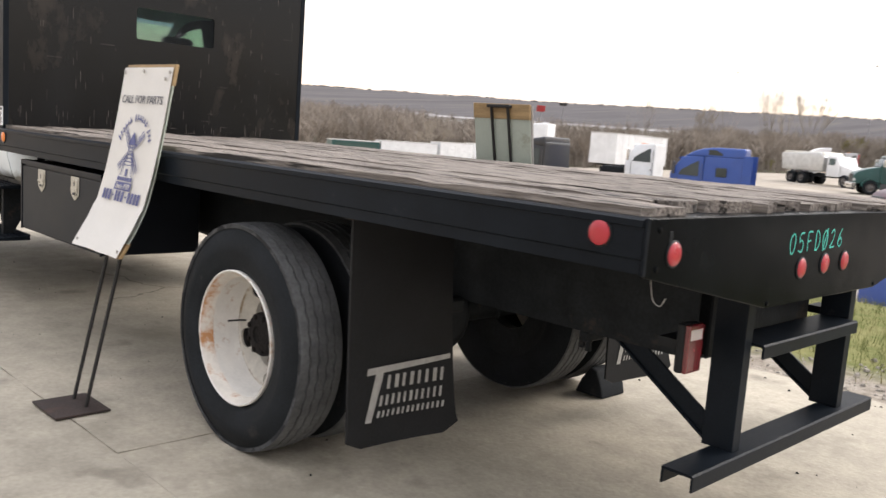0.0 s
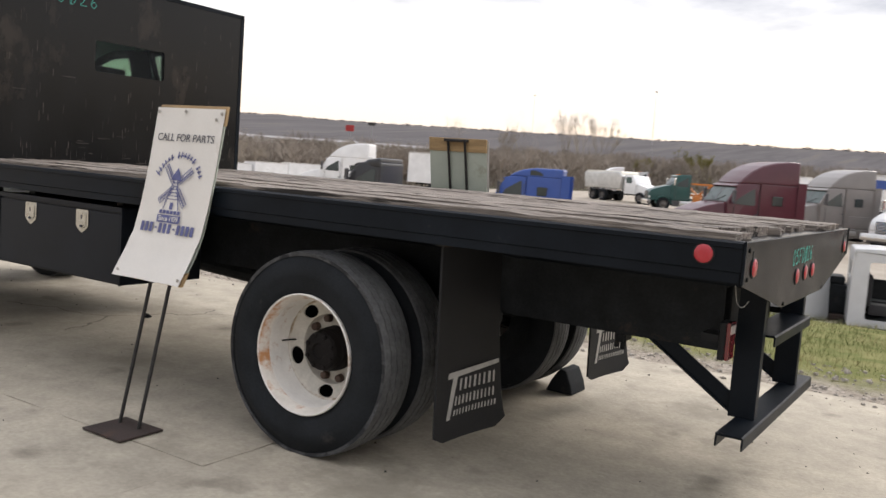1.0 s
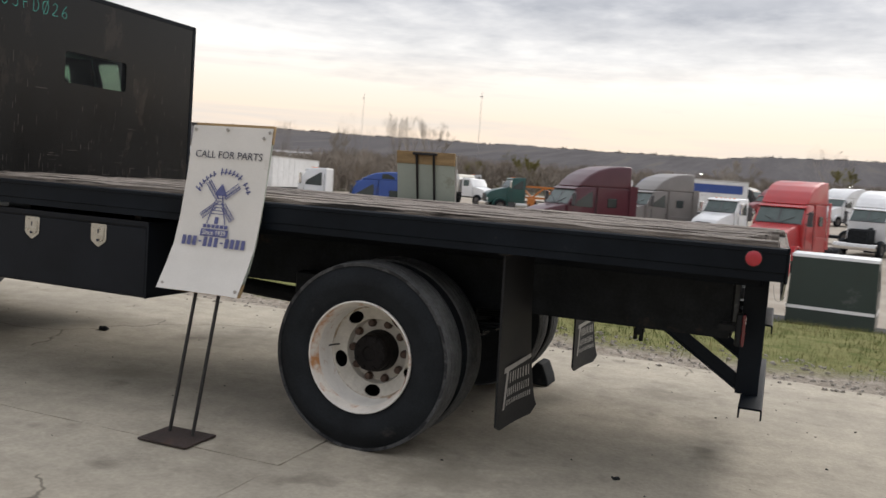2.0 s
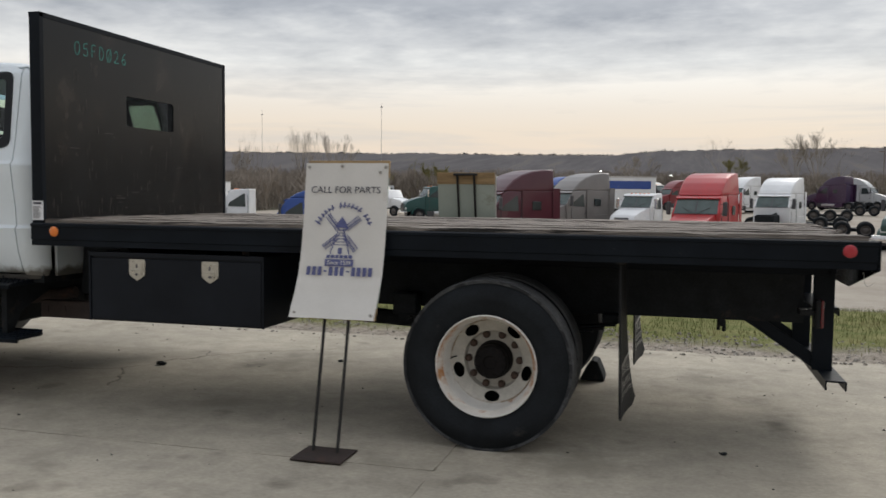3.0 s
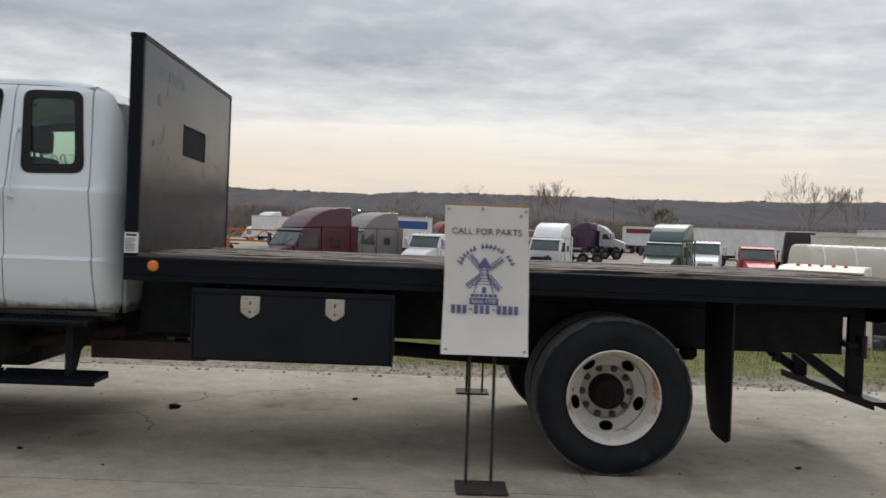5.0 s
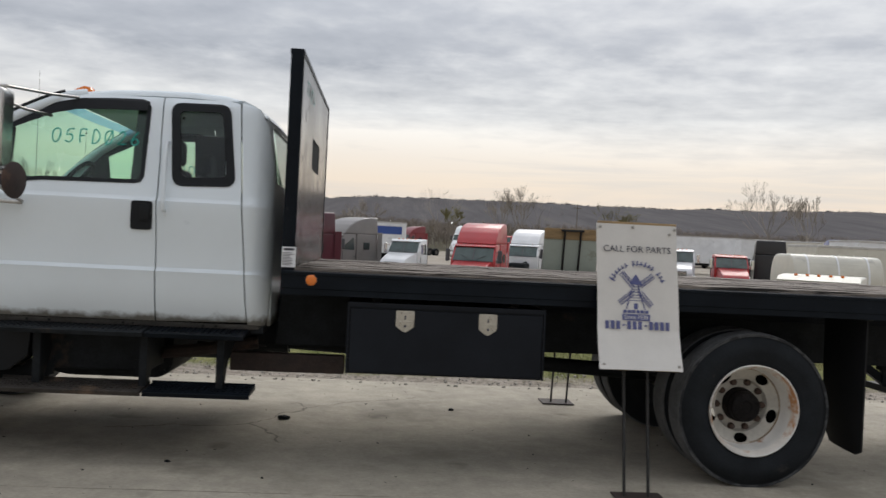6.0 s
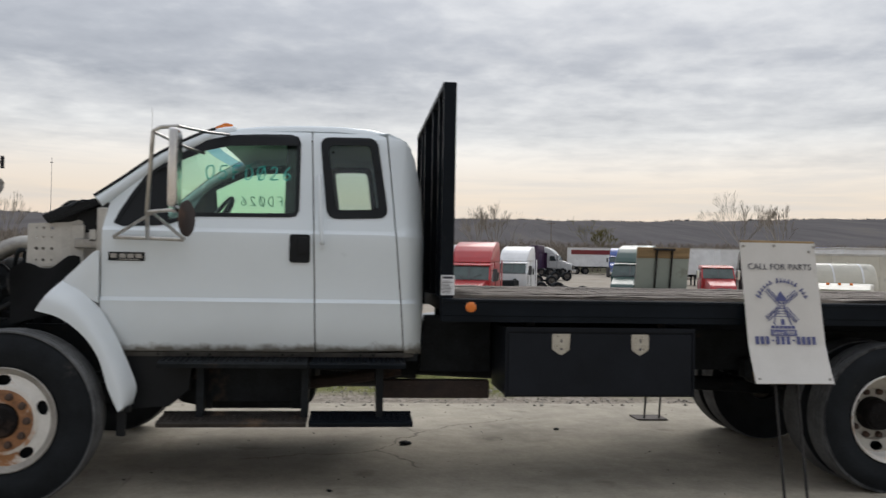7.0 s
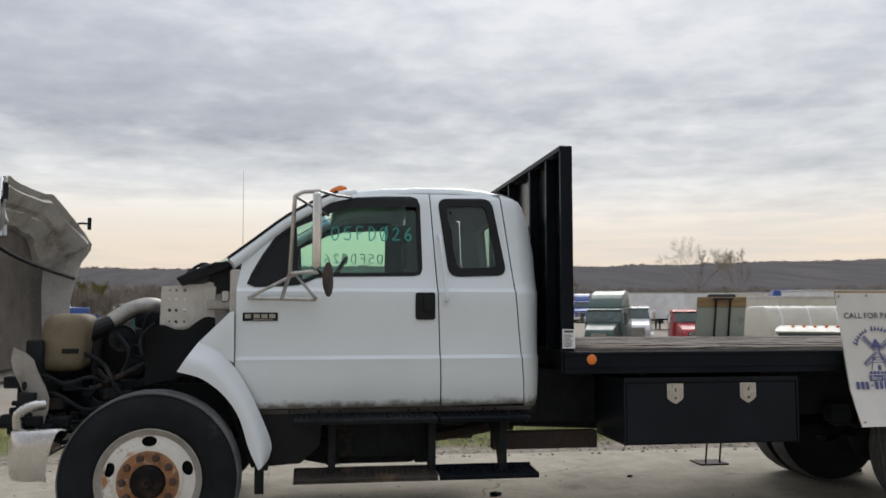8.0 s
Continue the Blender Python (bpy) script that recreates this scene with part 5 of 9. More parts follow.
def cab_side(far):
    f = mirror_y if far else (lambda bm: bm)

    def skin(depth0=0.0):
        return lambda x, z, d: (x, side_y(x, z) + depth0 + d, z)

    door = [(-8.262, 1.62), (-8.262, 1.15), (-8.245, 0.92), (-8.215, 0.862), (-6.984, 0.862), (-6.992, 1.2), (-7.006, 1.62), (-7.036, 2.25), (-7.5, 2.244), (-7.60, 2.222), (-7.75, 2.16), (-7.95, 2.045), (-8.13, 1.89), (-8.235, 1.775)]
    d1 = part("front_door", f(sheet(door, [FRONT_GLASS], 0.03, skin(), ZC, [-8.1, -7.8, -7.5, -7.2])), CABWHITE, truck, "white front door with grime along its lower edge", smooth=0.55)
    rear = [(-6.976, 0.862), (-6.436, 0.872), (-6.462, 1.2), (-6.498, 1.62), (-6.556, 2.232), (-6.62, 2.25), (-7.028, 2.25), (-6.998, 1.62), (-6.984, 1.2)]
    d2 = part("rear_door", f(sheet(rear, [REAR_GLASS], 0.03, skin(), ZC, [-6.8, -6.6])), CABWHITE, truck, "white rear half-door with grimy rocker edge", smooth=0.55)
    corner = [(-6.428, 0.86), (-6.335, 0.845), (-6.318, 0.9), (-6.308, 1.2), (-6.308, 1.5), (-6.328, 1.86), (-6.372, 2.09), (-6.428, 2.205), (-6.548, 2.245), (-6.490, 1.62), (-6.454, 1.2)]
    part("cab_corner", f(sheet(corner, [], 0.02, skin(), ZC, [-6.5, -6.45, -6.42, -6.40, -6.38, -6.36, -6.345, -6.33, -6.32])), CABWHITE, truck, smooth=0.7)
    sill = [(-8.20, 0.826), (-8.20, 0.855), (-6.42, 0.857), (-6.345, 0.838), (-6.36, 0.826)]
    rocker = part("rocker_panel", f(sheet(sill, [], 0.03, skin(0.012), [0.84], [-7.5, -6.47, -6.42, -6.38])), ROCKER, truck, "dirty white rocker panel")
    for x in (-7.93, -7.75, -7.62, -7.18, -7.12, -6.7, -6.62):
        part("plug", f(lathe(bm_new(), [(0.008, 0.0), (0.008, 0.002), (0.0, 0.003)], (x, side_y(x, 0.835) + 0.008, 0.84), "y", 8, -1)), BLKPLAST, rocker)
    # black seals, sail panel and glass
    seal_f = sheet(grown(FRONT_GLASS, 0.013), [grown(FRONT_GLASS, -0.012)], 0.014, skin(-0.004), ZC, [-8.0, -7.7, -7.4])
    part("window_seal", f(seal_f), BLKPLAST, d1, smooth=0.6)
    sail = [(-8.19, 1.635), (-8.165, 1.70), (-8.10, 1.82), (-8.02, 1.94), (-7.925, 2.025), (-7.90, 2.0), (-7.885, 1.65), (-7.95, 1.635)]
    part("sail_panel", f(sheet(sail, [], 0.012, skin(0.002), ZC)), BLKPLAST, d1, "black triangular sail panel", smooth=0.6)
    visor = [(-7.98, 1.965), (-7.90, 2.04), (-7.78, 2.112), (-7.66, 2.164), (-7.52, 2.196), (-7.34, 2.208), (-7.12, 2.211), (-7.12, 2.155), (-7.34, 2.15), (-7.54, 2.14), (-7.68, 2.105), (-7.82, 2.04)]
    part("vent_visor", f(sheet(visor, [], 0.006, lambda x, z, d: (x, side_y(x, z) - 0.012 - 0.5 * max(0, 2.2 - z) * 0.1 + d, z), ZC)), BLKPLAST, d1, "smoked vent visor", smooth=0.6)
    part("window_glass", f(sheet(FRONT_GLASS, [], 0.004, skin(0.018), ZC)), GLASS, d1, "green-tinted door glass with marker writing", smooth=0.6, shadow=False)
    if not far:
        handwriting("05FDo26", lambda u, v: (-7.685 + u, side_y(-7.5, 1.935 + v) + 0.014, 1.93 + v), 0.079, 0.085, 0.0042, CHALK, d1)
    else:
        handwriting("05FDo26", lambda u, v: (-7.20 - u, 2 * YC - side_y(-7.4, 1.90 + v) - 0.014, 1.88 + v), 0.075, 0.075, 0.004, CHALK, d1)
    part("window_frame", f(sheet(grown(REAR_GLASS, 0.008), [rounded([(-6.925, 2.165), (-6.66, 2.17), (-6.60, 1.755), (-6.87, 1.745)], 0.04, 5)], 0.012, skin(-0.006), ZC)), BLKPLAST, d2, "black rounded window frame", smooth=0.6)
    g2 = part("window_glass", f(sheet(REAR_GLASS, [], 0.004, skin(0.010), ZC)), TINTED, d2, "smoked rear side glass", smooth=0.6, shadow=False)
    for x, z in ((-6.895, 2.12), (-6.88, 1.80), (-6.615, 2.0)):
        part("stud", f(lathe(bm_new(), [(0.009, 0.0), (0.009, 0.004), (0.0, 0.006)], (x, side_y(x, z) - 0.005, z), "y", 8, -1)), BLKPLAST, g2)
    # handles and badge
    hx0, hx1, hz0, hz1 = -7.147, -7.020, 1.413, 1.587
    y = side_y(-7.1, 1.5)
    bm = bm_new()
    prism(bm, rounded([(hx0, hz0), (hx1, hz0), (hx1, hz1), (hx0, hz1)], 0.02, 4), "y", y - 0.009, y + 0.004, 0.002)
    h = part("door_handle", f(bm), BLKPLAST, d1, "black plastic pull handle")
    bm = bm_new()
    box(bm, hx0 + 0.05, hx1 - 0.012, y - 0.02, y - 0.008, hz0 + 0.055, hz1 - 0.018, 0.005, 2)
    lathe(bm, [(0.012, 0.0), (0.012, 0.003), (0.0, 0.003)], (hx0 + 0.095, y - 0.009, hz0 + 0.028), "y", 10, -1)
    part("grip", f(bm), BLKPLAST, h, smooth=0.6)
    bm = bm_new()
    yb = side_y(-8.1, 1.44)
    box(bm, -8.222, -8.008, yb - 0.007, yb + 0.002, 1.407, 1.460, 0.004, 2)
    badge = part("badge", f(bm), BLKPLAST, d1, "black and silver name badge")
    for u0, u1, z0, z1 in ((-8.208, -8.171, 1.424, 1.450), (-8.155, -8.118, 1.424, 1.450), (-8.108, -8.071, 1.424, 1.450), (-8.061, -8.024, 1.424, 1.450), (-8.16, -8.04, 1.413, 1.418)):
        bm = bm_new()
        box(bm, u0, u1, yb - 0.0095, yb - 0.0065, z0, z1, 0.001)
        part("badge_bar", f(bm), RIMGREY, badge)
    bm = bm_new()
    gx = lambda z: -6.976 + (1.962 - z) * 0.063
    tube(bm, smooth_line([(gx(1.955), side_y(-6.96, 1.95) - 0.002, 1.955), (gx(1.94), side_y(-6.96, 1.94) - 0.038, 1.94), (gx(1.75), side_y(-6.96, 1.75) - 0.055, 1.75), (gx(1.56), side_y(-6.95, 1.56) - 0.04, 1.56), (gx(1.54), side_y(-6.95, 1.54) - 0.002, 1.535)], 4), 0.0125, 8)
    for z in (1.965, 1.535, 1.512):
        lathe(bm, [(0.014, 0.004), (0.014, -0.006), (0.0, -0.008)], (gx(z), side_y(-6.96, z), z), "y", 10)
    part("grab_bar", f(bm), CLEANWHITE, d2, "white grab bar with chrome ends", smooth=0.7)
    # steps
    for x0, x1, mt in ((-7.90, -7.018, CHASSIS), (-7.005, -6.425, BLACK)):
        for z in (0.822, 0.470):
            bm = bm_new()
            xs1 = x1 + (0.05 if z < 0.6 and x1 > -7 else 0)
            prism(bm, [(2.18, z - 0.046), (2.172, z - 0.02), (2.19, z - 0.012), (2.40, z), (2.412, z + 0.012), (2.42, z + 0.012), (2.42, z - 0.03), (2.41, z - 0.03), (2.20, z - 0.03), (2.195, z - 0.046)], "x", x0, xs1, 0.002)
            mt = STEPWORN if x0 < -7.5 and z < 0.6 else mt
            st = part("step_board", f(bm), mt, truck, "worn rusty step board" if mt == STEPWORN else "black diamond-plate step board")
            bm = bm_new()
            n = int((xs1 - x0) / 0.034)
            for k in range(n):
                for q in range(4):
                    x = x0 + 0.02 + k * 0.034
                    yy = 2.22 + q * 0.045
                    box(bm, x, x + 0.016, yy, yy + 0.006, z - 0.012 + (yy - 2.19) / 0.21 * 0.012, z - 0.006 + (yy - 2.19) / 0.21 * 0.012)
            tagged(part("tread_studs", f(bm), mt, st), "raised diamond studs", kind="stuff")
    for x in (-7.69, -7.06, -6.60):
        bm = bm_new()
        prism(bm, [(2.30, 0.80), (2.40, 0.80), (2.72, 0.80), (2.72, 0.72), (2.44, 0.60), (2.36, 0.46), (2.30, 0.46)], "x", x, x + 0.045, 0.002)
        part("step_bracket", f(bm), CHASSIS, truck)
    bm = bm_new()
    box(bm, -7.70, -7.045, 2.47, 2.85, 0.525, 0.80, 0.012)
    box(bm, -7.70, -7.62, 2.46, 2.47, 0.49, 0.60)
    box(bm, -7.13, -7.045, 2.46, 2.47, 0.49, 0.60)
    part("battery_box", f(bm), CHASSIS, truck, "rust-stained black battery box under the cab")
    # fender remnant and flare behind the front wheel
    bm = bm_new()
    prism(bm, [(-8.53, 1.20), (-8.46, 1.30), (-8.30, 1.458), (-8.272, 1.468), (-8.268, 1.15), (-8.36, 1.20), (-8.45, 1.20)], "y", 2.26, 2.30, 0.006, 2)
    fen = part("fender", f(bm), CLEANWHITE, truck, "white rear fender piece left behind by the open hood", smooth=0.6)
    prof_o = smooth_line([(-8.475, 1.285, 0), (-8.36, 1.225, 0), (-8.262, 1.125, 0), (-8.175, 0.985, 0), (-8.10, 0.83, 0), (-8.035, 0.66, 0), (-8.05, 0.565, 0)], 4)
    prof_i = smooth_line([(-8.585, 1.11, 0), (-8.46, 1.075, 0), (-8.365, 1.015, 0), (-8.28, 0.93, 0), (-8.215, 0.82, 0), (-8.165, 0.66, 0), (-8.105, 0.525, 0)], 4)
    bm = bm_new()
    rows = []
    for o, i in zip(prof_o, prof_i):
        row = []
        for k in range(7):
            t = k / 6
            p = o.lerp(i, t)
            y = 2.27 - 0.135 * math.sin(min(1, t * 1.5) * math.pi / 2)
            row.append(bm.verts.new((p.x, y, p.y)))
        row.append(bm.verts.new((i.x + 0.012, 2.20, i.y - 0.004)))
        row.append(bm.verts.new((i.x + 0.04, 2.32, i.y + 0.02)))
        rows.append(row)
    for r0, r1 in zip(rows, rows[1:]):
        for k in range(len(r0) - 1):
            bm.faces.new((r0[k], r0[k + 1], r1[k + 1], r1[k]))
    bm.faces.new(rows[0]), bm.faces.new(rows[-1][::-1])
    bmesh.ops.recalc_face_normals(bm, faces=bm.faces[:])
    part("flare", f(bm), CLEANWHITE, fen, "white moulded wheel flare", smooth=0.9)
    bm = bm_new()
    box(bm, -8.13, -8.075, 2.20, 2.215, 0.37, 0.54, 0.004)
    box(bm, -8.12, -8.05, 2.19, 2.23, 0.51, 0.55, 0.006)
    part("flare_strap", f(bm), BLKPLAST, fen)
    bm = bm_new()
    prism(bm, [(-8.16, 0.50), (-7.86, 0.52), (-7.74, 0.62), (-7.72, 0.82), (-8.22, 1.02), (-8.34, 0.98)], "y", 2.36, 2.40, 0.004)
    part("inner_fender", f(bm), BLKPLAST, truck)


def cab_shell():
    # roof, crowned across and rounded into the rear wall
    st = [(-7.66, 2.21), (-7.60, 2.244), (-7.50, 2.272), (-7.35, 2.290), (-7.1, 2.302), (-6.85, 2.304), (-6.66, 2.292), (-6.54, 2.262), (-6.46, 2.222), (-6.42, 2.19), (-6.395, 2.155)]
    bm = bm_new()
    rows = []
    across = [0, 0.005, 0.012, 0.024, 0.05, 0.12, 0.3, 0.5, 0.7, 0.88, 0.95, 0.976, 0.988, 0.995, 1]
    for x, z in st:
        row = []
        zs = min(z, 2.252)
        ya = side_y(min(x, -6.5), min(zs, 2.252)) + 0.0
        if x > -6.6:
            ya = side_y(x, z) - 0.002
        for t in across:
            y = ya + (2 * YC - 2 * ya) * t
            e = min(t, 1 - t) * (2 * YC - 2 * ya)
            drop = 0.045 * math.exp(-e / 0.018) if x < -6.6 else 0
            row.append(bm.verts.new((x + (0 if x < -6.6 else 0.02 * math.sin(t * math.pi)), y, z + 0.012 * (1 - (2 * t - 1) ** 2) - drop)))
        rows.append(row)
    for r0, r1 in zip(rows, rows[1:]):
        for k in range(14):
            bm.faces.new((r0[k], r0[k + 1], r1[k + 1], r1[k]))
    bmesh.ops.recalc_face_normals(bm, faces=bm.faces[:])
    bmesh.ops.solidify(bm, geom=bm.faces[:], thickness=0.02)
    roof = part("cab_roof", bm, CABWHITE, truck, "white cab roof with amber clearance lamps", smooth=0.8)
    for y in (2.79, 3.05, 3.31, 3.57, 3.83):
        bm = bm_new()
        prism(bm, [(-7.70, 2.265), (-7.56, 2.285), (-7.575, 2.328), (-7.62, 2.335), (-7.68, 2.308)], "y", y - 0.042, y + 0.042, 0.010, 2)
        part("clearance_lamp", bm, AMBERLENS, roof, "amber clearance lamp", smooth=0.8)
    # rear wall with its window
    wall = [(2.50, 0.84), (4.12, 0.84), (4.13, 1.4), (4.10, 1.9), (4.06, 2.17), (2.56, 2.17), (2.52, 1.9), (2.49, 1.4)]
    hole = rounded([(2.74, 1.76), (3.88, 1.76), (3.84, 2.14), (2.78, 2.14)], 0.06)

    def back(u, v, d):
        return (-6.312 - max(0, v - 1.5) * 0.12 - d, u, v)

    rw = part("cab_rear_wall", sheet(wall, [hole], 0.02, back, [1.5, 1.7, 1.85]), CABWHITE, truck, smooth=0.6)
    part("rear_window", sheet(hole, [], 0.004, lambda u, v, d: (-6.322 - max(0, v - 1.5) * 0.12 - d, u, v), [1.85]), GLASS, rw, "green-tinted rear window", shadow=False)
    # windscreen, curved in plan
    bm = bm_new()
    band = bm_new()
    cols = 16

    def screen(t, w):
        """t across, w up."""
        u = 2 * t - 1
        xb, zb, xt, zt = -8.36, 1.772, -7.65, 2.205
        half = (0.935 - 0.10 * w)
        return (xb + (xt - xb) * w - 0.14 * (1 - u * u) * (1 - 0.45 * w), YC + u * half, zb + (zt - zb) * w + 0.02 * (1 - u * u))

    for target, w0, w1, n in ((bm, 0.0, 0.91, 6), (band, 0.91, 1.0, 2)):
        rows = [[target.verts.new(screen(k / cols, w0 + (w1 - w0) * j / n)) for k in range(cols + 1)] for j in range(n + 1)]
        for r0, r1 in zip(rows, rows[1:]):
            for k in range(cols):
                target.faces.new((r0[k], r0[k + 1], r1[k + 1], r1[k]))
    ws = part("windscreen", bm, GLASS, truck, "green-tinted windscreen with a blue shade band", smooth=3.2, shadow=False)
    part("shade_band", band, BLUEBAND, ws, "blue shade band", smooth=3.2, shadow=False)
    for s in (1, -1):
        bm = bm_new()
        pts = [(-8.30, 2.335, 1.765), (-8.14, 2.40, 1.895), (-7.95, 2.44, 2.045), (-7.76, 2.475, 2.158), (-7.62, 2.515, 2.222), (-7.52, 2.55, 2.245)]
        tube(bm, smooth_line(pts, 3), 0.038, 8)
        part("a_pillar", bm if s > 0 else mirror_y(bm), CABWHITE, truck, smooth=1.0)
        bm = bm_new()
        tube(bm, smooth_line([(x - 0.02, y - 0.02, z + 0.032) for x, y, z in pts[:-1]], 3), 0.010, 6)
        part("screen_trim", bm if s > 0 else mirror_y(bm), BLKPLAST, ws)
    # inside of the cab
    bm = bm_new()
    box(bm, -8.22, -6.34, 2.40, 4.22, 0.80, 0.86)
    part("cab_floor", bm, CHASSIS, truck)
    bm = bm_new()
    box(bm, -8.25, -8.20, 2.36, 4.26, 0.75, 1.72)
    part("cab_bulkhead", bm, CHASSIS, truck)
    bm = bm_new()
    prism(bm, [(-8.22, 1.40), (-7.92, 1.38), (-7.82, 1.52), (-7.86, 1.66), (-8.0, 1.71), (-8.30, 1.74), (-8.33, 1.70)], "y", 2.40, 4.22, 0.02, 2)
    dash = part("dashboard", bm, SEAT, truck, "dark dashboard", smooth=0.8)
    bm = bm_new()
    c, tilt = Vector((-7.68, 2.80, 1.66)), Matrix.Rotation(radians(-58), 4, "Y")
    ring = [c + tilt.to_3x3() @ Vector((0.205 * math.cos(a), 0.205 * math.sin(a), 0)) for a in [2 * math.pi * k / 28 for k in range(29)]]
    tube(bm, ring, 0.015, 6)
    for a in (0.3, 2.8, 4.7):
        rod(bm, c, c + tilt.to_3x3() @ Vector((0.2 * math.cos(a), 0.2 * math.sin(a), 0)), 0.012, 6)
    rod(bm, c, (-7.95, 2.80, 1.50), 0.03, 10)
    bmesh.ops.create_uvsphere(bm, u_segments=12, v_segments=8, radius=0.065, matrix=Matrix.Translation(c) @ tilt @ Matrix.Diagonal((1, 1, 0.5, 1)))
    part("steering_wheel", bm, BLKPLAST, dash, smooth=0.8)
    for y in (2.80, 3.80):
        bm = bm_new()
        box(bm, -7.60, -7.12, y - 0.27, y + 0.27, 1.08, 1.30, 0.05, 3)
        box(bm, -7.62, -7.15, y - 0.2, y + 0.2, 0.86, 1.08, 0.01)
        seat = part("seat", bm, SEAT, truck, "dark cloth bucket seat", smooth=0.8)
        bm = bm_new()
        prism(bm, rounded([(y - 0.26, 1.22), (y + 0.26, 1.22), (y + 0.25, 1.74), (y + 0.14, 1.82), (y - 0.14, 1.82), (y - 0.25, 1.74)], 0.06, 3), "x", -7.17, -7.03, 0.03, 2)
        for v in bm.verts:
            v.co.x += 0.16 * (v.co.z - 1.22)
        part("backrest", bm, SEAT, seat, smooth=0.8)
        bm = bm_new()
        box(bm, -7.08, -6.97, y - 0.13, y + 0.13, 1.85, 2.02, 0.045, 3)
        rod(bm, (-7.03, y - 0.05, 1.78), (-7.03, y - 0.05, 1.88), 0.008, 6)
        rod(bm, (-7.03, y + 0.05, 1.78), (-7.03, y + 0.05, 1.88), 0.008, 6)
        part("headrest", bm, SEAT, seat, smooth=0.8)
    bm = bm_new()
    box(bm, -6.75, -6.40, 2.5, 4.12, 1.05, 1.25, 0.04, 2)
    box(bm, -6.48, -6.38, 2.55, 4.07, 1.2, 1.66, 0.04, 2)
    part("rear_bench", bm, SEAT, truck, "dark rear bench", smooth=0.8)
    for s in (1, -1):
        bm = bm_new()
        box(bm, -8.15, -7.02, 2.345, 2.39, 0.88, 1.66, 0.015)
        box(bm, -6.97, -6.5, 2.36, 2.40, 0.88, 1.66, 0.015)
        part("door_trim", bm if s > 0 else mirror_y(bm), SEAT, truck)
        bm = bm_new()
        prism(bm, [(2.40, 0.9), (2.38, 1.66), (2.50, 2.2), (2.53, 2.2), (2.42, 1.66), (2.43, 0.9)], "x", -7.19, -6.95, 0.004)
        part("pillar_trim", bm if s > 0 else mirror_y(bm), SEAT, truck)


def mirror_arm():
    """Tall west-coast mirror on a bright tube frame, with a rusty round convex mirror under it."""
    yo = 2.02
    m1, m2, up = Vector((-8.19, 2.262, 1.548)), Vector((-7.775, 2.262, 1.540)), Vector((-7.90, 1.985, 2.17))
    ma = part("mirror_arm", tube(bm_new(), [(-7.985, 2.25, 1.545), (-7.93, 1.99, 1.69), (-7.905, 1.98, 2.15)], 0.0125, 8), DULLCHROME, truck, "worn chrome tube mirror frame", smooth=1.0)
    for pts, r in (([(-8.19, 2.27, 1.548), (-7.98, 2.255, 1.545), (-7.775, 2.262, 1.540)], 0.0125),
                   ([(-8.185, 2.262, 1.55), (-7.90, 1.99, 1.685), (-7.775, 2.262, 1.545)], 0.011),
                   ([(-7.905, 1.98, 2.15), (-7.86, 1.96, 2.172), (-7.76, 1.96, 2.18)], 0.0125),
                   ([(-7.93, 1.99, 1.688), (-7.80, 1.965, 1.70), (-7.765, 1.96, 1.695)], 0.011),
                   ([(-7.90, 1.98, 2.145), (-7.76, 2.2, 2.09), (-7.70, 2.45, 2.09)], 0.009),
                   ([(-7.76, 1.96, 2.18), (-7.65, 2.3, 2.20), (-7.55, 2.48, 2.215)], 0.009)):
        part("stay", tube(bm_new(), pts, r, 8), DULLCHROME, ma, smooth=1.0)
    bm = bm_new()
    box(bm, -7.80, -7.752, yo - 0.14, yo + 0.02, 1.715, 2.165, 0.02, 4)
    hd = part("mirror_head", bm, CHROME, ma, "tall chrome mirror head", smooth=0.8)
    bm = bm_new()
    box(bm, -7.751, -7.748, yo - 0.125, yo + 0.005, 1.74, 2.14)
    part("mirror_glass", bm, CHROME, hd)
    bm = bm_new()
    lathe(bm, [(0.0, -0.028), (0.06, -0.022), (0.100, -0.006), (0.105, 0.004), (0.100, 0.008), (0.0, 0.012)], (0, 0, 0), "x", 28)
    bm.transform(Matrix.Translation((-7.705, yo - 0.055, 1.655)) @ Matrix.Rotation(radians(-14), 4, "Z"))
    rod(bm, (-7.715, yo - 0.05, 1.665), (-7.77, yo - 0.055, 1.71), 0.008, 6)
    part("convex_mirror", bm, RUSTY, ma, "rusty round convex mirror", smooth=0.8)


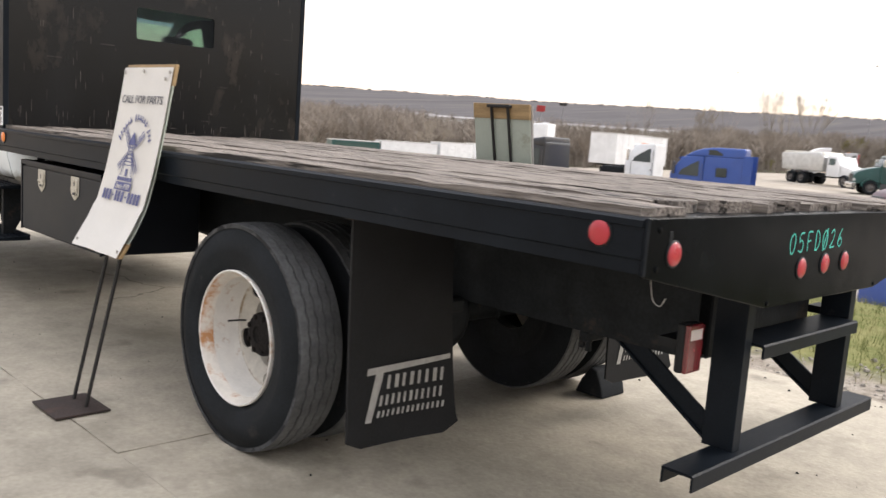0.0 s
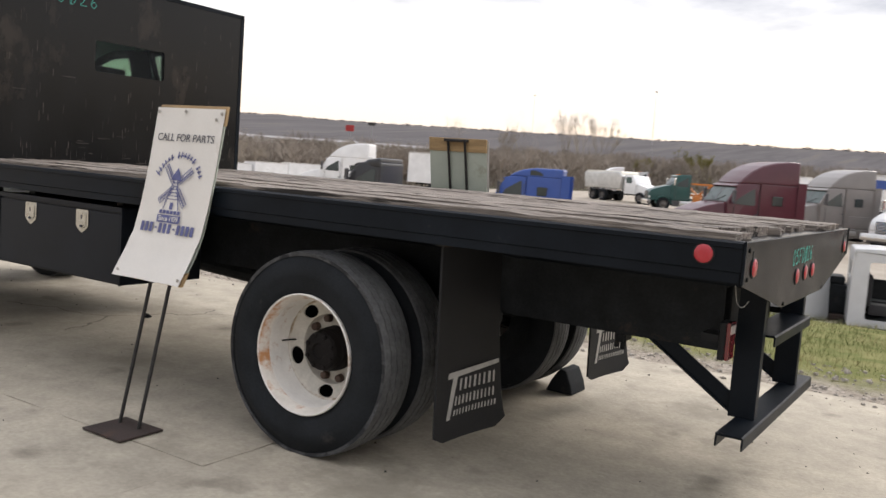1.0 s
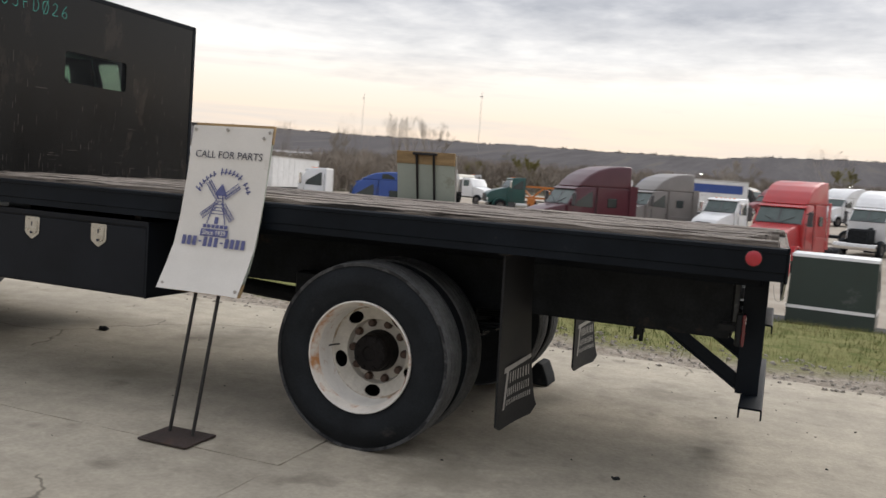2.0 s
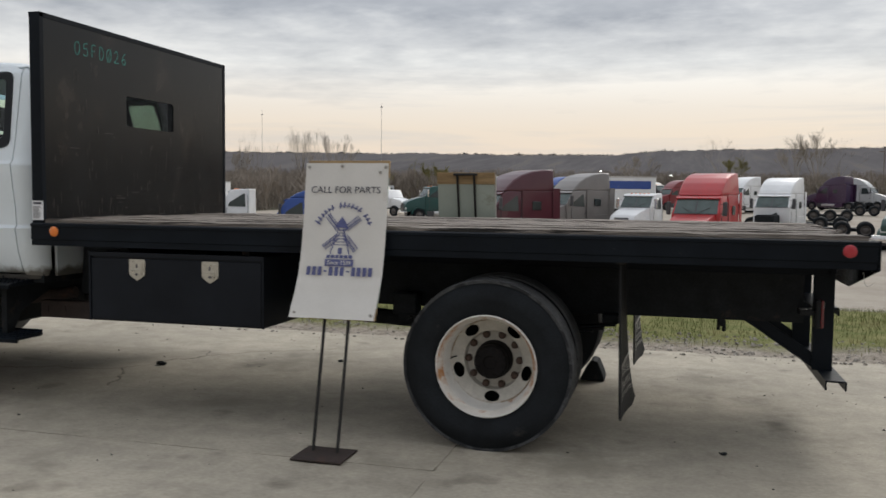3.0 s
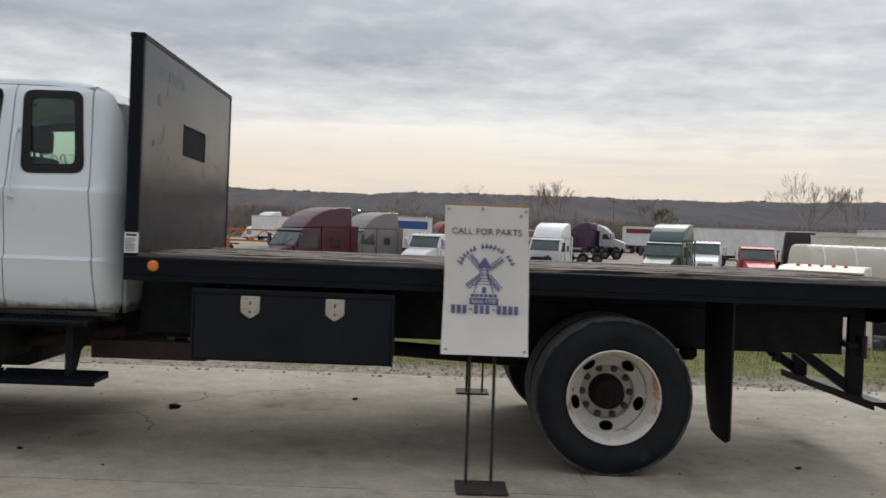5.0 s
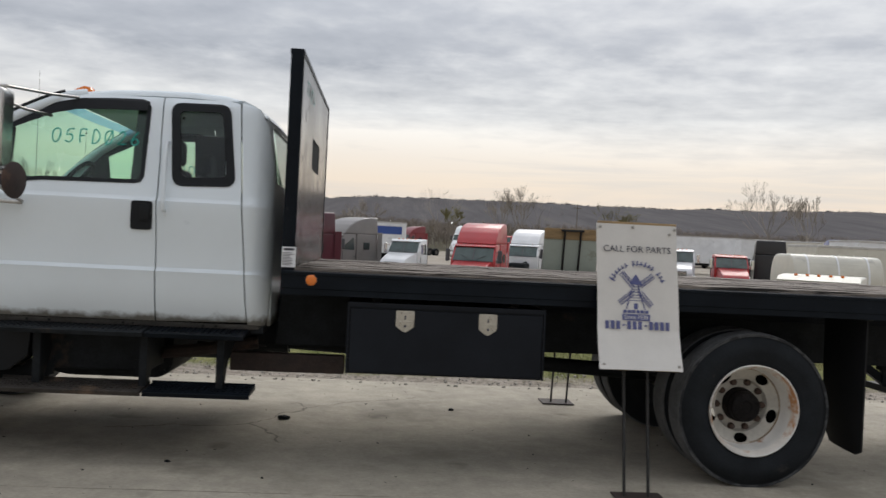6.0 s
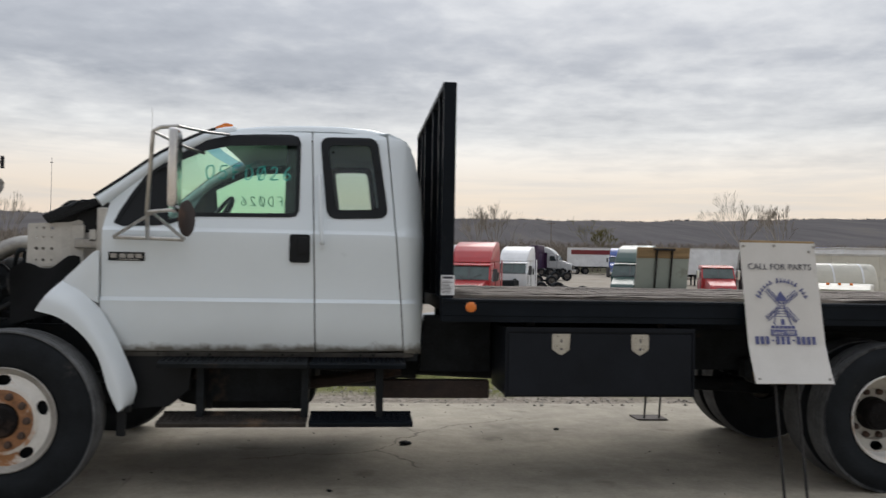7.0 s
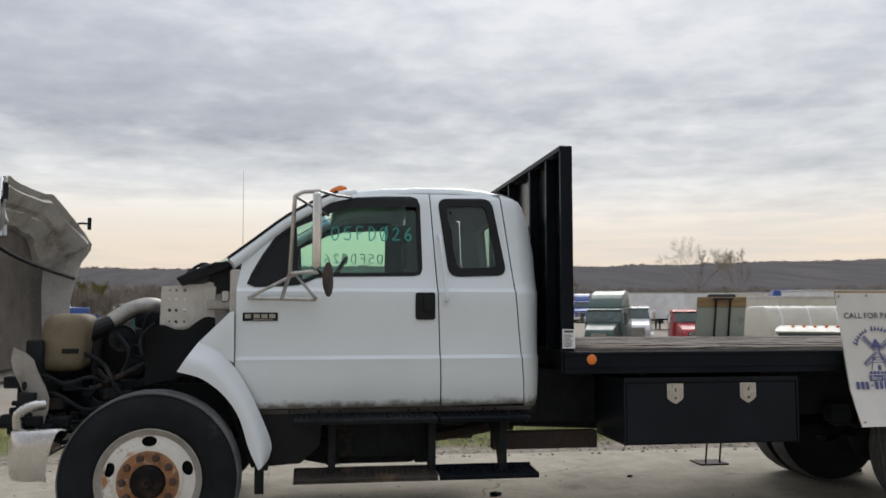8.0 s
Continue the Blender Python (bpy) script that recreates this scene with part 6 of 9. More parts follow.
def engine_bay():
    # dirty white firewall plates with punched holes, cowl and torn seal
    holes = []
    rng = random.Random(4)
    for z in (1.41, 1.48, 1.55, 1.605):
        for x in (-8.70, -8.66, -8.61):
            r = rng.choice((0.007, 0.010, 0.012))
            holes.append([(x + r * math.cos(q * math.pi / 4), z + r * math.sin(q * math.pi / 4)) for q in range(8)])
    plate = [(-8.757, 1.365), (-8.60, 1.36), (-8.42, 1.37), (-8.33, 1.38), (-8.30, 1.52), (-8.36, 1.62), (-8.46, 1.66), (-8.50, 1.645), (-8.75, 1.63)]
    bm = sheet(plate, holes, 0.012, lambda x, z, d: (x, 2.395 + 0.22 * max(0, x + 8.55) + d, z), [1.40, 1.47, 1.52], [-8.55])
    fw = part("cowl_side_plate", bm, FIREWALL, truck, "dirty white perforated inner panel")
    bm = bm_new()
    box(bm, -8.50, -8.42, 2.40, 2.415, 1.36, 1.63, 0.006)
    box(bm, -8.66, -8.58, 2.388, 2.396, 1.37, 1.39, 0.002)
    box(bm, -8.38, -8.34, 2.36, 2.375, 1.52, 1.60, 0.004)
    part("stiffener", bm, FIREWALL, fw)
    bm = bm_new()
    box(bm, -8.47, -8.30, 2.36, 2.40, 1.485, 1.545, 0.006)
    box(bm, -8.45, -8.33, 2.352, 2.36, 1.503, 1.53)
    part("hood_latch", bm, ALU, fw, "bare metal hood latch bracket")
    bm = bm_new()
    box(bm, -8.33, -8.27, 2.33, 4.29, 1.00, 1.735, 0.01)
    part("firewall", bm, FIREWALL, truck, "dirty white firewall")
    bm = bm_new()
    prism(bm, [(-8.62, 1.63), (-8.34, 1.745), (-8.30, 1.775), (-8.36, 1.79), (-8.55, 1.735), (-8.66, 1.68)], "y", 2.35, 4.27, 0.006)
    cowl = part("cowl_panel", bm, BLKPLAST, truck, "black cowl panel with torn weather seal")
    bm = bm_new()
    rng = random.Random(17)
    for k in range(16):
        y = 2.35 + 0.06 * k
        x = rng.uniform(-8.62, -8.42)
        tube(bm, smooth_line([(x, y, 1.70 + rng.uniform(-0.01, 0.02)), (x + rng.uniform(0.04, 0.1), y + rng.uniform(-0.04, 0.04), 1.755 + rng.uniform(-0.01, 0.03)), (x + rng.uniform(0.12, 0.2), y + rng.uniform(-0.05, 0.05), 1.76 + rng.uniform(-0.01, 0.02))], 3), rng.uniform(0.006, 0.014), 5)
    prism(bm, [(-8.64, 1.655), (-8.40, 1.735), (-8.33, 1.79), (-8.42, 1.765), (-8.60, 1.69)], "y", 2.345, 2.352)
    part("torn_seal", bm, BLKPLAST, cowl, "torn black weather seal")
    bm = bm_new()
    prism(bm, [(-8.50, 1.56), (-8.34, 1.60), (-8.33, 1.755), (-8.46, 1.71)], "y", 2.42, 2.46)
    part("heater_box", bm, BLKPLAST, truck)
    # splash shield
    bm = bm_new()
    rows = []
    for k in range(13):
        t = k / 12
        x = -8.83 + 0.42 * t
        top = 1.40 + 0.03 * math.sin(t * 9) - 0.05 * (1 - t) + 0.02 * t
        rows.append([bm.verts.new((x, 2.33 + 0.035 * math.sin(t * 5 + j * 0.5), top + (1.02 + 0.1 * t - top) * j / 5)) for j in range(6)])
    for r0, r1 in zip(rows, rows[1:]):
        for j in range(5):
            bm.faces.new((r0[j], r1[j], r1[j + 1], r0[j + 1]))
    bmesh.ops.solidify(bm, geom=bm.faces[:], thickness=0.008)
    part("splash_shield", bm, BLKPLAST, truck, "wavy black rubber splash shield", smooth=0.8)
    # engine block, radiator stack, hoses
    bm = bm_new()
    box(bm, -9.10, -8.45, 3.02, 3.60, 0.70, 1.36, 0.04, 2)
    box(bm, -9.05, -8.5, 3.10, 3.52, 1.36, 1.48, 0.03, 2)
    for k in range(5):
        box(bm, -9.04 + k * 0.12, -8.96 + k * 0.12, 2.98, 3.03, 0.85, 1.25, 0.012)
    rod(bm, (-9.12, 3.3, 1.08), (-9.2, 3.3, 1.08), 0.16, 20)
    rod(bm, (-9.12, 2.95, 1.0), (-9.18, 2.95, 1.0), 0.09, 16)
    rod(bm, (-9.12, 3.05, 1.33), (-9.18, 3.05, 1.33), 0.075, 16)
    eng = part("engine", bm, CHASSIS, truck, "dirty black diesel engine", smooth=0.6)
    bm = bm_new()
    tube(bm, smooth_line([(-9.16, 2.70, 1.37), (-9.08, 2.72, 1.43), (-8.97, 2.74, 1.495), (-8.86, 2.76, 1.51), (-8.77, 2.86, 1.46), (-8.73, 2.98, 1.40)], 4), 0.055, 12)
    part("turbo_pipe", bm, ALU, eng, "grey cast intake elbow", smooth=1.0)
    for a in ([(-9.25, 2.75, 1.12), (-9.05, 2.62, 0.98), (-8.85, 2.55, 1.03), (-8.72, 2.60, 1.12)], [(-9.3, 2.62, 1.0), (-9.12, 2.50, 0.88), (-8.95, 2.52, 0.95)]):
        part("hose", tube(bm_new(), smooth_line(a, 4), 0.033, 10), RUBBER, eng, smooth=1.0)
    for a in ([(-8.80, 2.50, 1.40), (-8.88, 2.46, 1.30), (-8.84, 2.46, 1.16), (-8.74, 2.50, 1.12)], [(-9.05, 2.60, 1.33), (-8.96, 2.52, 1.22), (-9.0, 2.5, 1.08), (-9.1, 2.52, 1.0)],
              [(-8.70, 2.46, 1.42), (-8.80, 2.44, 1.47), (-8.86, 2.5, 1.40), (-8.88, 2.56, 1.30)], [(-9.3, 2.5, 1.25), (-9.1, 2.46, 1.15), (-9.0, 2.44, 0.98), (-8.86, 2.44, 0.90)]):
        part("hose", tube(bm_new(), smooth_line(a, 5), 0.014, 7), RUBBER, eng, smooth=1.0)
    bm = bm_new()
    rod(bm, (-9.17, 2.48, 0.985), (-8.84, 2.48, 1.15), 0.019, 10)
    rod(bm, (-9.18, 2.46, 0.98), (-9.18, 2.54, 0.98), 0.032, 10)
    part("brace_rod", bm, CHASSIS, eng, "thick dark brace rod", smooth=0.8)
    for x, z, r in ((-9.03, 1.30, 0.085), (-8.95, 1.13, 0.06)):
        part("pulley", lathe(bm_new(), [(0.0, -0.012), (r * 0.3, -0.012), (r * 0.32, 0.0), (r * 0.8, 0.006), (r, -0.004), (r * 1.02, 0.012), (r * 0.9, 0.02), (r, 0.03)], (x, 2.66, z), "y", 24), CHASSIS, eng, "dark belt pulley", smooth=0.6)
    bm = bm_new()
    box(bm, -9.36, -9.22, 2.72, 3.90, 0.72, 1.42, 0.02, 2)
    rad = part("radiator", bm, CHASSIS, truck)
    bm = bm_new()
    for k in range(26):
        box(bm, -9.222, -9.216, 2.78, 3.84, 0.78 + k * 0.023, 0.788 + k * 0.023)
    tagged(part("cooling_fins", bm, CHASSIS, rad), "fine cooling fins", kind="stuff")
    bm = bm_new()
    rng = random.Random(2)
    for k in range(22):
        x, y, z = rng.uniform(-9.2, -8.95), rng.uniform(2.45, 2.9), rng.uniform(0.72, 1.02)
        d = rng.uniform(0.02, 0.06)
        box(bm, x - d, x + d, y - d, y + d, z - d * 0.7, z + d * 0.7, 0.008)
    tagged(part("engine_clutter", bm, CHASSIS, eng), "dark bolted engine clutter", kind="stuff")
    # radiator support, fan shroud and far inner fender close the bay
    bm = bm_new()
    box(bm, -9.60, -9.42, 2.46, 4.16, 0.70, 1.10, 0.02, 2)
    box(bm, -9.54, -9.44, 2.40, 2.50, 0.80, 1.30, 0.02, 2)
    box(bm, -9.54, -9.44, 4.12, 4.22, 0.80, 1.30, 0.02, 2)
    part("radiator_support", bm, CHASSIS, truck, "dark dirty radiator support")
    bm = bm_new()
    arc = [(-9.20 + 0.16 * (k / 8) ** 2 * 0.6, 1.34 - 0.62 * k / 8) for k in range(9)]
    prism(bm, arc + [(x - 0.02, z) for x, z in arc[::-1]], "y", 2.62, 2.90)
    prism(bm, [(-9.22, 0.70), (-9.22, 1.36), (-9.02, 1.30), (-8.98, 0.70)], "y", 2.90, 2.915)
    part("fan_shroud", bm, BLKPLAST, truck, "black fan shroud")
    bm = bm_new()
    prism(bm, [(-9.40, 0.66), (-9.40, 1.02), (-9.1, 1.22), (-8.75, 1.30), (-8.36, 1.25), (-8.34, 0.66)], "y", 4.16, 4.19)
    part("far_inner_fender", bm, BLKPLAST, truck)
    bm = bm_new()
    rngc = random.Random(12)
    for k in range(40):
        x, y, z = rngc.uniform(-9.62, -9.25), rngc.uniform(2.28, 2.55), rngc.uniform(0.72, 1.05)
        d = rngc.uniform(0.015, 0.05)
        box(bm, x - d, x + d, y - d, y + d, z - d * 0.7, z + d * 0.7, 0.006)
    for k in range(9):
        x0, z0 = rngc.uniform(-9.6, -9.3), rngc.uniform(0.8, 1.1)
        tube(bm, smooth_line([(x0, 2.4, z0), (x0 + 0.12, 2.33, z0 - rngc.uniform(0.0, 0.12)), (x0 + 0.26, 2.36, z0 - rngc.uniform(0.0, 0.2)), (x0 + 0.36, 2.5, z0 - 0.1)], 4), rngc.uniform(0.007, 0.016), 6)
    tagged(part("front_clutter", bm, CHASSIS, eng, smooth=0.6), "tangle of dark brackets and lines", kind="stuff")
    # air cleaner
    bm = bm_new()
    box(bm, -9.48, -9.20, 2.44, 2.76, 1.10, 1.46, 0.09, 5)
    for v in bm.verts:
        v.co.x += 0.10 * (v.co.z - 1.28)
    ac = part("air_cleaner", bm, TAN, truck, "tan moulded air cleaner box", smooth=1.0)
    bm = bm_new()
    box(bm, -9.34, -9.24, 2.432, 2.445, 1.215, 1.245, 0.004)
    part("clip", bm, BLKPLAST, ac)
    part("outlet_collar", rod(bm_new(), (-9.24, 2.6, 1.33), (-9.12, 2.70, 1.39), 0.06, 14), BLKPLAST, ac)
    # chrome bumper with rounded ends wrapped round the corners
    bm = bm_new()
    plan = [(-9.60, YC), (-9.595, 2.75), (-9.575, 2.42)] + [(-9.43 - 0.135 * math.cos(a), 2.29 - 0.155 * math.sin(a)) for a in [0.25 + 1.32 * q / 7 for q in range(8)]] + [(-9.37, 2.135), (-9.305, 2.14)]
    plan += [(x, 2 * YC - y) for x, y in plan[:0:-1]]
    up = [(0.495, 0.030), (0.50, 0.012), (0.53, 0.0), (0.62, -0.008), (0.70, -0.006), (0.765, 0.004), (0.785, 0.016), (0.795, 0.035), (0.79, 0.055)]
    rows = []
    for k, (x, y) in enumerate(plan):
        a, b = Vector(plan[max(0, k - 1)]), Vector(plan[min(len(plan) - 1, k + 1)])
        t = (b - a).normalized()
        inw = Vector((-t.y, t.x))
        if inw.dot(Vector((-9.2, YC)) - Vector((x, y))) < 0:
            inw = -inw
        rows.append([bm.verts.new((x + inw.x * d + (0.03 * (z - 0.64) / 0.15 if x > -9.32 else 0), y + inw.y * d, z)) for z, d in up])
    near = rows[:13]
    far = [rows[0]] + rows[13:][::-1]
    for side_rows in (near, far):
        for r0, r1 in zip(side_rows, side_rows[1:]):
            for q in range(len(up) - 1):
                bm.faces.new((r0[q], r0[q + 1], r1[q + 1], r1[q]))
    bmesh.ops.recalc_face_normals(bm, faces=bm.faces[:])
    bmesh.ops.solidify(bm, geom=bm.faces[:], thickness=0.006)
    part("front_bumper", bm, SATIN, truck, "dented chrome front bumper", smooth=0.6)
    bm = bm_new()
    tube(bm, smooth_line([(-9.50, 2.20, 0.80), (-9.49, 2.17, 0.88), (-9.42, 2.16, 0.925), (-9.36, 2.2, 0.93)], 4), 0.03, 10)
    part("bent_trim", bm, SATIN, truck, "bent chrome trim strip", smooth=1.0)


def open_hood():
    """The one-piece hood tipped forward on its front hinge: a trough whose dirty hollow side faces the cab."""
    def ease(t):
        t = max(0.0, min(1.0, t))
        return 3 * t * t - 2 * t ** 3

    def table(pts, v):
        for (a, p), (b, q) in zip(pts, pts[1:]):
            if v <= b:
                return p + (q - p) * max(0.0, (v - a) / (b - a))
        return pts[-1][1]

    def hood_at(u, w, lift=0.0):
        """u across from flank to flank, w up from the nose to the rear rim, which now points to the sky."""
        e = abs(u)
        top = table([(0, 2.35), (0.3, 2.352), (0.46, 2.372), (0.50, 2.367), (0.75, 2.21), (0.9, 2.11), (1.0, 2.03)], e)
        rim = table([(0, -9.80), (0.5, -9.79), (0.75, -9.71), (1.0, -9.63)], e)
        z = 0.98 + (top - 0.98) * w
        skin = -9.99 - 0.05 * math.sin(w * 3.0)
        edge = table([(0.0, -9.74), (0.25, -9.78), (0.54, -9.79), (0.84, -9.715), (1.0, -9.63)], w)
        x = skin + (edge - skin) * ease((e - 0.70) / 0.30)
        x += (rim - x) * ease((w - 0.86) / 0.14)
        y = YC + u * (1.0 - 0.03 * w) * (0.985 if e > 0.9 else 1.0)
        return Vector((x + lift + 0.018 * (u - 1.0), y, z))

    def shell(us, ws, fn):
        b = bm_new()
        rows = [[b.verts.new(fn(u, w)) for u in us] for w in ws]
        for r0, r1 in zip(rows, rows[1:]):
            for k in range(len(us) - 1):
                b.faces.new((r0[k], r0[k + 1], r1[k + 1], r1[k]))
        bmesh.ops.recalc_face_normals(b, faces=b.faces[:])
        return b

    us = [-1 + k / 20 for k in range(41)]
    ws = [k / 20 for k in range(21)]
    bm = shell(us, ws, lambda u, w: hood_at(u, w) - Vector((0.03, 0, 0)) + Vector((0, 0.014 * u, 0.004 * w)))
    bmesh.ops.solidify(bm, geom=bm.faces[:], thickness=0.004)
    hd = part("hood", bm, CLEANWHITE, truck, "white hood tipped forward, dirty tan underside showing", smooth=0.8)
    part("hood_lining", shell(us, ws, lambda u, w: hood_at(u, w, 0.004 * math.sin(u * 31) * (1 if w < 0.8 else 0))), HOODIN, hd, "dirty tan moulded underside", smooth=0.8)

    # raised frame that follows the rim, and the sooty pad inside it
    def frame_at(u, w):
        """w runs 0..1 across the frame, from its inner to its outer edge."""
        p, q = hood_at(u * 0.74, 0.80 - 0.14 * abs(u) ** 2), hood_at(u * 0.94, 0.965)
        m = p.lerp(q, w)
        m.x = max(p.x, q.x * 0 + p.x) + (q.x - p.x) * w + table([(0, 0.0), (0.10, 0.050), (0.42, 0.055), (0.50, 0.018), (0.58, 0.018), (0.66, 0.042), (0.92, 0.038), (1.0, 0.0)], w) + 0.022 * (1 if math.sin(u * 13) > 0.2 else 0) * (1 if 0.08 < w < 0.5 else 0)
        return m

    bm = shell([-1 + k / 32 for k in range(65)], [0, 0.10, 0.25, 0.42, 0.50, 0.58, 0.66, 0.92, 1.0], frame_at)
    bmesh.ops.solidify(bm, geom=bm.faces[:], thickness=0.01)
    part("hood_frame", bm, HOODIN, hd, "pale moulded frame along the hood's rim", smooth=0.35)
    bm = tube(bm_new(), [frame_at(-1 + k / 20, -0.02) + Vector((0.02, 0, 0)) for k in range(41)], 0.013, 7)
    part("rubber_seal", bm, CHASSIS, hd, "black rubber seal along the moulded frame", smooth=0.8)
    bm = bm_new()
    for k, (y, z) in enumerate(((3.16, 2.0), (3.25, 2.01))):
        box(bm, -9.985, -9.972, y, y + 0.06, z, z + 0.10, 0.002)
    part("chalk_mark", bm, CLEANWHITE, hd, "pale smudged chalk mark")
    bm = shell([-0.78 + 0.078 * k for k in range(21)], [k / 12 for k in range(13)], lambda u, w: hood_at(u, 0.06 + (0.73 - 0.16 * abs(u) ** 2) * w, 0.03 + 0.010 * noise.noise((u * 5, w * 6, 1))))
    bmesh.ops.solidify(bm, geom=bm.faces[:], thickness=0.02)
    part("insulation_pad", bm, HOODBLK, hd, "sooty insulation pad", smooth=0.8)
    for y in (2.33, 4.29):
        bm = bm_new()
        s = -1 if y < YC else 1
        tube(bm, [(-9.76, y - s * 0.22, 2.16), (-9.70, y - s * 0.10, 2.195), (-9.665, y, 2.20)], 0.009, 6)
        rod(bm, (-9.66, y, 2.15), (-9.66, y, 2.25), 0.016, 8)
        part("hood_stop", bm, CHASSIS, hd, "black rubber hood stop")
    bm = bm_new()
    tube(bm, smooth_line([(-9.86, 2.5, 1.95), (-9.84, 3.0, 1.86), (-9.80, 3.5, 1.80), (-9.72, 4.1, 1.74)], 4), 0.014, 7)
    part("prop_cable", bm, CHASSIS, hd)
    bm = bm_new()
    rows = []
    for j in range(7):
        w = j / 6
        rows.append([bm.verts.new((-9.52 + 0.16 * k / 4 - 0.05 * w + 0.03 * math.sin(k + j), 2.30 + 0.03 * math.sin(k * 1.5) + 0.02 * w, 0.84 + 0.42 * w - 0.04 * k)) for k in range(5)])
    for r0, r1 in zip(rows, rows[1:]):
        for k in range(4):
            bm.faces.new((r0[k], r0[k + 1], r1[k + 1], r1[k]))
    bmesh.ops.solidify(bm, geom=bm.faces[:], thickness=0.03)
    part("fender_front", bm, HOODIN, hd, smooth=0.9)
    bm = bm_new()
    rod(bm, (-8.38, 3.9, 1.78), (-8.385, 3.9, 2.62), 0.0035, 6, 0.002)
    rod(bm, (-8.38, 3.9, 1.74), (-8.38, 3.9, 1.79), 0.014, 8)
    part("antenna", bm, CHROME, truck)


bed_parts = set(truck.children)
cab_side(False), cab_side(True), cab_shell(), mirror_arm()
for ob in truck.children:
    if ob not in bed_parts:
        ob.location += Vector((-0.024, 0, 0.007))      # the cab on its mounts
engine_bay(), open_hood()


# ---------------------------------------------------------------- banner stands
def banner_y(z):
    """How far the banner leans back at a height, from the base's centre line."""
    pts = [(0.74, 0.098), (0.80, 0.132), (0.87, 0.172), (0.96, 0.212), (1.1, 0.247), (1.3, 0.286), (1.6, 0.338)]
    for (za, ya), (zb, yb) in zip(pts, pts[1:]):
        if z <= zb:
            return ya + (yb - ya) * (z - za) / (zb - za)
    return pts[-1][1]


def banner_stand():
    st = thing("banner_stand", "white vinyl banner on steel stand leaning on the truck bed", "sign stand", group="banner stands", world=False)
    bm = bm_new()
    box(bm, -0.145, 0.145, -0.125, 0.125, 0.004, 0.014, 0.002)
    part("base_plate", bm, RUSTY, st, "rusty steel base plate")
    for x in (-0.085, 0.058):
        bm = bm_new()
        rod(bm, (x, 0.045, 0.012), (x + 0.012, 0.378, 1.60), 0.0095, 8)
        part("rod", bm, ROD, st, smooth=1.0)
    bm = bm_new()
    box(bm, -0.10, 0.10, 0.362, 0.392, 1.585, 1.605, 0.003)
    part("top_bracket", bm, ROD, st)
    for z0, z1 in ((1.515, 1.612), (0.735, 0.80)):
        bm = bm_new()
        ya, yb = banner_y(z0), banner_y(min(z1, 1.6))
        prism(bm, [(ya + 0.006, z0), (ya + 0.024, z0), (yb + 0.024, z1), (yb + 0.006, z1)], "x", -0.243, 0.248, 0.002)
        part("wood_strip", bm, RAWWOOD, st, "raw wood batten")
    # sheet
    bm = bm_new()
    rows = []
    for j in range(41):
        z = 0.738 + (1.598 - 0.738) * j / 40
        rows.append([bm.verts.new((-0.25 + 0.5 * k / 14 + 0.004 * math.sin(z * 7), banner_y(z) + 0.004 * math.sin(k * 0.9 + z * 5) * min(1, (1.6 - z) * 4) - 0.012 * ((2 * k / 14 - 1) ** 2) * (0.5 if z < 0.95 else 0.15), z)) for k in range(15)])
    for r0, r1 in zip(rows, rows[1:]):
        for k in range(14):
            bm.faces.new((r0[k], r0[k + 1], r1[k + 1], r1[k]))
    bmesh.ops.recalc_face_normals(bm, faces=bm.faces[:])
    ban = part("banner", bm, VINYL, st, "white vinyl sheet with blue windmill print", smooth=3.2)
    bm = bm_new()
    zs = [0.80 + 0.715 * k / 12 for k in range(13)]
    prism(bm, [(banner_y(z) + 0.012, z) for z in zs] + [(banner_y(z) + 0.018, z) for z in reversed(zs)], "x", -0.24, 0.245)
    part("backing_panel", bm, VINYLBACK, st, "greenish white backing panel")

    def on(u, v, lift=0.006):
        return Vector((u, banner_y(v) - lift, v))

    def wrap(bm):
        for v in bm.verts:
            v.co = on(v.co.x, v.co.z, 0.0065 + v.co.y)
        return bm

    def flat(bm, pts):
        bm.faces.new([bm.verts.new((p[0], 0, p[1])) for p in pts])

    lay = Matrix.Rotation(radians(90), 4, "X")
    part("print_words", wrap(letters("CALL FOR PARTS", 0.054, Matrix.Translation((-0.002, 0, 1.428)) @ Matrix.Diagonal((1.02, 1, 1, 1)) @ lay)), INK, ban, "dark capital letters")
    # arched script line and the lower number line, as bars
    bm = bm_new()
    rng = random.Random(6)
    for k in range(17):
        if k in (6, 13):
            continue
        a = radians(158 - k * 8.3)
        c = Vector((0.0 + 0.17 * math.cos(a), 1.195 + 0.165 * math.sin(a)))
        t = Vector((math.sin(a), -math.cos(a)))
        n = Vector((math.cos(a), math.sin(a)))
        h, w = rng.uniform(0.02, 0.034) * (1.3 if k in (0, 7) else 1), 0.0042
        flat(bm, [c - t * w - n * h * 0.5, c + t * w - n * h * 0.5, c + t * (w + 0.006) + n * h * 0.5, c - t * (w - 0.006) + n * h * 0.5])
        flat(bm, [c - n * 0.010 - t * 0.004, c - n * 0.003 - t * 0.004, c - n * 0.0 + t * 0.016, c - n * 0.007 + t * 0.016])
    part("print_arch", wrap(bm), BLUEINK, ban, "arched line of blue bars")
    bm = bm_new()
    for k in range(12):
        u = -0.20 + k * 0.0335
        if k in (3, 7):
            flat(bm, [(u + 0.004, 0.986), (u + 0.022, 0.986), (u + 0.022, 0.994), (u + 0.004, 0.994)])
        else:
            flat(bm, [(u, 0.966), (u + 0.023, 0.966), (u + 0.023, 1.014), (u, 1.014)])
    part("print_number_line", wrap(bm), BLUEINK, ban, "row of dark blue bars")
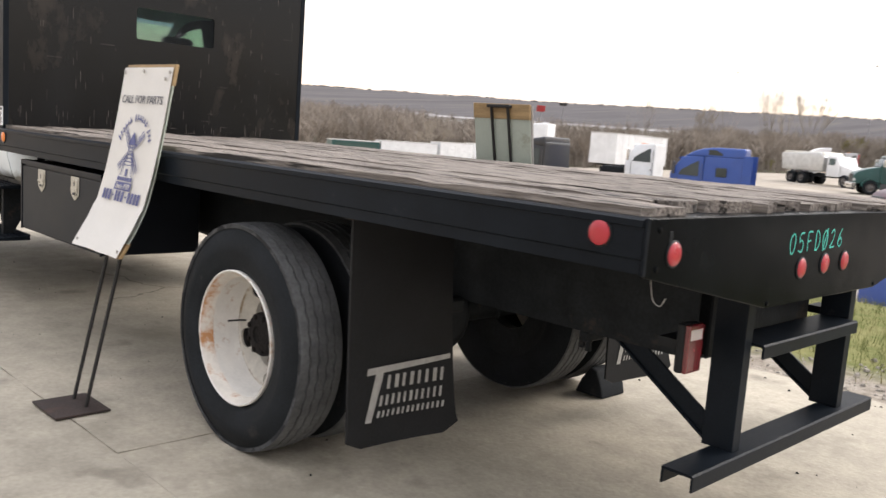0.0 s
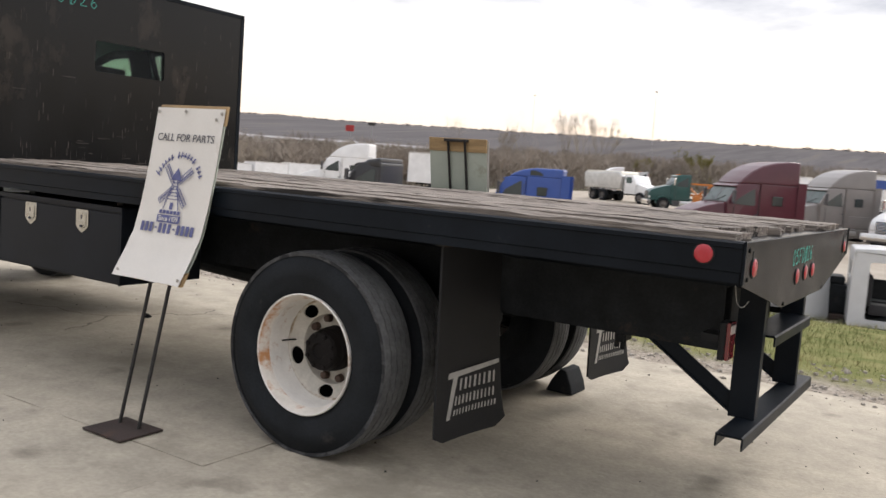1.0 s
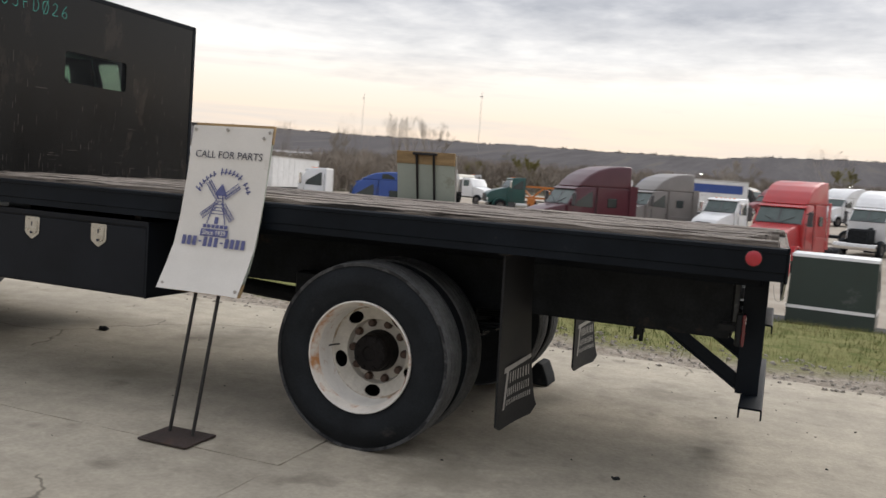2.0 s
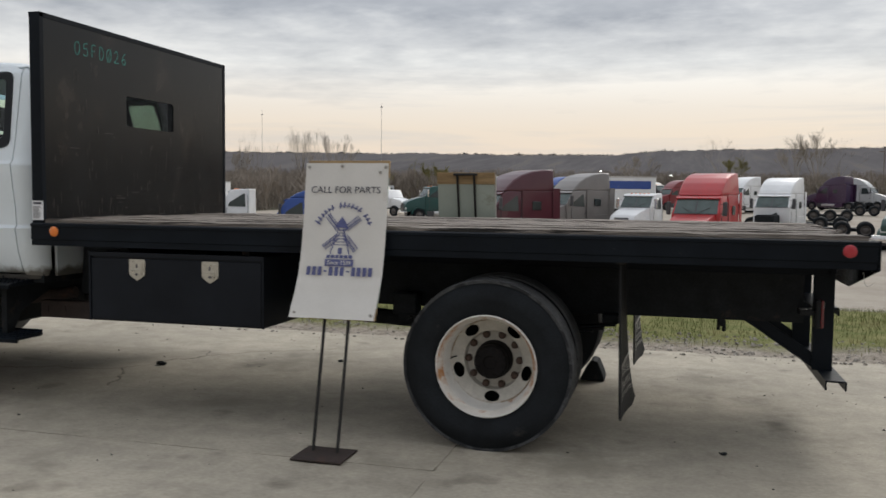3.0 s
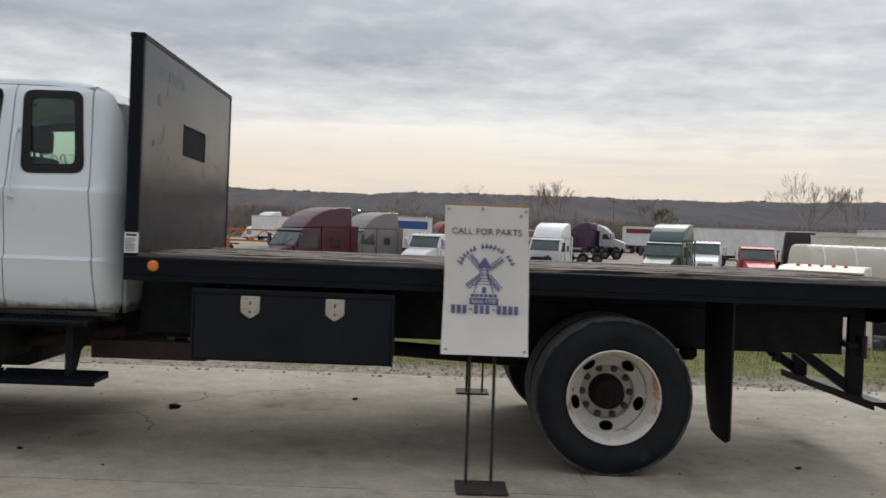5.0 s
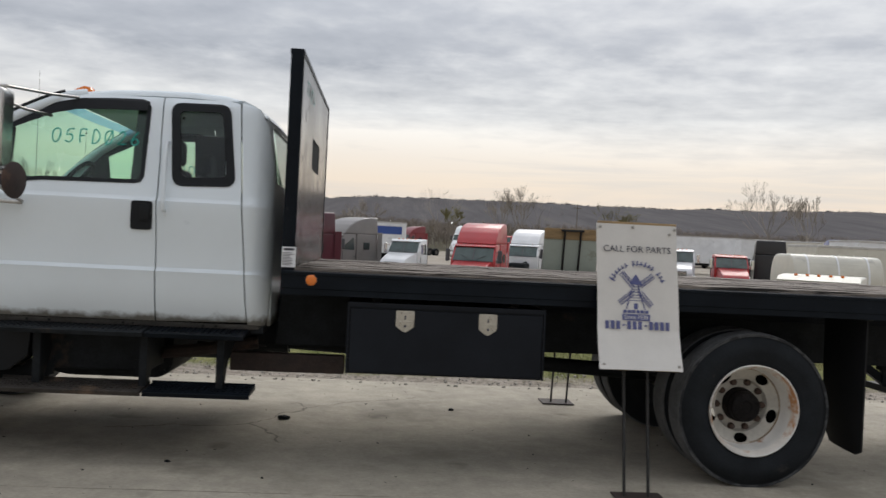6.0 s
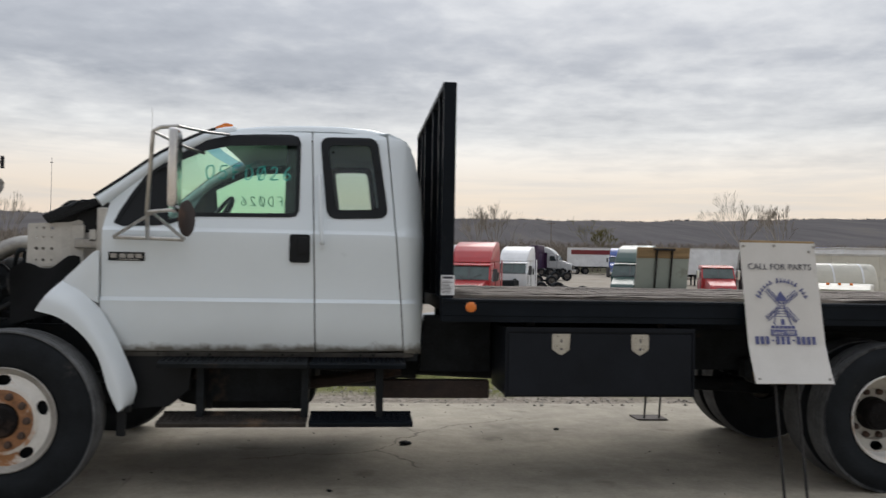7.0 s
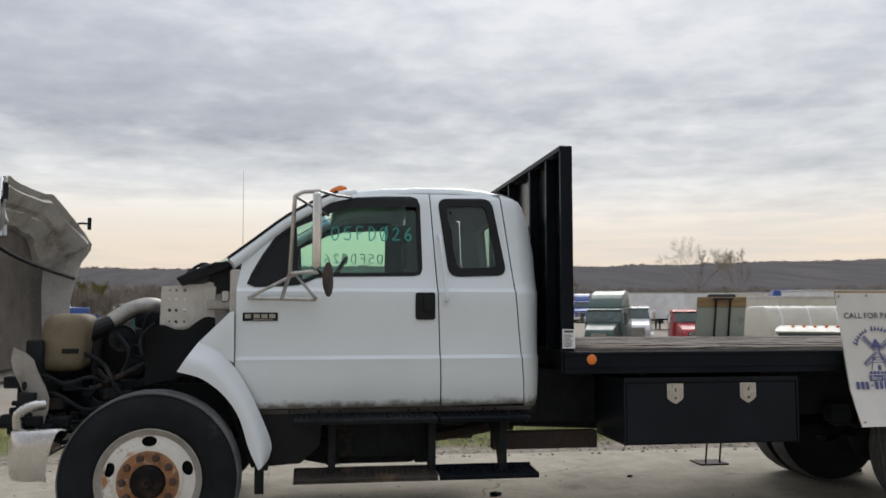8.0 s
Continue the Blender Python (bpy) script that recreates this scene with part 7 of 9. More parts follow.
    # windmill
    bm = bm_new()
    cx = -0.01
    for k in range(9):
        z0 = 1.085 + k * 0.0165
        w0 = 0.058 - 0.0048 * k
        flat(bm, [(cx - w0, z0), (cx - w0 + 0.007, z0), (cx - w0 + 0.003, z0 + 0.0165), (cx - w0 - 0.004, z0 + 0.0165)])
        flat(bm, [(cx + w0 - 0.007, z0), (cx + w0, z0), (cx + w0 + 0.004 - 0.009, z0 + 0.0165), (cx + w0 - 0.003 - 0.009, z0 + 0.0165)])
        if k not in (0, 1, 2):
            flat(bm, [(cx - w0, z0), (cx + w0, z0), (cx + w0, z0 + 0.004), (cx - w0, z0 + 0.004)])
    flat(bm, [(cx - 0.04, 1.232), (cx + 0.04, 1.232), (cx + 0.02, 1.268), (cx, 1.295), (cx - 0.02, 1.268)])
    flat(bm, [(cx - 0.012, 1.085), (cx + 0.012, 1.085), (cx + 0.012, 1.12), (cx - 0.012, 1.12)])
    for k in range(6):
        u = cx - 0.078 + k * 0.0265
        flat(bm, [(u, 1.062), (u + 0.021, 1.062), (u + 0.021, 1.08), (u, 1.08)])
    flat(bm, [(cx - 0.085, 1.018), (cx + 0.085, 1.018), (cx + 0.085, 1.056), (cx - 0.085, 1.056)])
    part("print_mill", wrap(bm), BLUEINK, ban, "blue windmill picture")
    bm = bm_new()
    c = Vector((cx + 0.003, 1.205))
    for a in (38, 132, 218, 312):
        d = Vector((math.cos(radians(a)), math.sin(radians(a))))
        n = Vector((-d.y, d.x))
        for off, w in ((0, 0.003), (0.018, 0.002), (-0.012, 0.002)):
            p, q = c + d * (0.012 if off == 0 else 0.03) + n * off, c + d * 0.135 + n * off
            flat(bm, [p - n * w, q - n * w, q + n * w, p + n * w])
        for k in range(10):
            p = c + d * (0.035 + k * 0.0105)
            flat(bm, [p - n * 0.012 - d * 0.0014, p + n * 0.018 - d * 0.0014, p + n * 0.018 + d * 0.0014, p - n * 0.012 + d * 0.0014])
    part("print_cross", wrap(bm), BLUEINK, ban, "blue windmill sails").location.y = -0.0008
    part("print_year", wrap(letters("Since 1939", 0.036, Matrix.Translation((cx, -0.0, 1.026)) @ Matrix.Diagonal((0.92, 1, 1, 1)) @ lay)), VINYL, ban, "white letters on the blue plinth").location.y = -0.0015
    for u, v in ((-0.232, 1.575), (0.232, 1.575), (-0.03, 1.58), (0.20, 1.545), (-0.225, 0.765), (0.225, 0.765)):
        part("grommet", lathe(bm_new(), [(0.0, 0.0), (0.009, 0.0), (0.009, -0.003), (0.0, -0.004)], on(u, v, 0.008), "y", 12), ALU, ban)
    return st


sign = banner_stand()
far_sign = copy_thing(sign, pose(-3.975, 4.86, 0, 0, 0, 180))
sign.matrix_basis = pose(-4.095, 1.826, 0)
tagged(far_sign, "back of a banner stand with greenish panel and wood batten", "sign stand")

# wheel chock behind the far dual wheels
chock = thing("wheel_chock", "black rubber wheel chock on the concrete behind the tyres", "wheel chock", at=(-2.88, 4.32, 0))
cb = bm_new()
prism(cb, [(-2.975, 0.0), (-2.785, 0.0), (-2.80, 0.06), (-2.84, 0.15), (-2.885, 0.16), (-2.94, 0.08)], "y", 4.21, 4.43, 0.012, 2)
part("block", cb, RUBBER, chock)


# ---------------------------------------------------------------- the lower lot: tractors, trailers, loose cabs
TGLASS = mat("dark_truck_glass", (0.075, 0.105, 0.10), 0.06, var=0.2, scale=2, bump=0.0)
TGREY = mat("grey_plastic_trim", (0.06, 0.06, 0.065), 0.5, var=0.2, scale=5, bump=0.05)
SILVER = mat("polished_tank", (0.55, 0.55, 0.54), 0.35, 0.8, var=0.15, scale=3, bump=0.03)
LOTRIM = mat("dull_dark_rim", (0.11, 0.10, 0.095), 0.7, var=0.3, scale=6, bump=0.05, stain=(0.20, 0.17, 0.14), stain_at=0.6)
LAMPG = mat("headlamp_glass", (0.6, 0.6, 0.58), 0.15, var=0.05, bump=0.0, coat=0.5)


def paint(name, col, dirt=0.14):
    return mat(name + "_truck_paint", col, 0.35, var=0.10, scale=1.2, fine=60, bump=0.0, stain=tuple(c * 0.6 + 0.06 for c in col), stain_at=0.62, stain_scale=1.1, coat=0.2)


P_MAROON, P_GREY, P_WHITE, P_RED = paint("maroon", (0.075, 0.018, 0.028)), paint("grey", (0.20, 0.185, 0.175)), paint("white", (0.76, 0.77, 0.78)), paint("red", (0.40, 0.018, 0.022))
P_GREEN, P_TEAL, P_BLUE, P_PURPLE = paint("green", (0.024, 0.066, 0.055)), paint("teal", (0.012, 0.065, 0.06)), paint("blue", (0.028, 0.075, 0.30)), paint("purple", (0.04, 0.015, 0.05))
P_BLACK, P_CREAM, P_LBLUE, P_ORANGE = paint("black", (0.018, 0.019, 0.022)), paint("cream", (0.60, 0.58, 0.50)), paint("light_blue", (0.07, 0.27, 0.60)), paint("orange", (0.50, 0.17, 0.03))
TDARK = mat("dark_side_glass", (0.03, 0.04, 0.04), 0.08, var=0.2, scale=2, bump=0.0)
P_DIRTY = paint("dirty_white", (0.50, 0.515, 0.52))
P_DKGREEN, P_SILVER, P_DKRED = paint("dark_green", (0.012, 0.03, 0.026)), paint("silver", (0.42, 0.43, 0.44)), paint("dark_red", (0.20, 0.02, 0.025))


def taper(bm, fn):
    for v in bm.verts:
        v.co = Vector(fn(v.co))
    return bm


WHEELS = {}


def lot_wheel(root, x, y, s, dual=False, r=0.51):
    """Tyre and rim; alike ones share their meshes."""
    key = (s, dual)
    if key not in WHEELS:
        w = 0.56 if dual else 0.28
        t = lathe(bm_new(), [(0.29, 0.03), (0.33, 0.0), (0.44, 0.0), (0.50, 0.04), (0.51, 0.08), (0.51, w - 0.08), (0.49, w - 0.02), (0.3, w)], (0, 0, 0), "x", 24, s)
        d = lathe(bm_new(), [(0.295, 0.02), (0.285, 0.015), (0.27, 0.06 if not dual else 0.12), (0.16, 0.05 if not dual else 0.13), (0.15, 0.0 if not dual else 0.06), (0.06, -0.02 if not dual else 0.03), (0.0, -0.02 if not dual else 0.03)], (0, 0, 0), "x", 24, s)
        a, b = bpy.data.meshes.new("tyre"), bpy.data.meshes.new("rim")
        for me, bm, mt in ((a, t, RUBBER), (b, d, LOTRIM)):
            bm.to_mesh(me), bm.free()
            me.materials.append(mt)
            me.shade_smooth()
        WHEELS[key] = (a, b)
    ob = new("wheel", WHEELS[key][0])
    ob.parent, ob.location = root, (x, y, r)
    rim = new("rim", WHEELS[key][1])
    rim.parent = ob
    return ob


def tractor(label, col, at, heading, roof="high", hood=True, hood_mat=None, scale=1.0, axles=2, group="parked tractors", back_mat=None):
    """A road tractor, nose to local -y. roof: high, mid, aero or none (a day cab)."""
    tr = thing("tractor_truck", label, "truck", group=group, world=False)
    end = 3.15 if roof in ("none", "aero") else 5.0
    hm = hood_mat or col
    if hood:
        bm = prism(bm_new(), rounded([(0.02, 0.72), (-0.02, 1.30), (0.20, 1.60), (0.9, 1.86), (1.74, 2.06), (1.85, 0.95)], 0.12, 3), "x", -1.02, 1.02, 0.07, 3)
        taper(bm, lambda c: (c.x * (0.80 + 0.20 * min(1, max(0, c.y / 1.8))) * (1 - 0.10 * max(0, c.z - 1.2)), c.y, c.z))
        h = part("hood", bm, hm, tr, smooth=0.6)
        bm = bm_new()
        box(bm, -0.46, 0.46, -0.05, 0.02, 0.85, 1.46, 0.03, 2)
        g = part("grille", bm, TGREY, h)
        bm = bm_new()
        box(bm, -0.95, 0.95, -0.02, 0.10, 0.30, 0.44, 0.02)
        part("air_dam", bm, TGREY, tr)
        for k in range(7):
            bm = bm_new()
            box(bm, -0.42, 0.42, -0.065, -0.05, 0.90 + k * 0.078, 0.93 + k * 0.078)
            part("grille_bar", bm, CHROME, g)
        for s in (1, -1):
            bm = bm_new()
            box(bm, s * 0.66 - 0.17, s * 0.66 + 0.17, 0.0, 0.14, 0.92, 1.14, 0.04, 2)
            part("headlight", bm, LAMPG, h, smooth=0.6)
            bm = bm_new()
            prism(bm, [(1.12 + 0.66 * math.cos(math.pi * k / 8), 0.55 + 0.62 * math.sin(math.pi * k / 8)) for k in range(9)] + [(1.12 + 0.56 * math.cos(math.pi * k / 8), 0.55 + 0.52 * math.sin(math.pi * k / 8)) for k in range(8, -1, -1)],
                  "x", min(s * 0.84, s * 1.15), max(s * 0.84, s * 1.15), 0.01)
            part("fender", bm, hm, tr, smooth=0.6)
    else:
        bm = bm_new()
        box(bm, -0.55, 0.55, 0.3, 1.62, 0.70, 1.62, 0.08, 2)
        rod(bm, (0.25, 0.35, 1.5), (0.3, 1.6, 1.65), 0.09, 10)
        box(bm, -0.55, 0.55, 0.15, 0.25, 0.75, 1.55, 0.02)
        rod(bm, (-0.5, 0.6, 1.2), (-0.6, 1.5, 1.35), 0.14, 10)
        part("engine", bm, CHASSIS, tr, "exposed black engine")
    bm = bm_new()
    prism(bm, rounded([(-0.16, 0.42), (-0.20, 0.58), (-0.16, 0.80), (0.10, 0.82), (0.12, 0.45)], 0.04, 2), "x", -1.18, 1.18, 0.02)
    part("bumper", bm, CHROME if roof != "aero" else TGREY, tr, smooth=0.6)
    # cab with tumblehome
    bm = prism(bm_new(), rounded([(1.68, 0.85), (1.66, 2.06), (2.10, 2.74), (2.32, 2.88), (3.18, 2.92), (3.18, 0.85)], 0.08, 3), "x", -1.10, 1.10, 0.06, 3)
    taper(bm, lambda c: (c.x * (1 - 0.07 * max(0, c.z - 1.8)), c.y, c.z))
    cab = part("cab", bm, col, tr, smooth=0.6)

    def pane(pts, name="window", mt=TGLASS):
        b = bm_new()
        b.faces.new([b.verts.new(p) for p in pts])
        b.normal_update()
        bmesh.ops.solidify(b, geom=b.faces[:], thickness=0.02)
        return part(name, b, mt, cab)

    for s in (1, -1):
        pane([(s * 0.03, 1.655, 2.09), (s * 0.98, 1.67, 2.09), (s * 0.93, 2.065, 2.70), (s * 0.03, 2.05, 2.70)][::s], "windscreen")
    bm = bm_new()
    for z0, z1, y0, y1 in ((2.05, 2.095, 1.642, 1.672), (2.70, 2.735, 2.045, 2.075)):
        prism(bm, [(y0, z0), (y1, z1), (y1 + 0.03, z1), (y0 + 0.03, z0)], "x", -1.0, 1.0)
    prism(bm, [(1.648, 2.09), (2.043, 2.70), (2.073, 2.70), (1.678, 2.09)], "x", -0.03, 0.03)
    part("screen_seal", bm, TGREY, cab)
    for s in (1, -1):
        bm = bm_new()
        rod(bm, (s * 0.12, 1.64, 2.10), (s * 0.62, 1.80, 2.34), 0.012, 5)
        part("wiper", bm, TGREY, cab)
    bm = bm_new()
    prism(bm, [(1.98, 2.76), (2.04, 2.71), (2.22, 2.80), (2.22, 2.87)], "x", -1.0, 1.0, 0.01)
    part("sun_visor", bm, col, cab)
    for k in range(5):
        bm = bm_new()
        box(bm, -0.62 + k * 0.28, -0.54 + k * 0.28, 2.28, 2.38, 2.87, 2.93, 0.015)
        part("roof_lamp", bm, AMBERLENS, cab)
    for s in (1, -1):
        x = s * 1.085
        f = lambda z: x * (1 - 0.07 * max(0, z - 1.8)) + s * 0.012
        pane([(f(1.98), 2.04, 1.98), (f(1.96), 2.98, 1.96), (f(2.66), 2.95, 2.66), (f(2.66), 2.36, 2.66)], "side_window", TDARK)
        bm = bm_new()
        box(bm, min(s * 1.18, s * 1.38), max(s * 1.18, s * 1.38), 1.78, 1.90, 2.0, 2.6, 0.03)
        rod(bm, (s * 1.05, 1.95, 2.5), (s * 1.22, 1.84, 2.5), 0.015, 6)
        rod(bm, (s * 1.05, 1.85, 2.08), (s * 1.22, 1.84, 2.08), 0.015, 6)
        part("mirror", bm, TGREY if roof != "none" else CHROME, cab)
        bm = bm_new()
        box(bm, min(s * 1.125, s * 1.095), max(s * 1.125, s * 1.095), 2.98, 3.08, 1.55, 1.60)
        part("door_handle", bm, TGREY, cab)
        bm = bm_new()
        for y0, y1, z0, z1 in ((1.98, 2.0, 1.0, 1.9), (3.10, 3.12, 1.0, 2.6), (1.98, 3.12, 0.98, 1.0)):
            box(bm, min(s * 1.106, s * 1.09), max(s * 1.106, s * 1.09), y0, y1, z0, z1)
        part("door_seam", bm, TGREY, cab)
        bm = bm_new()
        box(bm, min(s * 0.92, s * 1.10), max(s * 0.92, s * 1.10), 1.75, 2.35, 0.40, 0.84, 0.02)
        part("step", bm, TGREY, tr)
        bm = bm_new()
        rod(bm, (s * 0.85, 2.4, 0.62), (s * 0.85, 4.0, 0.62), 0.30, 18)
        part("fuel_tank", bm, SILVER, tr, smooth=0.6)
    if end > 4:
        bm = prism(bm_new(), rounded([(3.19, 0.85), (3.19, 2.92), (5.0, 2.92), (5.0, 0.85)], 0.05, 2), "x", -1.11, 1.11, 0.05, 2)
        taper(bm, lambda c: (c.x * (1 - 0.05 * max(0, c.z - 1.8)), c.y, c.z))
        sl = part("sleeper", bm, col, tr, smooth=0.6)
        for s in (1, -1):
            x = s * 1.105
            bm = bm_new()
            box(bm, min(x, x + s * 0.02), max(x, x + s * 0.02), 4.93, 5.35, 0.95, 3.05, 0.006)
            part("side_extender", bm, back_mat or col, sl)
            bm = bm_new()
            box(bm, min(x - s * 0.02, x + s * 0.012), max(x - s * 0.02, x + s * 0.012), 3.75, 4.25, 2.0, 2.42, 0.02)
            part("sleeper_window", bm, TDARK, sl)
            bm = bm_new()
            box(bm, min(x - s * 0.02, x + s * 0.006), max(x - s * 0.02, x + s * 0.006), 3.4, 4.75, 1.0, 1.5, 0.01)
            part("locker_door", bm, col, sl)
            bm = bm_new()
            box(bm, min(s * 0.86, s * 1.12), max(s * 0.86, s * 1.12), 2.40, 4.95, 0.36, 0.83, 0.03)
            part("chassis_skirt", bm, col, tr)
    if roof == "high":
        pts = [(2.20, 2.88), (2.42, 3.14), (2.78, 3.45), (3.25, 3.70), (3.85, 3.87), (4.5, 3.95), (5.02, 3.95), (5.02, 2.90), (3.2, 2.88)]
    elif roof == "mid":
        pts = [(2.26, 2.88), (2.60, 3.10), (3.0, 3.26), (3.6, 3.36), (5.0, 3.38), (5.0, 2.90), (3.2, 2.88)]
    elif roof == "aero":
        pts = [(1.7, 2.30), (2.1, 2.75), (2.6, 3.0), (3.15, 3.10), (3.15, 2.7), (2.4, 2.7)]
    else:
        pts = None
    if pts:
        bm = prism(bm_new(), pts, "x", -1.09, 1.09, 0.10, 3)
        taper(bm, lambda c: (c.x * (1 - 0.08 * max(0, c.z - 2.8)) * (0.90 + 0.10 * min(1, max(0, (c.y - 2.2) / 1.2))), c.y, c.z))
        fr = part("roof_fairing", bm, col, tr, smooth=0.7)
        if roof == "mid":
            for s in (1, -1):
                for y0 in (3.35, 4.25):
                    bm = bm_new()
                    xx = s * 1.0
                    box(bm, min(xx, xx + s * 0.05), max(xx, xx + s * 0.05), y0, y0 + 0.65, 2.96, 3.24, 0.01)
                    part("roof_window", bm, TDARK, fr)
    fl = end + (2.8 if axles == 2 else 1.4)
    for s in (1, -1):
        bm = bm_new()
        box(bm, s * 0.43 - 0.04, s * 0.43 + 0.04, 0.2, fl, 0.66, 0.92, 0.01)
        part("frame_rail", bm, CHASSIS, tr)
        lot_wheel(tr, s * 1.15, 1.12, -s)
        for k in range(axles):
            lot_wheel(tr, s * 1.22, end + 0.75 + 1.32 * k, -s, True)
    bm = bm_new()
    box(bm, -0.45, 0.45, end + 0.9, end + 1.9, 0.98, 1.08, 0.03)
    part("fifth_wheel", bm, CHASSIS, tr)
    tr.matrix_basis = pose(at[0], at[1], lot_height(*at), 0, 0, heading) @ Matrix.Scale(scale, 4)
    return tr


def van_trailer(label, col, at, heading, length=12.0, height=2.75, floor=1.15, stripe=None, group="box trailers", wheels=True):
    tl = thing("box_trailer", label, "trailer", group=group, world=False)
    bm = bm_new()
    box(bm, -1.29, 1.29, 0, length, floor, floor + height, 0.03)
    bd = part("box_body", bm, col, tl)
    for s in (1, -1):
        for k in range(int(length / 1.2) + 1):
            bm = bm_new()
            y = min(length - 0.05, k * 1.2 + 0.02)
            box(bm, min(s * 1.29, s * 1.305), max(s * 1.29, s * 1.305), y, y + 0.05, floor + 0.05, floor + height - 0.05)
            part("wall_post", bm, col, bd)
    bm = bm_new()
    box(bm, -1.31, 1.31, -0.01, length + 0.01, floor + height - 0.10, floor + height + 0.01, 0.01)
    part("top_rail", bm, SILVER, bd)
    if stripe:
        for s in (1, -1):
            bm = bm_new()
            box(bm, min(s * 1.306, s * 1.312), max(s * 1.306, s * 1.312), 0.5, length - 0.4, floor + height - 1.0, floor + height - 0.35)
            part("stripe", bm, stripe, bd)
    bm = bm_new()
    box(bm, -1.0, 1.0, length * 0.1, length - 0.2, floor - 0.16, floor - 0.002)
    part("underframe", bm, CHASSIS, tl)
    if wheels:
        for s in (1, -1):
            for k in range(2):
                lot_wheel(tl, s * 1.25, length - 1.2 - 1.3 * k, -s, True)
            bm = bm_new()
            box(bm, s * 0.9 - 0.06, s * 0.9 + 0.06, 2.2, 2.35, 0.02, floor - 0.15)
            box(bm, s * 0.9 - 0.15, s * 0.9 + 0.15, 2.12, 2.42, 0.0, 0.03)
            part("landing_leg", bm, CHASSIS, tl)
    tl.matrix_basis = pose(at[0], at[1], lot_height(*at), 0, 0, heading)
    return tl


def cab_on_ground(label, col, roofcol, at, heading, stripe=None, door=True):
    """A loose cab shell set down at the edge of the lot; front to local -y."""
    cs = thing("loose_cab", label, "truck cab", group="loose cabs", world=False)
    out = [(0.0, 0.05), (0.05, 0.85), (0.50, 1.62), (0.62, 1.72), (1.62, 1.74), (1.66, 0.05)]
    door_hole = rounded([(0.42, 0.22), (1.32, 0.22), (1.32, 1.52), (0.72, 1.52), (0.42, 0.95)], 0.06, 2)
    win = rounded([(0.75, 0.98), (1.45, 0.98), (1.43, 1.52), (0.82, 1.52)], 0.06, 2)
    for s in (1, -1):
        part("side_wall", sheet(out, [door_hole if (s < 0 and not door) else win], 0.05, lambda x, z, d, s=s: (s * (1.02 - 0.05 * max(0, z - 0.9) - d), x, z)), col, cs)
        if stripe:
            bm = bm_new()
            box(bm, min(s * 1.02, s * 1.03), max(s * 1.02, s * 1.03), 0.05, 1.64, 0.42, 0.50)
            part("stripe", bm, stripe, cs)
    bm = bm_new()
    prism(bm, rounded([(0.48, 1.66), (0.58, 1.76), (1.0, 1.83), (1.66, 1.80), (1.68, 1.70)], 0.05, 2), "x", -0.99, 0.99, 0.04, 2)
    part("roof", bm, roofcol, cs, smooth=0.6)
    part("rear_wall", sheet([(-1.0, 0.05), (1.0, 0.05), (0.97, 1.72), (-0.97, 1.72)], [rounded([(-0.45, 1.1), (0.45, 1.1), (0.45, 1.5), (-0.45, 1.5)], 0.06, 2)] if not stripe else [], 0.04, lambda x, z, d: (x, 1.67 - d, z)), col, cs)
    if stripe:
        bm = bm_new()
        box(bm, -1.0, 1.0, 1.672, 1.68, 0.42, 0.50)
        part("rear_stripe", bm, stripe, cs)
    bm = bm_new()
    box(bm, -0.98, 0.98, 0.0, 1.66, 0.0, 0.14, 0.02)
    part("floor_pan", bm, CHASSIS, cs)
    bm = bm_new()
    box(bm, -0.97, 0.97, 0.04, 0.35, 0.2, 0.85, 0.05)
    part("dashboard", bm, SEAT, cs)
    # dark sheets added so that the open cab looks unlit inside
    bm = bm_new()
    box(bm, 0.90, 0.93, 0.10, 1.60, 0.14, 1.0)
    box(bm, -0.90, 0.90, 1.58, 1.61, 0.14, 1.05)
    box(bm, -0.90, 0.90, 0.62, 1.60, 1.60, 1.64)
    part("dark_fill", bm, SEAT, cs, "dark sheets standing in for the unlit inside")
    for x in (-0.5, 0.45):
        bm = bm_new()
        box(bm, x - 0.25, x + 0.25, 0.75, 1.25, 0.3, 0.55, 0.06, 2)
        box(bm, x - 0.25, x + 0.25, 1.2, 1.36, 0.5, 1.2, 0.05, 2)
        part("seat", bm, SEAT, cs, smooth=0.8)
    bm = bm_new()
    b = bm
    b.faces.new([b.verts.new(p) for p in ((-0.92, 0.06, 0.92), (0.92, 0.06, 0.92), (0.86, 0.47, 1.60), (-0.86, 0.47, 1.60))])
    part("windscreen", bm, GLASS, cs, shadow=False)
    cs.matrix_basis = pose(at[0], at[1], lot_height(*at) + 0.05, 0, 0, heading)
    bl = thing("timber_skid", "grey timber skid under a loose cab", "timber", group="skids", world=False)
    bm = bm_new()
    box(bm, -1.5, 1.5, 0.1, 1.8, -0.06, 0.05, 0.01)
    part("board", bm, CHASSIS, bl)
    bl.matrix_basis = pose(at[0], at[1], lot_height(*at), 0, 0, heading)
    return cs


tractor("maroon sleeper tractor with a tall aerodynamic roof", P_MAROON, (-12.5, 36.9), -46, scale=1.02)
tractor("grey sleeper tractor parked with rust streaks", P_GREY, (-10.2, 46.3), -42)
tractor("red sleeper tractor with a tall roof fairing", P_RED, (-1.95, 35.7), -18, scale=0.99)
tractor("white sleeper tractor with its hood missing", P_WHITE, (2.55, 49.6), -22, hood=False, scale=0.95)
tractor("green sleeper tractor with tall roof fairing", P_GREEN, (8.3, 44.0), -29)
tractor("blue mid-roof sleeper tractor with missing hood", P_BLUE, (-21.5, 33.5), -70, roof="mid", hood=False, scale=0.9)
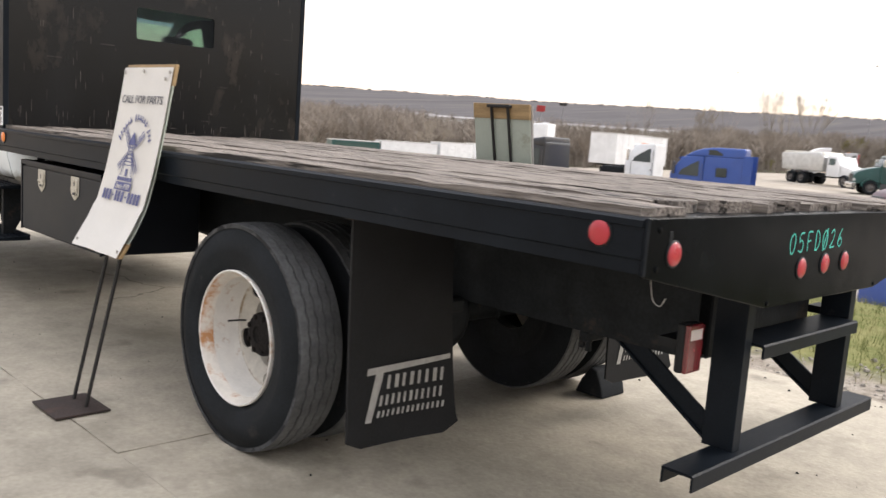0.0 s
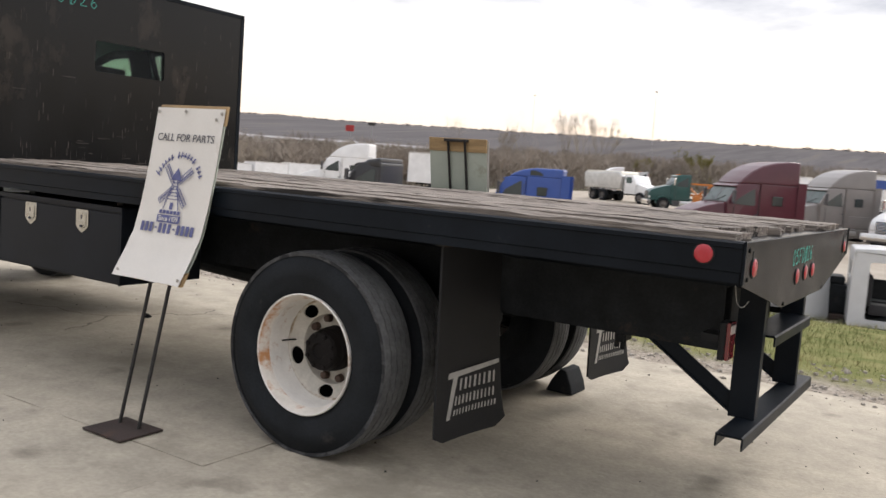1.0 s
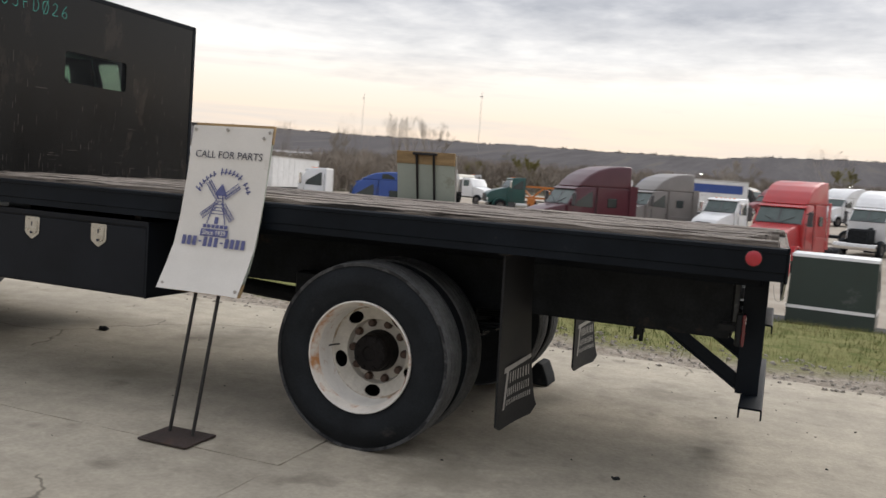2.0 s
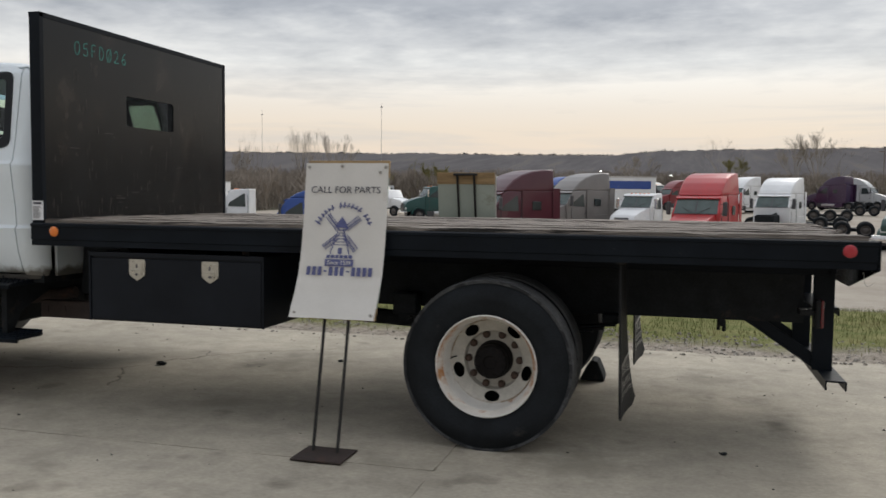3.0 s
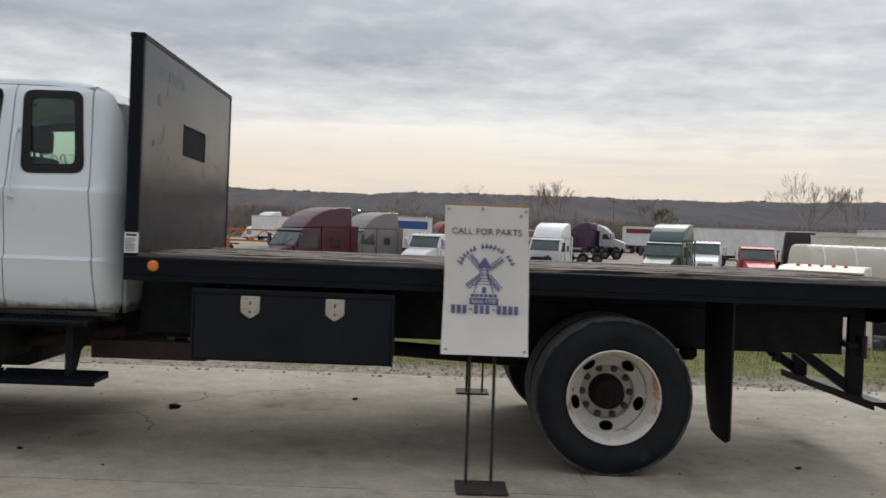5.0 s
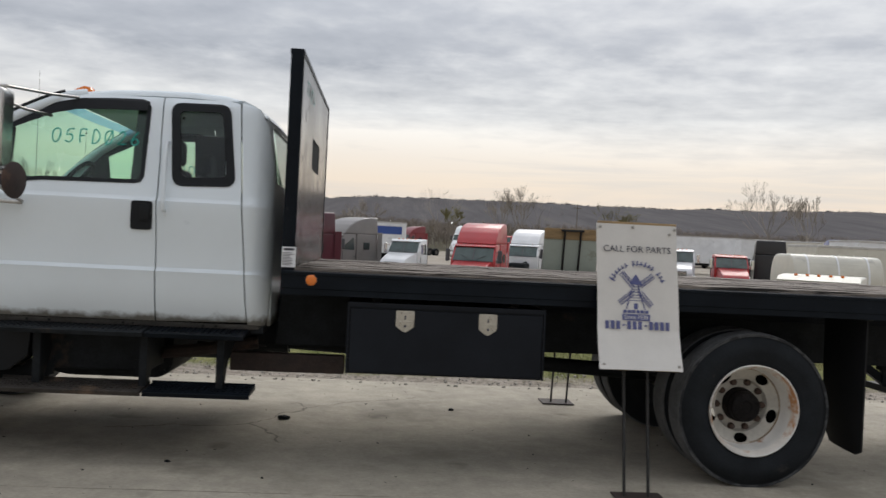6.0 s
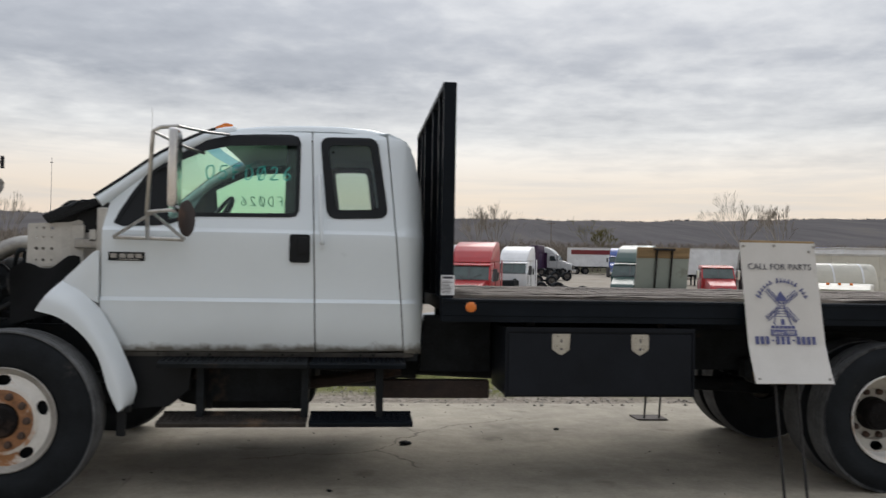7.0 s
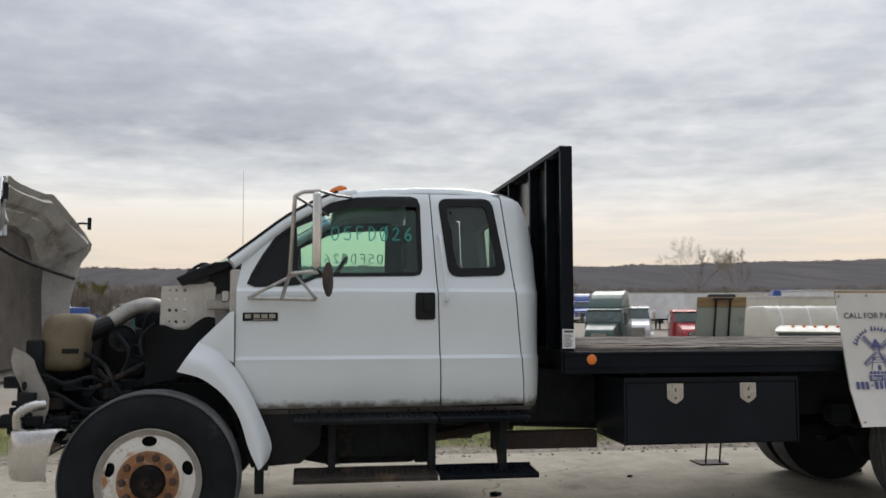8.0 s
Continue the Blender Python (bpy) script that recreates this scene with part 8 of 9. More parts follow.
tractor("white sleeper tractor beside white trailers", P_WHITE, (-46.5, 49.5), -66, scale=1.12)
tractor("white day cab tractor with black windows", P_WHITE, (-5.2, 46.5), -25, roof="none", scale=0.95)
tractor("white day cab without hood and door", P_WHITE, (-27.6, 39.0), -72, roof="none", hood=False)
tractor("black aerodynamic day cab with rounded roof", P_BLACK, (-24.0, 26.1), -80, roof="aero")
tractor("white day cab with square grille", P_WHITE, (13.6, 51.5), -16, roof="none")
tractor("red day cab facing the yard", P_RED, (15.2, 46.2), -12, roof="none", scale=0.95)
tractor("cream day cab with red roof lamps", P_CREAM, (3.95, 15.9), -36, roof="none", scale=0.97)
tractor("dark teal day cab with chrome bumper", P_TEAL, (-24.2, 65.5), -58, roof="none", axles=1)
tractor("purple sleeper tractor at the back of the lot", P_PURPLE, (13.2, 109.0), -130)
tractor("silver sleeper tractor at the back of the lot", P_SILVER, (22.5, 110.5), 62)
tractor("dark red sleeper tractor in a far row", P_DKRED, (-4.7, 100.0), -50, scale=0.9)
tractor("black sleeper seen from its bare back", P_BLACK, (21.6, 56.6), 160, back_mat=P_BLACK, scale=0.92)
tractor("dark blue sleeper with open rear frame", P_BLUE, (28.5, 61.0), 165)
tractor("white tractor in a far row", P_WHITE, (2.5, 92.0), -40)
tractor("white tractor in a far row", P_WHITE, (-12.0, 96.0), -35, roof="none")
tractor("silver tractor in a far row", P_SILVER, (-40.0, 100.0), -60, roof="none")

# a long far row of parked tractors in mixed colours
far_kinds = [tractor("white tractor in a far row", P_WHITE, (-52.0, 118.0), -55), tractor("red tractor in a far row", P_RED, (-46.0, 117.0), -50, roof="none"),
             tractor("dark blue tractor in a far row", P_BLUE, (-20.0, 112.0), -40), tractor("black tractor in a far row", P_BLACK, (34.0, 104.0), -25, roof="mid")]
rng_far = random.Random(31)
for k, x in enumerate((-27, -14, -8.5, -2.5, 3.5, 8.5, 27, 31, 36, 41, 47, 52, 57, 63)):
    y = 113 - 0.16 * (x + 30) + rng_far.uniform(-5, 5)
    src = far_kinds[k % 4]
    copy_thing(src, pose(x, y, lot_height(x, y), 0, 0, rng_far.choice((-30, -20, -45, 150, 60))))

van_trailer("white box trailer with blue stripe sign", P_WHITE, (-9.4, 68.7), -75, 5.4, 2.6, stripe=P_BLUE)
for label, col, az0, az1, d0, d1, stripe in (("white box trailer in a long row", P_WHITE, -46.2, -44.1, 119, 122, None), ("white box trailer with faint lettering in a row", P_WHITE, -50.0, -46.3, 116, 119, None),
                                             ("green curtain trailer with pale end", P_TEAL, -53.2, -50.1, 114, 116, P_GREEN), ("white box trailer in a long row", P_WHITE, -43.9, -41.5, 124, 127, None)):
    p0, p1 = Vector((d0 * math.sin(radians(az0)), d0 * math.cos(radians(az0)))), Vector((d1 * math.sin(radians(az1)), d1 * math.cos(radians(az1))))
    dv = p1 - p0
    van_trailer(label, col, tuple(p0), math.degrees(math.atan2(-dv.x, dv.y)), dv.length, 2.5, 1.0, stripe=stripe)
van_trailer("white box trailer behind the tractors", P_WHITE, (-45.2, 64.0), 8, 11.0)
van_trailer("white box trailer behind the green tractor", P_WHITE, (31.0, 84.0), 80, 7.5)
van_trailer("white box trailer standing alone with clean sides", P_WHITE, (42.0, 77.0), 80, 13.0)
van_trailer("white box trailer with dirty sides", P_CREAM, (34.0, 70.0), 10, 8.0)
van_trailer("white box trailer beyond the silver tractor", P_WHITE, (36.0, 118.0), 80, 12.0, stripe=P_DKRED)
van_trailer("short cream box body behind the tank", P_CREAM, (13.6, 35.3), -88, 4.6, 2.5, 1.05)
van_trailer("white box trailer with clean sides at the lot's edge", P_WHITE, (18.9, 41.3), -85, 11.0)
van_trailer("white sheeted trailer in a far row", P_WHITE, (-22.0, 88.0), -40, 7.0, 2.2)


def dump_truck():
    dt = thing("dump_truck", "white tandem dump truck with polished tub", "truck", world=False)
    bm = prism(bm_new(), rounded([(0.0, 0.75), (0.05, 1.3), (0.3, 1.5), (1.6, 1.75), (1.7, 0.8)], 0.1, 3), "x", -0.9, 0.9, 0.06, 2)
    part("hood", bm, P_WHITE, dt, smooth=0.6)
    bm = prism(bm_new(), rounded([(1.6, 0.8), (1.6, 1.75), (2.0, 2.45), (3.0, 2.5), (3.0, 0.8)], 0.08, 3), "x", -1.0, 1.0, 0.05, 2)
    cb = part("cab", bm, P_WHITE, dt, smooth=0.6)
    for s in (1, -1):
        bm = bm_new()
        box(bm, min(s * 1.0, s * 1.012), max(s * 1.0, s * 1.012), 2.1, 2.8, 1.75, 2.3, 0.003)
        part("side_window", bm, TGLASS, cb)
        lot_wheel(dt, s * 1.1, 1.0, -s)
        for y in (5.6, 6.9):
            lot_wheel(dt, s * 1.2, y, -s, True)
        bm = bm_new()
        box(bm, s * 0.43 - 0.04, s * 0.43 + 0.04, 0.4, 7.6, 0.68, 0.95)
        part("frame_rail", bm, CHASSIS, dt)
    bm = prism(bm_new(), [(3.3, 1.15), (3.2, 2.35), (3.6, 2.75), (8.2, 2.55), (8.0, 1.15)], "x", -1.2, 1.2, 0.12, 3)
    tub = part("tub", bm, SILVER, dt, "polished round-sided tub", smooth=0.6)
    bm = bm_new()
    prism(bm, [(3.3, 2.5), (3.5, 2.8), (7.9, 2.75), (8.2, 2.5)], "x", -1.1, 1.1, 0.1, 2)
    part("tarp", bm, P_CREAM, tub, "pale tarp cover")
    dt.matrix_basis = pose(-26.0, 73.0, lot_height(-26, 73), 0, 0, 66)


def crane_frame():
    cf = thing("orange_boom", "orange steel lattice boom lying on a carrier", "crane", world=False)
    for y in (0.0, 0.9):
        for z in (1.3, 2.2):
            bm = bm_new()
            box(bm, 0, 8, y - 0.07, y + 0.07, z - 0.07, z + 0.07)
            part("chord", bm, P_ORANGE, cf)
    for k in range(8):
        for y in (0.0, 0.9):
            bm = bm_new()
            rod(bm, (k, y, 1.3 if k % 2 else 2.2), (k + 1, y, 2.2 if k % 2 else 1.3), 0.05, 6)
            part("lacing", bm, P_ORANGE, cf)
    for x in (1.0, 6.5):
        bm = bm_new()
        box(bm, x - 0.3, x + 0.3, -0.3, 1.2, 0.0, 1.25, 0.03)
        part("carrier", bm, P_ORANGE, cf)
    cf.matrix_basis = pose(-21.5, 66.5, lot_height(-21, 67), 0, 0, 10)


def tank_body():
    tk = thing("tank_body", "cream rounded steel tank on black stands with hatches", "tank", world=False)
    oval = rounded([(-1.1, 1.55), (1.1, 1.55), (1.2, 2.45), (0.9, 3.18), (-0.9, 3.18), (-1.2, 2.45)], 0.35, 4)
    body = part("tank", prism(bm_new(), oval, "x", 0, 3.3, 0.12, 3), P_CREAM, tk, smooth=0.7)
    for x in (0.9, 2.4):
        bm = bm_new()
        rod(bm, (x, 0, 3.14), (x, 0, 3.24), 0.28, 16)
        part("hatch", bm, P_CREAM, body)
    for x in (0.5, 1.6, 2.7):
        bm = prism(bm_new(), [(y * 1.012, 2.36 + (z - 2.36) * 1.012) for y, z in oval], "x", x, x + 0.07)
        part("band", bm, P_WHITE, body)
    for x in (0.6, 2.7):
        bm = bm_new()
        box(bm, x - 0.2, x + 0.2, -0.9, 0.9, 0.0, 1.56, 0.03)
        part("stand", bm, CHASSIS, tk)
    tk.matrix_basis = pose(9.3, 28.2, lot_height(9.3, 28.2), 0, 0, -4)


dump_truck(), crane_frame(), tank_body()
cab_on_ground("white truck cab shell with its door removed", P_DIRTY, P_DIRTY, (-1.75, 21.7), 100, door=False)
cab_on_ground("dark green truck cab with white roof and stripe", P_DKGREEN, P_WHITE, (0.22, 23.0), 172, stripe=P_WHITE)
hb = thing("loose_hood", "light blue truck hood lying on the lot", "truck hood", world=False)
part("shell", prism(bm_new(), rounded([(-1.2, 0.0), (-1.1, 1.2), (0.4, 1.55), (1.3, 1.3), (1.4, 0.0)], 0.3, 4), "x", -1.0, 1.0, 0.12, 3), P_LBLUE, hb, smooth=0.8)
hb.matrix_basis = pose(-24.0, 32.8, lot_height(-24, 32.8), 0, 0, 60)

wh = thing("loose_hood", "white truck hood with round badge standing on the lot", "truck hood", world=False)
shell_w = part("shell", prism(bm_new(), rounded([(-0.85, 0.0), (-0.62, 0.75), (0.0, 1.62), (0.75, 1.72), (0.85, 0.0)], 0.12, 3), "y", -0.55, 0.55, 0.10, 3), P_DIRTY, wh, smooth=0.8)
bm = bm_new()
lathe(bm, [(0.0, 0.012), (0.10, 0.012), (0.13, 0.0)], (0.1, -0.55, 0.95), "y", 20, -1)
for v in bm.verts:
    v.co.x = 0.1 + (v.co.x - 0.1) * 1.7
part("badge", bm, SILVER, shell_w, "plain oval badge")
wh.matrix_basis = pose(-4.75, 21.5, lot_height(-4.75, 21.5), 0, 0, -28)

bp = thing("fender_stack", "blue truck fender propped on the lot", "truck fender", world=False)
part("panel", prism(bm_new(), rounded([(-0.6, 0.0), (-0.6, 0.9), (0.5, 1.0), (0.6, 0.0)], 0.08, 3), "y", -0.12, 0.12, 0.03, 2), P_BLUE, bp, smooth=0.6)
bm = bm_new()
box(bm, 0.62, 0.74, -0.1, 0.1, 0.0, 1.0, 0.01)
part("prop", bm, CHASSIS, bp)
bp.matrix_basis = pose(-6.4, 20.0, lot_height(-6.4, 20.0), 0, 0, -20)

# stripped frame parts between the loose cab and hood
jk = thing("stripped_engine", "black stripped engine and tube rack on a skid", "engine", world=False)
bm = bm_new()
box(bm, -0.35, 0.35, -0.5, 0.5, 0.15, 0.85, 0.06, 2)
box(bm, -0.25, 0.25, -0.4, 0.4, 0.85, 1.05, 0.05, 2)
rod(bm, (-0.4, -0.2, 0.5), (-0.4, 0.2, 0.5), 0.16, 14)
part("block", bm, CHASSIS, jk, smooth=0.6)
for x in (-0.42, 0.42):
    bm = bm_new()
    tube(bm, [(x, -0.55, 0.1), (x, -0.55, 1.35), (x, 0.1, 1.5), (x, 0.55, 1.1), (x, 0.55, 0.1)], 0.035, 8)
    part("tube_rack", bm, CHASSIS, jk, smooth=1.0)
bm = bm_new()
box(bm, -0.6, 0.6, -0.65, 0.65, 0.0, 0.15, 0.02)
part("skid", bm, RUSTY, jk)
jk.matrix_basis = pose(-3.85, 22.2, lot_height(-3.85, 22.2), 0, 0, 12)

# axle sets and loose wheels standing on the gravel
for x, y, n in ((5.5, 60.0, 3), (8.8, 62.0, 2), (12.0, 78.0, 3), (17.0, 92.0, 2), (9.0, 55.0, 2), (-16.0, 58.0, 2)):
    ax = thing("axle_set", "dark truck axle with wheels lying on the lot", "axle", group="axle sets", world=False)
    bm = bm_new()
    box(bm, -0.9, 0.9, -0.2, 1.3 * n, 0.42, 0.62, 0.03)
    part("beam", bm, CHASSIS, ax)
    for k in range(n):
        for s in (1, -1):
            lot_wheel(ax, s * 1.2, 1.3 * k, -s, True)
    ax.matrix_basis = pose(x, y, lot_height(x, y), 0, 0, 80)


# ---------------------------------------------------------------- beyond the lot
BARK = mat("bare_grey_bark", (0.24, 0.205, 0.175), 0.95, spec=0.0, var=0.25, scale=0.5, fine=8, bump=0.0)
TWIG = mat("brown_twigs", (0.29, 0.252, 0.215), 0.95, spec=0.0, var=0.25, scale=0.1, fine=4, bump=0.0)
BUDS = mat("spring_buds", (0.22, 0.20, 0.08), 0.95, spec=0.0, var=0.3, scale=0.1, fine=4, bump=0.0)
HILLW = mat("winter_woods", (0.132, 0.125, 0.127), 0.95, spec=0.0, var=0.15, scale=0.03, fine=0.16, bump=0.0, stain=(0.150, 0.138, 0.128), stain_at=0.56, stain_scale=0.03, stretch=(1, 0.10, 0.3))
# paler than TWIG: the haze of distance is put into the twig colour
HAZETWIG = mat("haze_pale_twigs", (0.40, 0.355, 0.30), 0.95, spec=0.0, var=0.25, scale=0.1, fine=4, bump=0.0)
ROOFW = mat("pale_metal_cladding", (0.62, 0.61, 0.58), 0.5, var=0.08, scale=0.1, fine=2, bump=0.0)


def sliver(bm, p, q, w0, w1, rng):
    """A tapered twig, three-sided, or two crossed blades where it is thin."""
    d = (q - p).normalized()
    a = d.orthogonal().normalized()
    b = d.cross(a)
    n = 3 if w0 > 0.05 else 2
    ang = [6.283 * t / n + 0.6 for t in range(n)]
    A = [bm.verts.new(p + (a * math.cos(t) + b * math.sin(t)) * w0) for t in ang]
    B = [bm.verts.new(q + (a * math.cos(t) + b * math.sin(t)) * w1) for t in ang]
    for k in range(n if n > 2 else 1):
        bm.faces.new((A[k], A[(k + 1) % 3], B[(k + 1) % 3], B[k]))


def grow(bm, p, d, length, w, depth, rng, spread, least=0.03):
    q = p + d * length
    sliver(bm, p, q, w, w * 0.62, rng)
    if depth == 0:
        return
    for k in range(rng.choice((2, 3, 3))):
        t = rng.uniform(0.55, 1.0)
        a = Vector((rng.gauss(0, 1), rng.gauss(0, 1), rng.gauss(0, 0.5))).normalized()
        nd = (d + a * spread * rng.uniform(0.5, 1.1) + Vector((0, 0, 0.25))).normalized()
        grow(bm, p + d * length * t, nd, length * rng.uniform(0.58, 0.78), max(least, w * 0.6), depth - 1, rng, spread, least)


def bare_tree(at, h, seed, spread=0.6, mt=TWIG, label="bare branching tree on the skyline", least=0.026, limbs=5):
    rng = random.Random(seed)
    tr = thing("bare_tree", label, "tree", group="bare trees", world=False)
    bm = bm_new()
    sliver(bm, Vector((0, 0, -2)), Vector((0, 0, h * 0.32)), h * 0.012, h * 0.008, rng)
    part("trunk", bm, BARK, tr)
    bm = bm_new()
    for k in range(limbs):
        d = Vector((rng.gauss(0, spread), rng.gauss(0, spread), 1)).normalized()
        grow(bm, Vector((0, 0, h * rng.uniform(0.18, 0.32))), d, h * rng.uniform(0.24, 0.32), h * 0.0038, 5, rng, spread, least)
    part("crown", bm, mt, tr)
    tr.matrix_basis = pose(at[0], at[1], ground_at(*at), 0, 0, rng.uniform(0, 360))
    return tr


def ground_at(x, y):
    return lot_height(x, y) + rises(x, y)


def at_az(az, d):
    return (d * math.sin(radians(az)) - 4, d * math.cos(radians(az)) - 2)


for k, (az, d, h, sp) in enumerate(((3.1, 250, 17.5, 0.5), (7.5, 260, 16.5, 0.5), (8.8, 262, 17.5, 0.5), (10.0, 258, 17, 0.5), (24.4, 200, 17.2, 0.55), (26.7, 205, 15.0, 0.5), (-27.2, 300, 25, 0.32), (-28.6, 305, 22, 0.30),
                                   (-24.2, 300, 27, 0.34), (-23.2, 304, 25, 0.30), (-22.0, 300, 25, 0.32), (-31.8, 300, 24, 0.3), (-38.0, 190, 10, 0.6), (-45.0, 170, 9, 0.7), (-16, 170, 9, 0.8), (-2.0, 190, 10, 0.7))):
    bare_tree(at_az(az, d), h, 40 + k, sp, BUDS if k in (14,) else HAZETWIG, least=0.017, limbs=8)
for az, d, h in ((14.8, 170, 10), (15.6, 172, 9), (-15.0, 150, 7), (-18.5, 150, 6), (4.0, 230, 11)):
    bare_tree(at_az(az, d), h, int(100 + az), 0.55, BUDS, "tree with pale green spring buds")


def woods():
    """Winter woods beyond the lot, past counting."""
    rng = random.Random(77)
    protos = []
    for k in range(6):
        bm = bm_new()
        sliver(bm, Vector((0, 0, -0.1)), Vector((0, 0, 0.34)), 0.016, 0.012, rng)
        for j in range(6):
            d = Vector((rng.gauss(0, 0.45), rng.gauss(0, 0.45), 1)).normalized()
            grow(bm, Vector((0, 0, rng.uniform(0.08, 0.34))), d, rng.uniform(0.22, 0.32), 0.009, 2, rng, 0.6, 0.0045)
        bm.verts.index_update()
        protos.append((np.array([v.co for v in bm.verts]), np.array([[v.index for v in f.verts] for f in bm.faces])))
        bm.free()
    for name, label, mt, n, span, near, far, hs in (("winter_woods", "belt of bare brown winter trees", TWIG, 8500, (-62, 45), 140, 520, (11, 18)), ("budding_scrub", "low scrub with first green leaves", BUDS, 240, (-24, 30), 150, 260, (2.5, 5.0))):
        V, F, base = [], [], 0
        for k in range(n):
            az = rng.uniform(*span)
            dens = 0.85 + 0.15 * max(0.0, min(1.0, (4 - az) / 26))
            if rng.random() > dens:
                continue
            d = near + (far - near) * rng.random() ** 1.5
            x, y = at_az(az, d)
            if y < 118:
                continue
            pv, pf = protos[rng.randrange(6)]
            tall = max(0.0, min(1.0, (4 - az) / 26))
            h = rng.uniform(*hs)
            if hs[1] > 8:
                h = max(3.0, min(19.0, 1.4 + d * math.tan(radians(rng.uniform(0.8, 1.45 if -46 < az < -29 and rng.random() < 0.72 else 2.1 + 0.3 * tall))) - ground_at(x, y)))
            a = rng.uniform(0, 6.28)
            c, s = math.cos(a), math.sin(a)
            w = pv @ np.array([[c, s, 0], [-s, c, 0], [0, 0, 1]]) * h * np.array([rng.uniform(0.9, 1.5), rng.uniform(0.9, 1.5), 1])
            V.append(w + (x, y, ground_at(x, y)))
            F.append(pf + base)
            base += len(pv)
        V, F = np.concatenate(V), np.concatenate(F)
        me = bpy.data.meshes.new(name)
        me.from_pydata(V.tolist(), [], F.tolist())
        me.materials.append(mt)
        tagged(new(name, me), label, "woods", kind="stuff")
    # the canopy of the woods on the far hills, up to their rough skyline
    bm = bm_new()
    azs = [-66 + 0.085 * k for k in range(1342)]
    ds = [560, 700, 850, 1000, 1150, 1300, 1450, 1600, 1750, 1900, 2020, 2120, 2190, 2230, 2300]
    rows = []
    for d in ds:
        row = []
        for az in azs:
            jd = d + 8 * noise.noise((az * 3, d * 0.01, 5))
            x, y = jd * math.sin(radians(az)), jd * math.cos(radians(az))
            ridge = 1.0 if d > 2100 else 0.1
            crown = 6 + 1.0 * noise.noise((az * 0.8, d * 0.013, 0)) + ridge * (2.0 * noise.noise((az * 4.5, d * 0.05, 2)) + 1.2 * noise.noise((az * 13, d * 0.1, 4)))
            if d == 560:
                crown = -1.0
            row.append(bm.verts.new((x, y, ground_at(x, y) + crown * (0.55 + 0.45 * d / 2200))))
        rows.append(row)
    for r0, r1 in zip(rows, rows[1:]):
        for k in range(len(azs) - 1):
            bm.faces.new((r0[k], r0[k + 1], r1[k + 1], r1[k]))
    ob = part("hill_woods", bm, HILLW, smooth=3.2)
    tagged(ob, "grey-brown wooded hills in the distance", "woods", kind="stuff")
    # bare crowns that make the ridge line rough
    nr = np.random.RandomState(5)
    V, blades = [], 9
    for k in range(5200):
        az, d = nr.uniform(-65, 46), nr.uniform(2120, 2230)
        x, y = d * math.sin(radians(az)), d * math.cos(radians(az))
        h = nr.uniform(5, 11) * (1.0 + 0.5 * max(0.0, noise.noise((az * 1.7, 3.0, 1.0))))
        z = ground_at(x, y) + 2.0
        tip = np.column_stack((nr.normal(0, 0.34, blades), nr.normal(0, 0.34, blades), nr.uniform(0.5, 1.0, blades))) * h
        turn = nr.uniform(0, 6.28, blades)
        side = np.column_stack((np.cos(turn), np.sin(turn), nr.uniform(-0.2, 0.2, blades))) * (h * nr.uniform(0.06, 0.13, (blades, 1)))
        mid = tip * (0.62, 0.62, 0.55)
        V.append((np.stack((tip * 0.1, mid - side, tip, mid + side), 1).reshape(-1, 3)) + (x, y, z))
    V = np.concatenate(V)
    me = bpy.data.meshes.new("hill_trees")
    me.from_pydata(V.tolist(), [], np.arange(len(V)).reshape(-1, 4).tolist())
    me.materials.append(HILLW)
    tagged(new("hill_trees", me), "bare tree crowns along the far ridge", "woods", kind="stuff")


woods()


def warehouse(label, az, d, length, height, heading, mt=ROOFW, n=9):
    wh = thing("warehouse", label, "building", group="far warehouses", world=False)
    bm = bm_new()
    box(bm, -length / 2, length / 2, 0, 30, -8, height, 0.05)
    wall = part("wall", bm, mt, wh)
    bm = prism(bm_new(), [(-0.6, height), (15, height + 1.6), (30.6, height), (30.6, height + 0.3), (15, height + 1.9), (-0.6, height + 0.3)], "x", -length / 2 - 0.5, length / 2 + 0.5)
    part("roof", bm, P_GREY, wh)
    for k in range(n):
        bm = bm_new()
        x = -length / 2 + (k + 0.5) * length / n
        box(bm, x - length / n * 0.32, x + length / n * 0.32, -0.15, -0.02, height * 0.45, height * 0.62)
        part("window", bm, TGLASS, wall)
    x, y = at_az(az, d)
    wh.matrix_basis = pose(x, y, ground_at(x, y), 0, 0, heading)


warehouse("long pale warehouse beyond the winter trees", -34.5, 560, 150, 14.0, 30)
warehouse("pale flat warehouse behind bare trees", -41.5, 600, 110, 14.5, 38)
warehouse("small pale shed among the trees", -47.5, 640, 30, 16, 44, n=3)
warehouse("low pale building on the far slope", -2.0, 640, 60, 6, 0, n=5)
warehouse("low pale building on the far slope", 13.0, 760, 70, 6, -8, n=5)
warehouse("low pale building on the far slope", 24.0, 700, 45, 5, -12, n=4)

STEEL = mat("galvanised_mast", (0.30, 0.30, 0.31), 0.5, 0.5, var=0.1, bump=0.0)
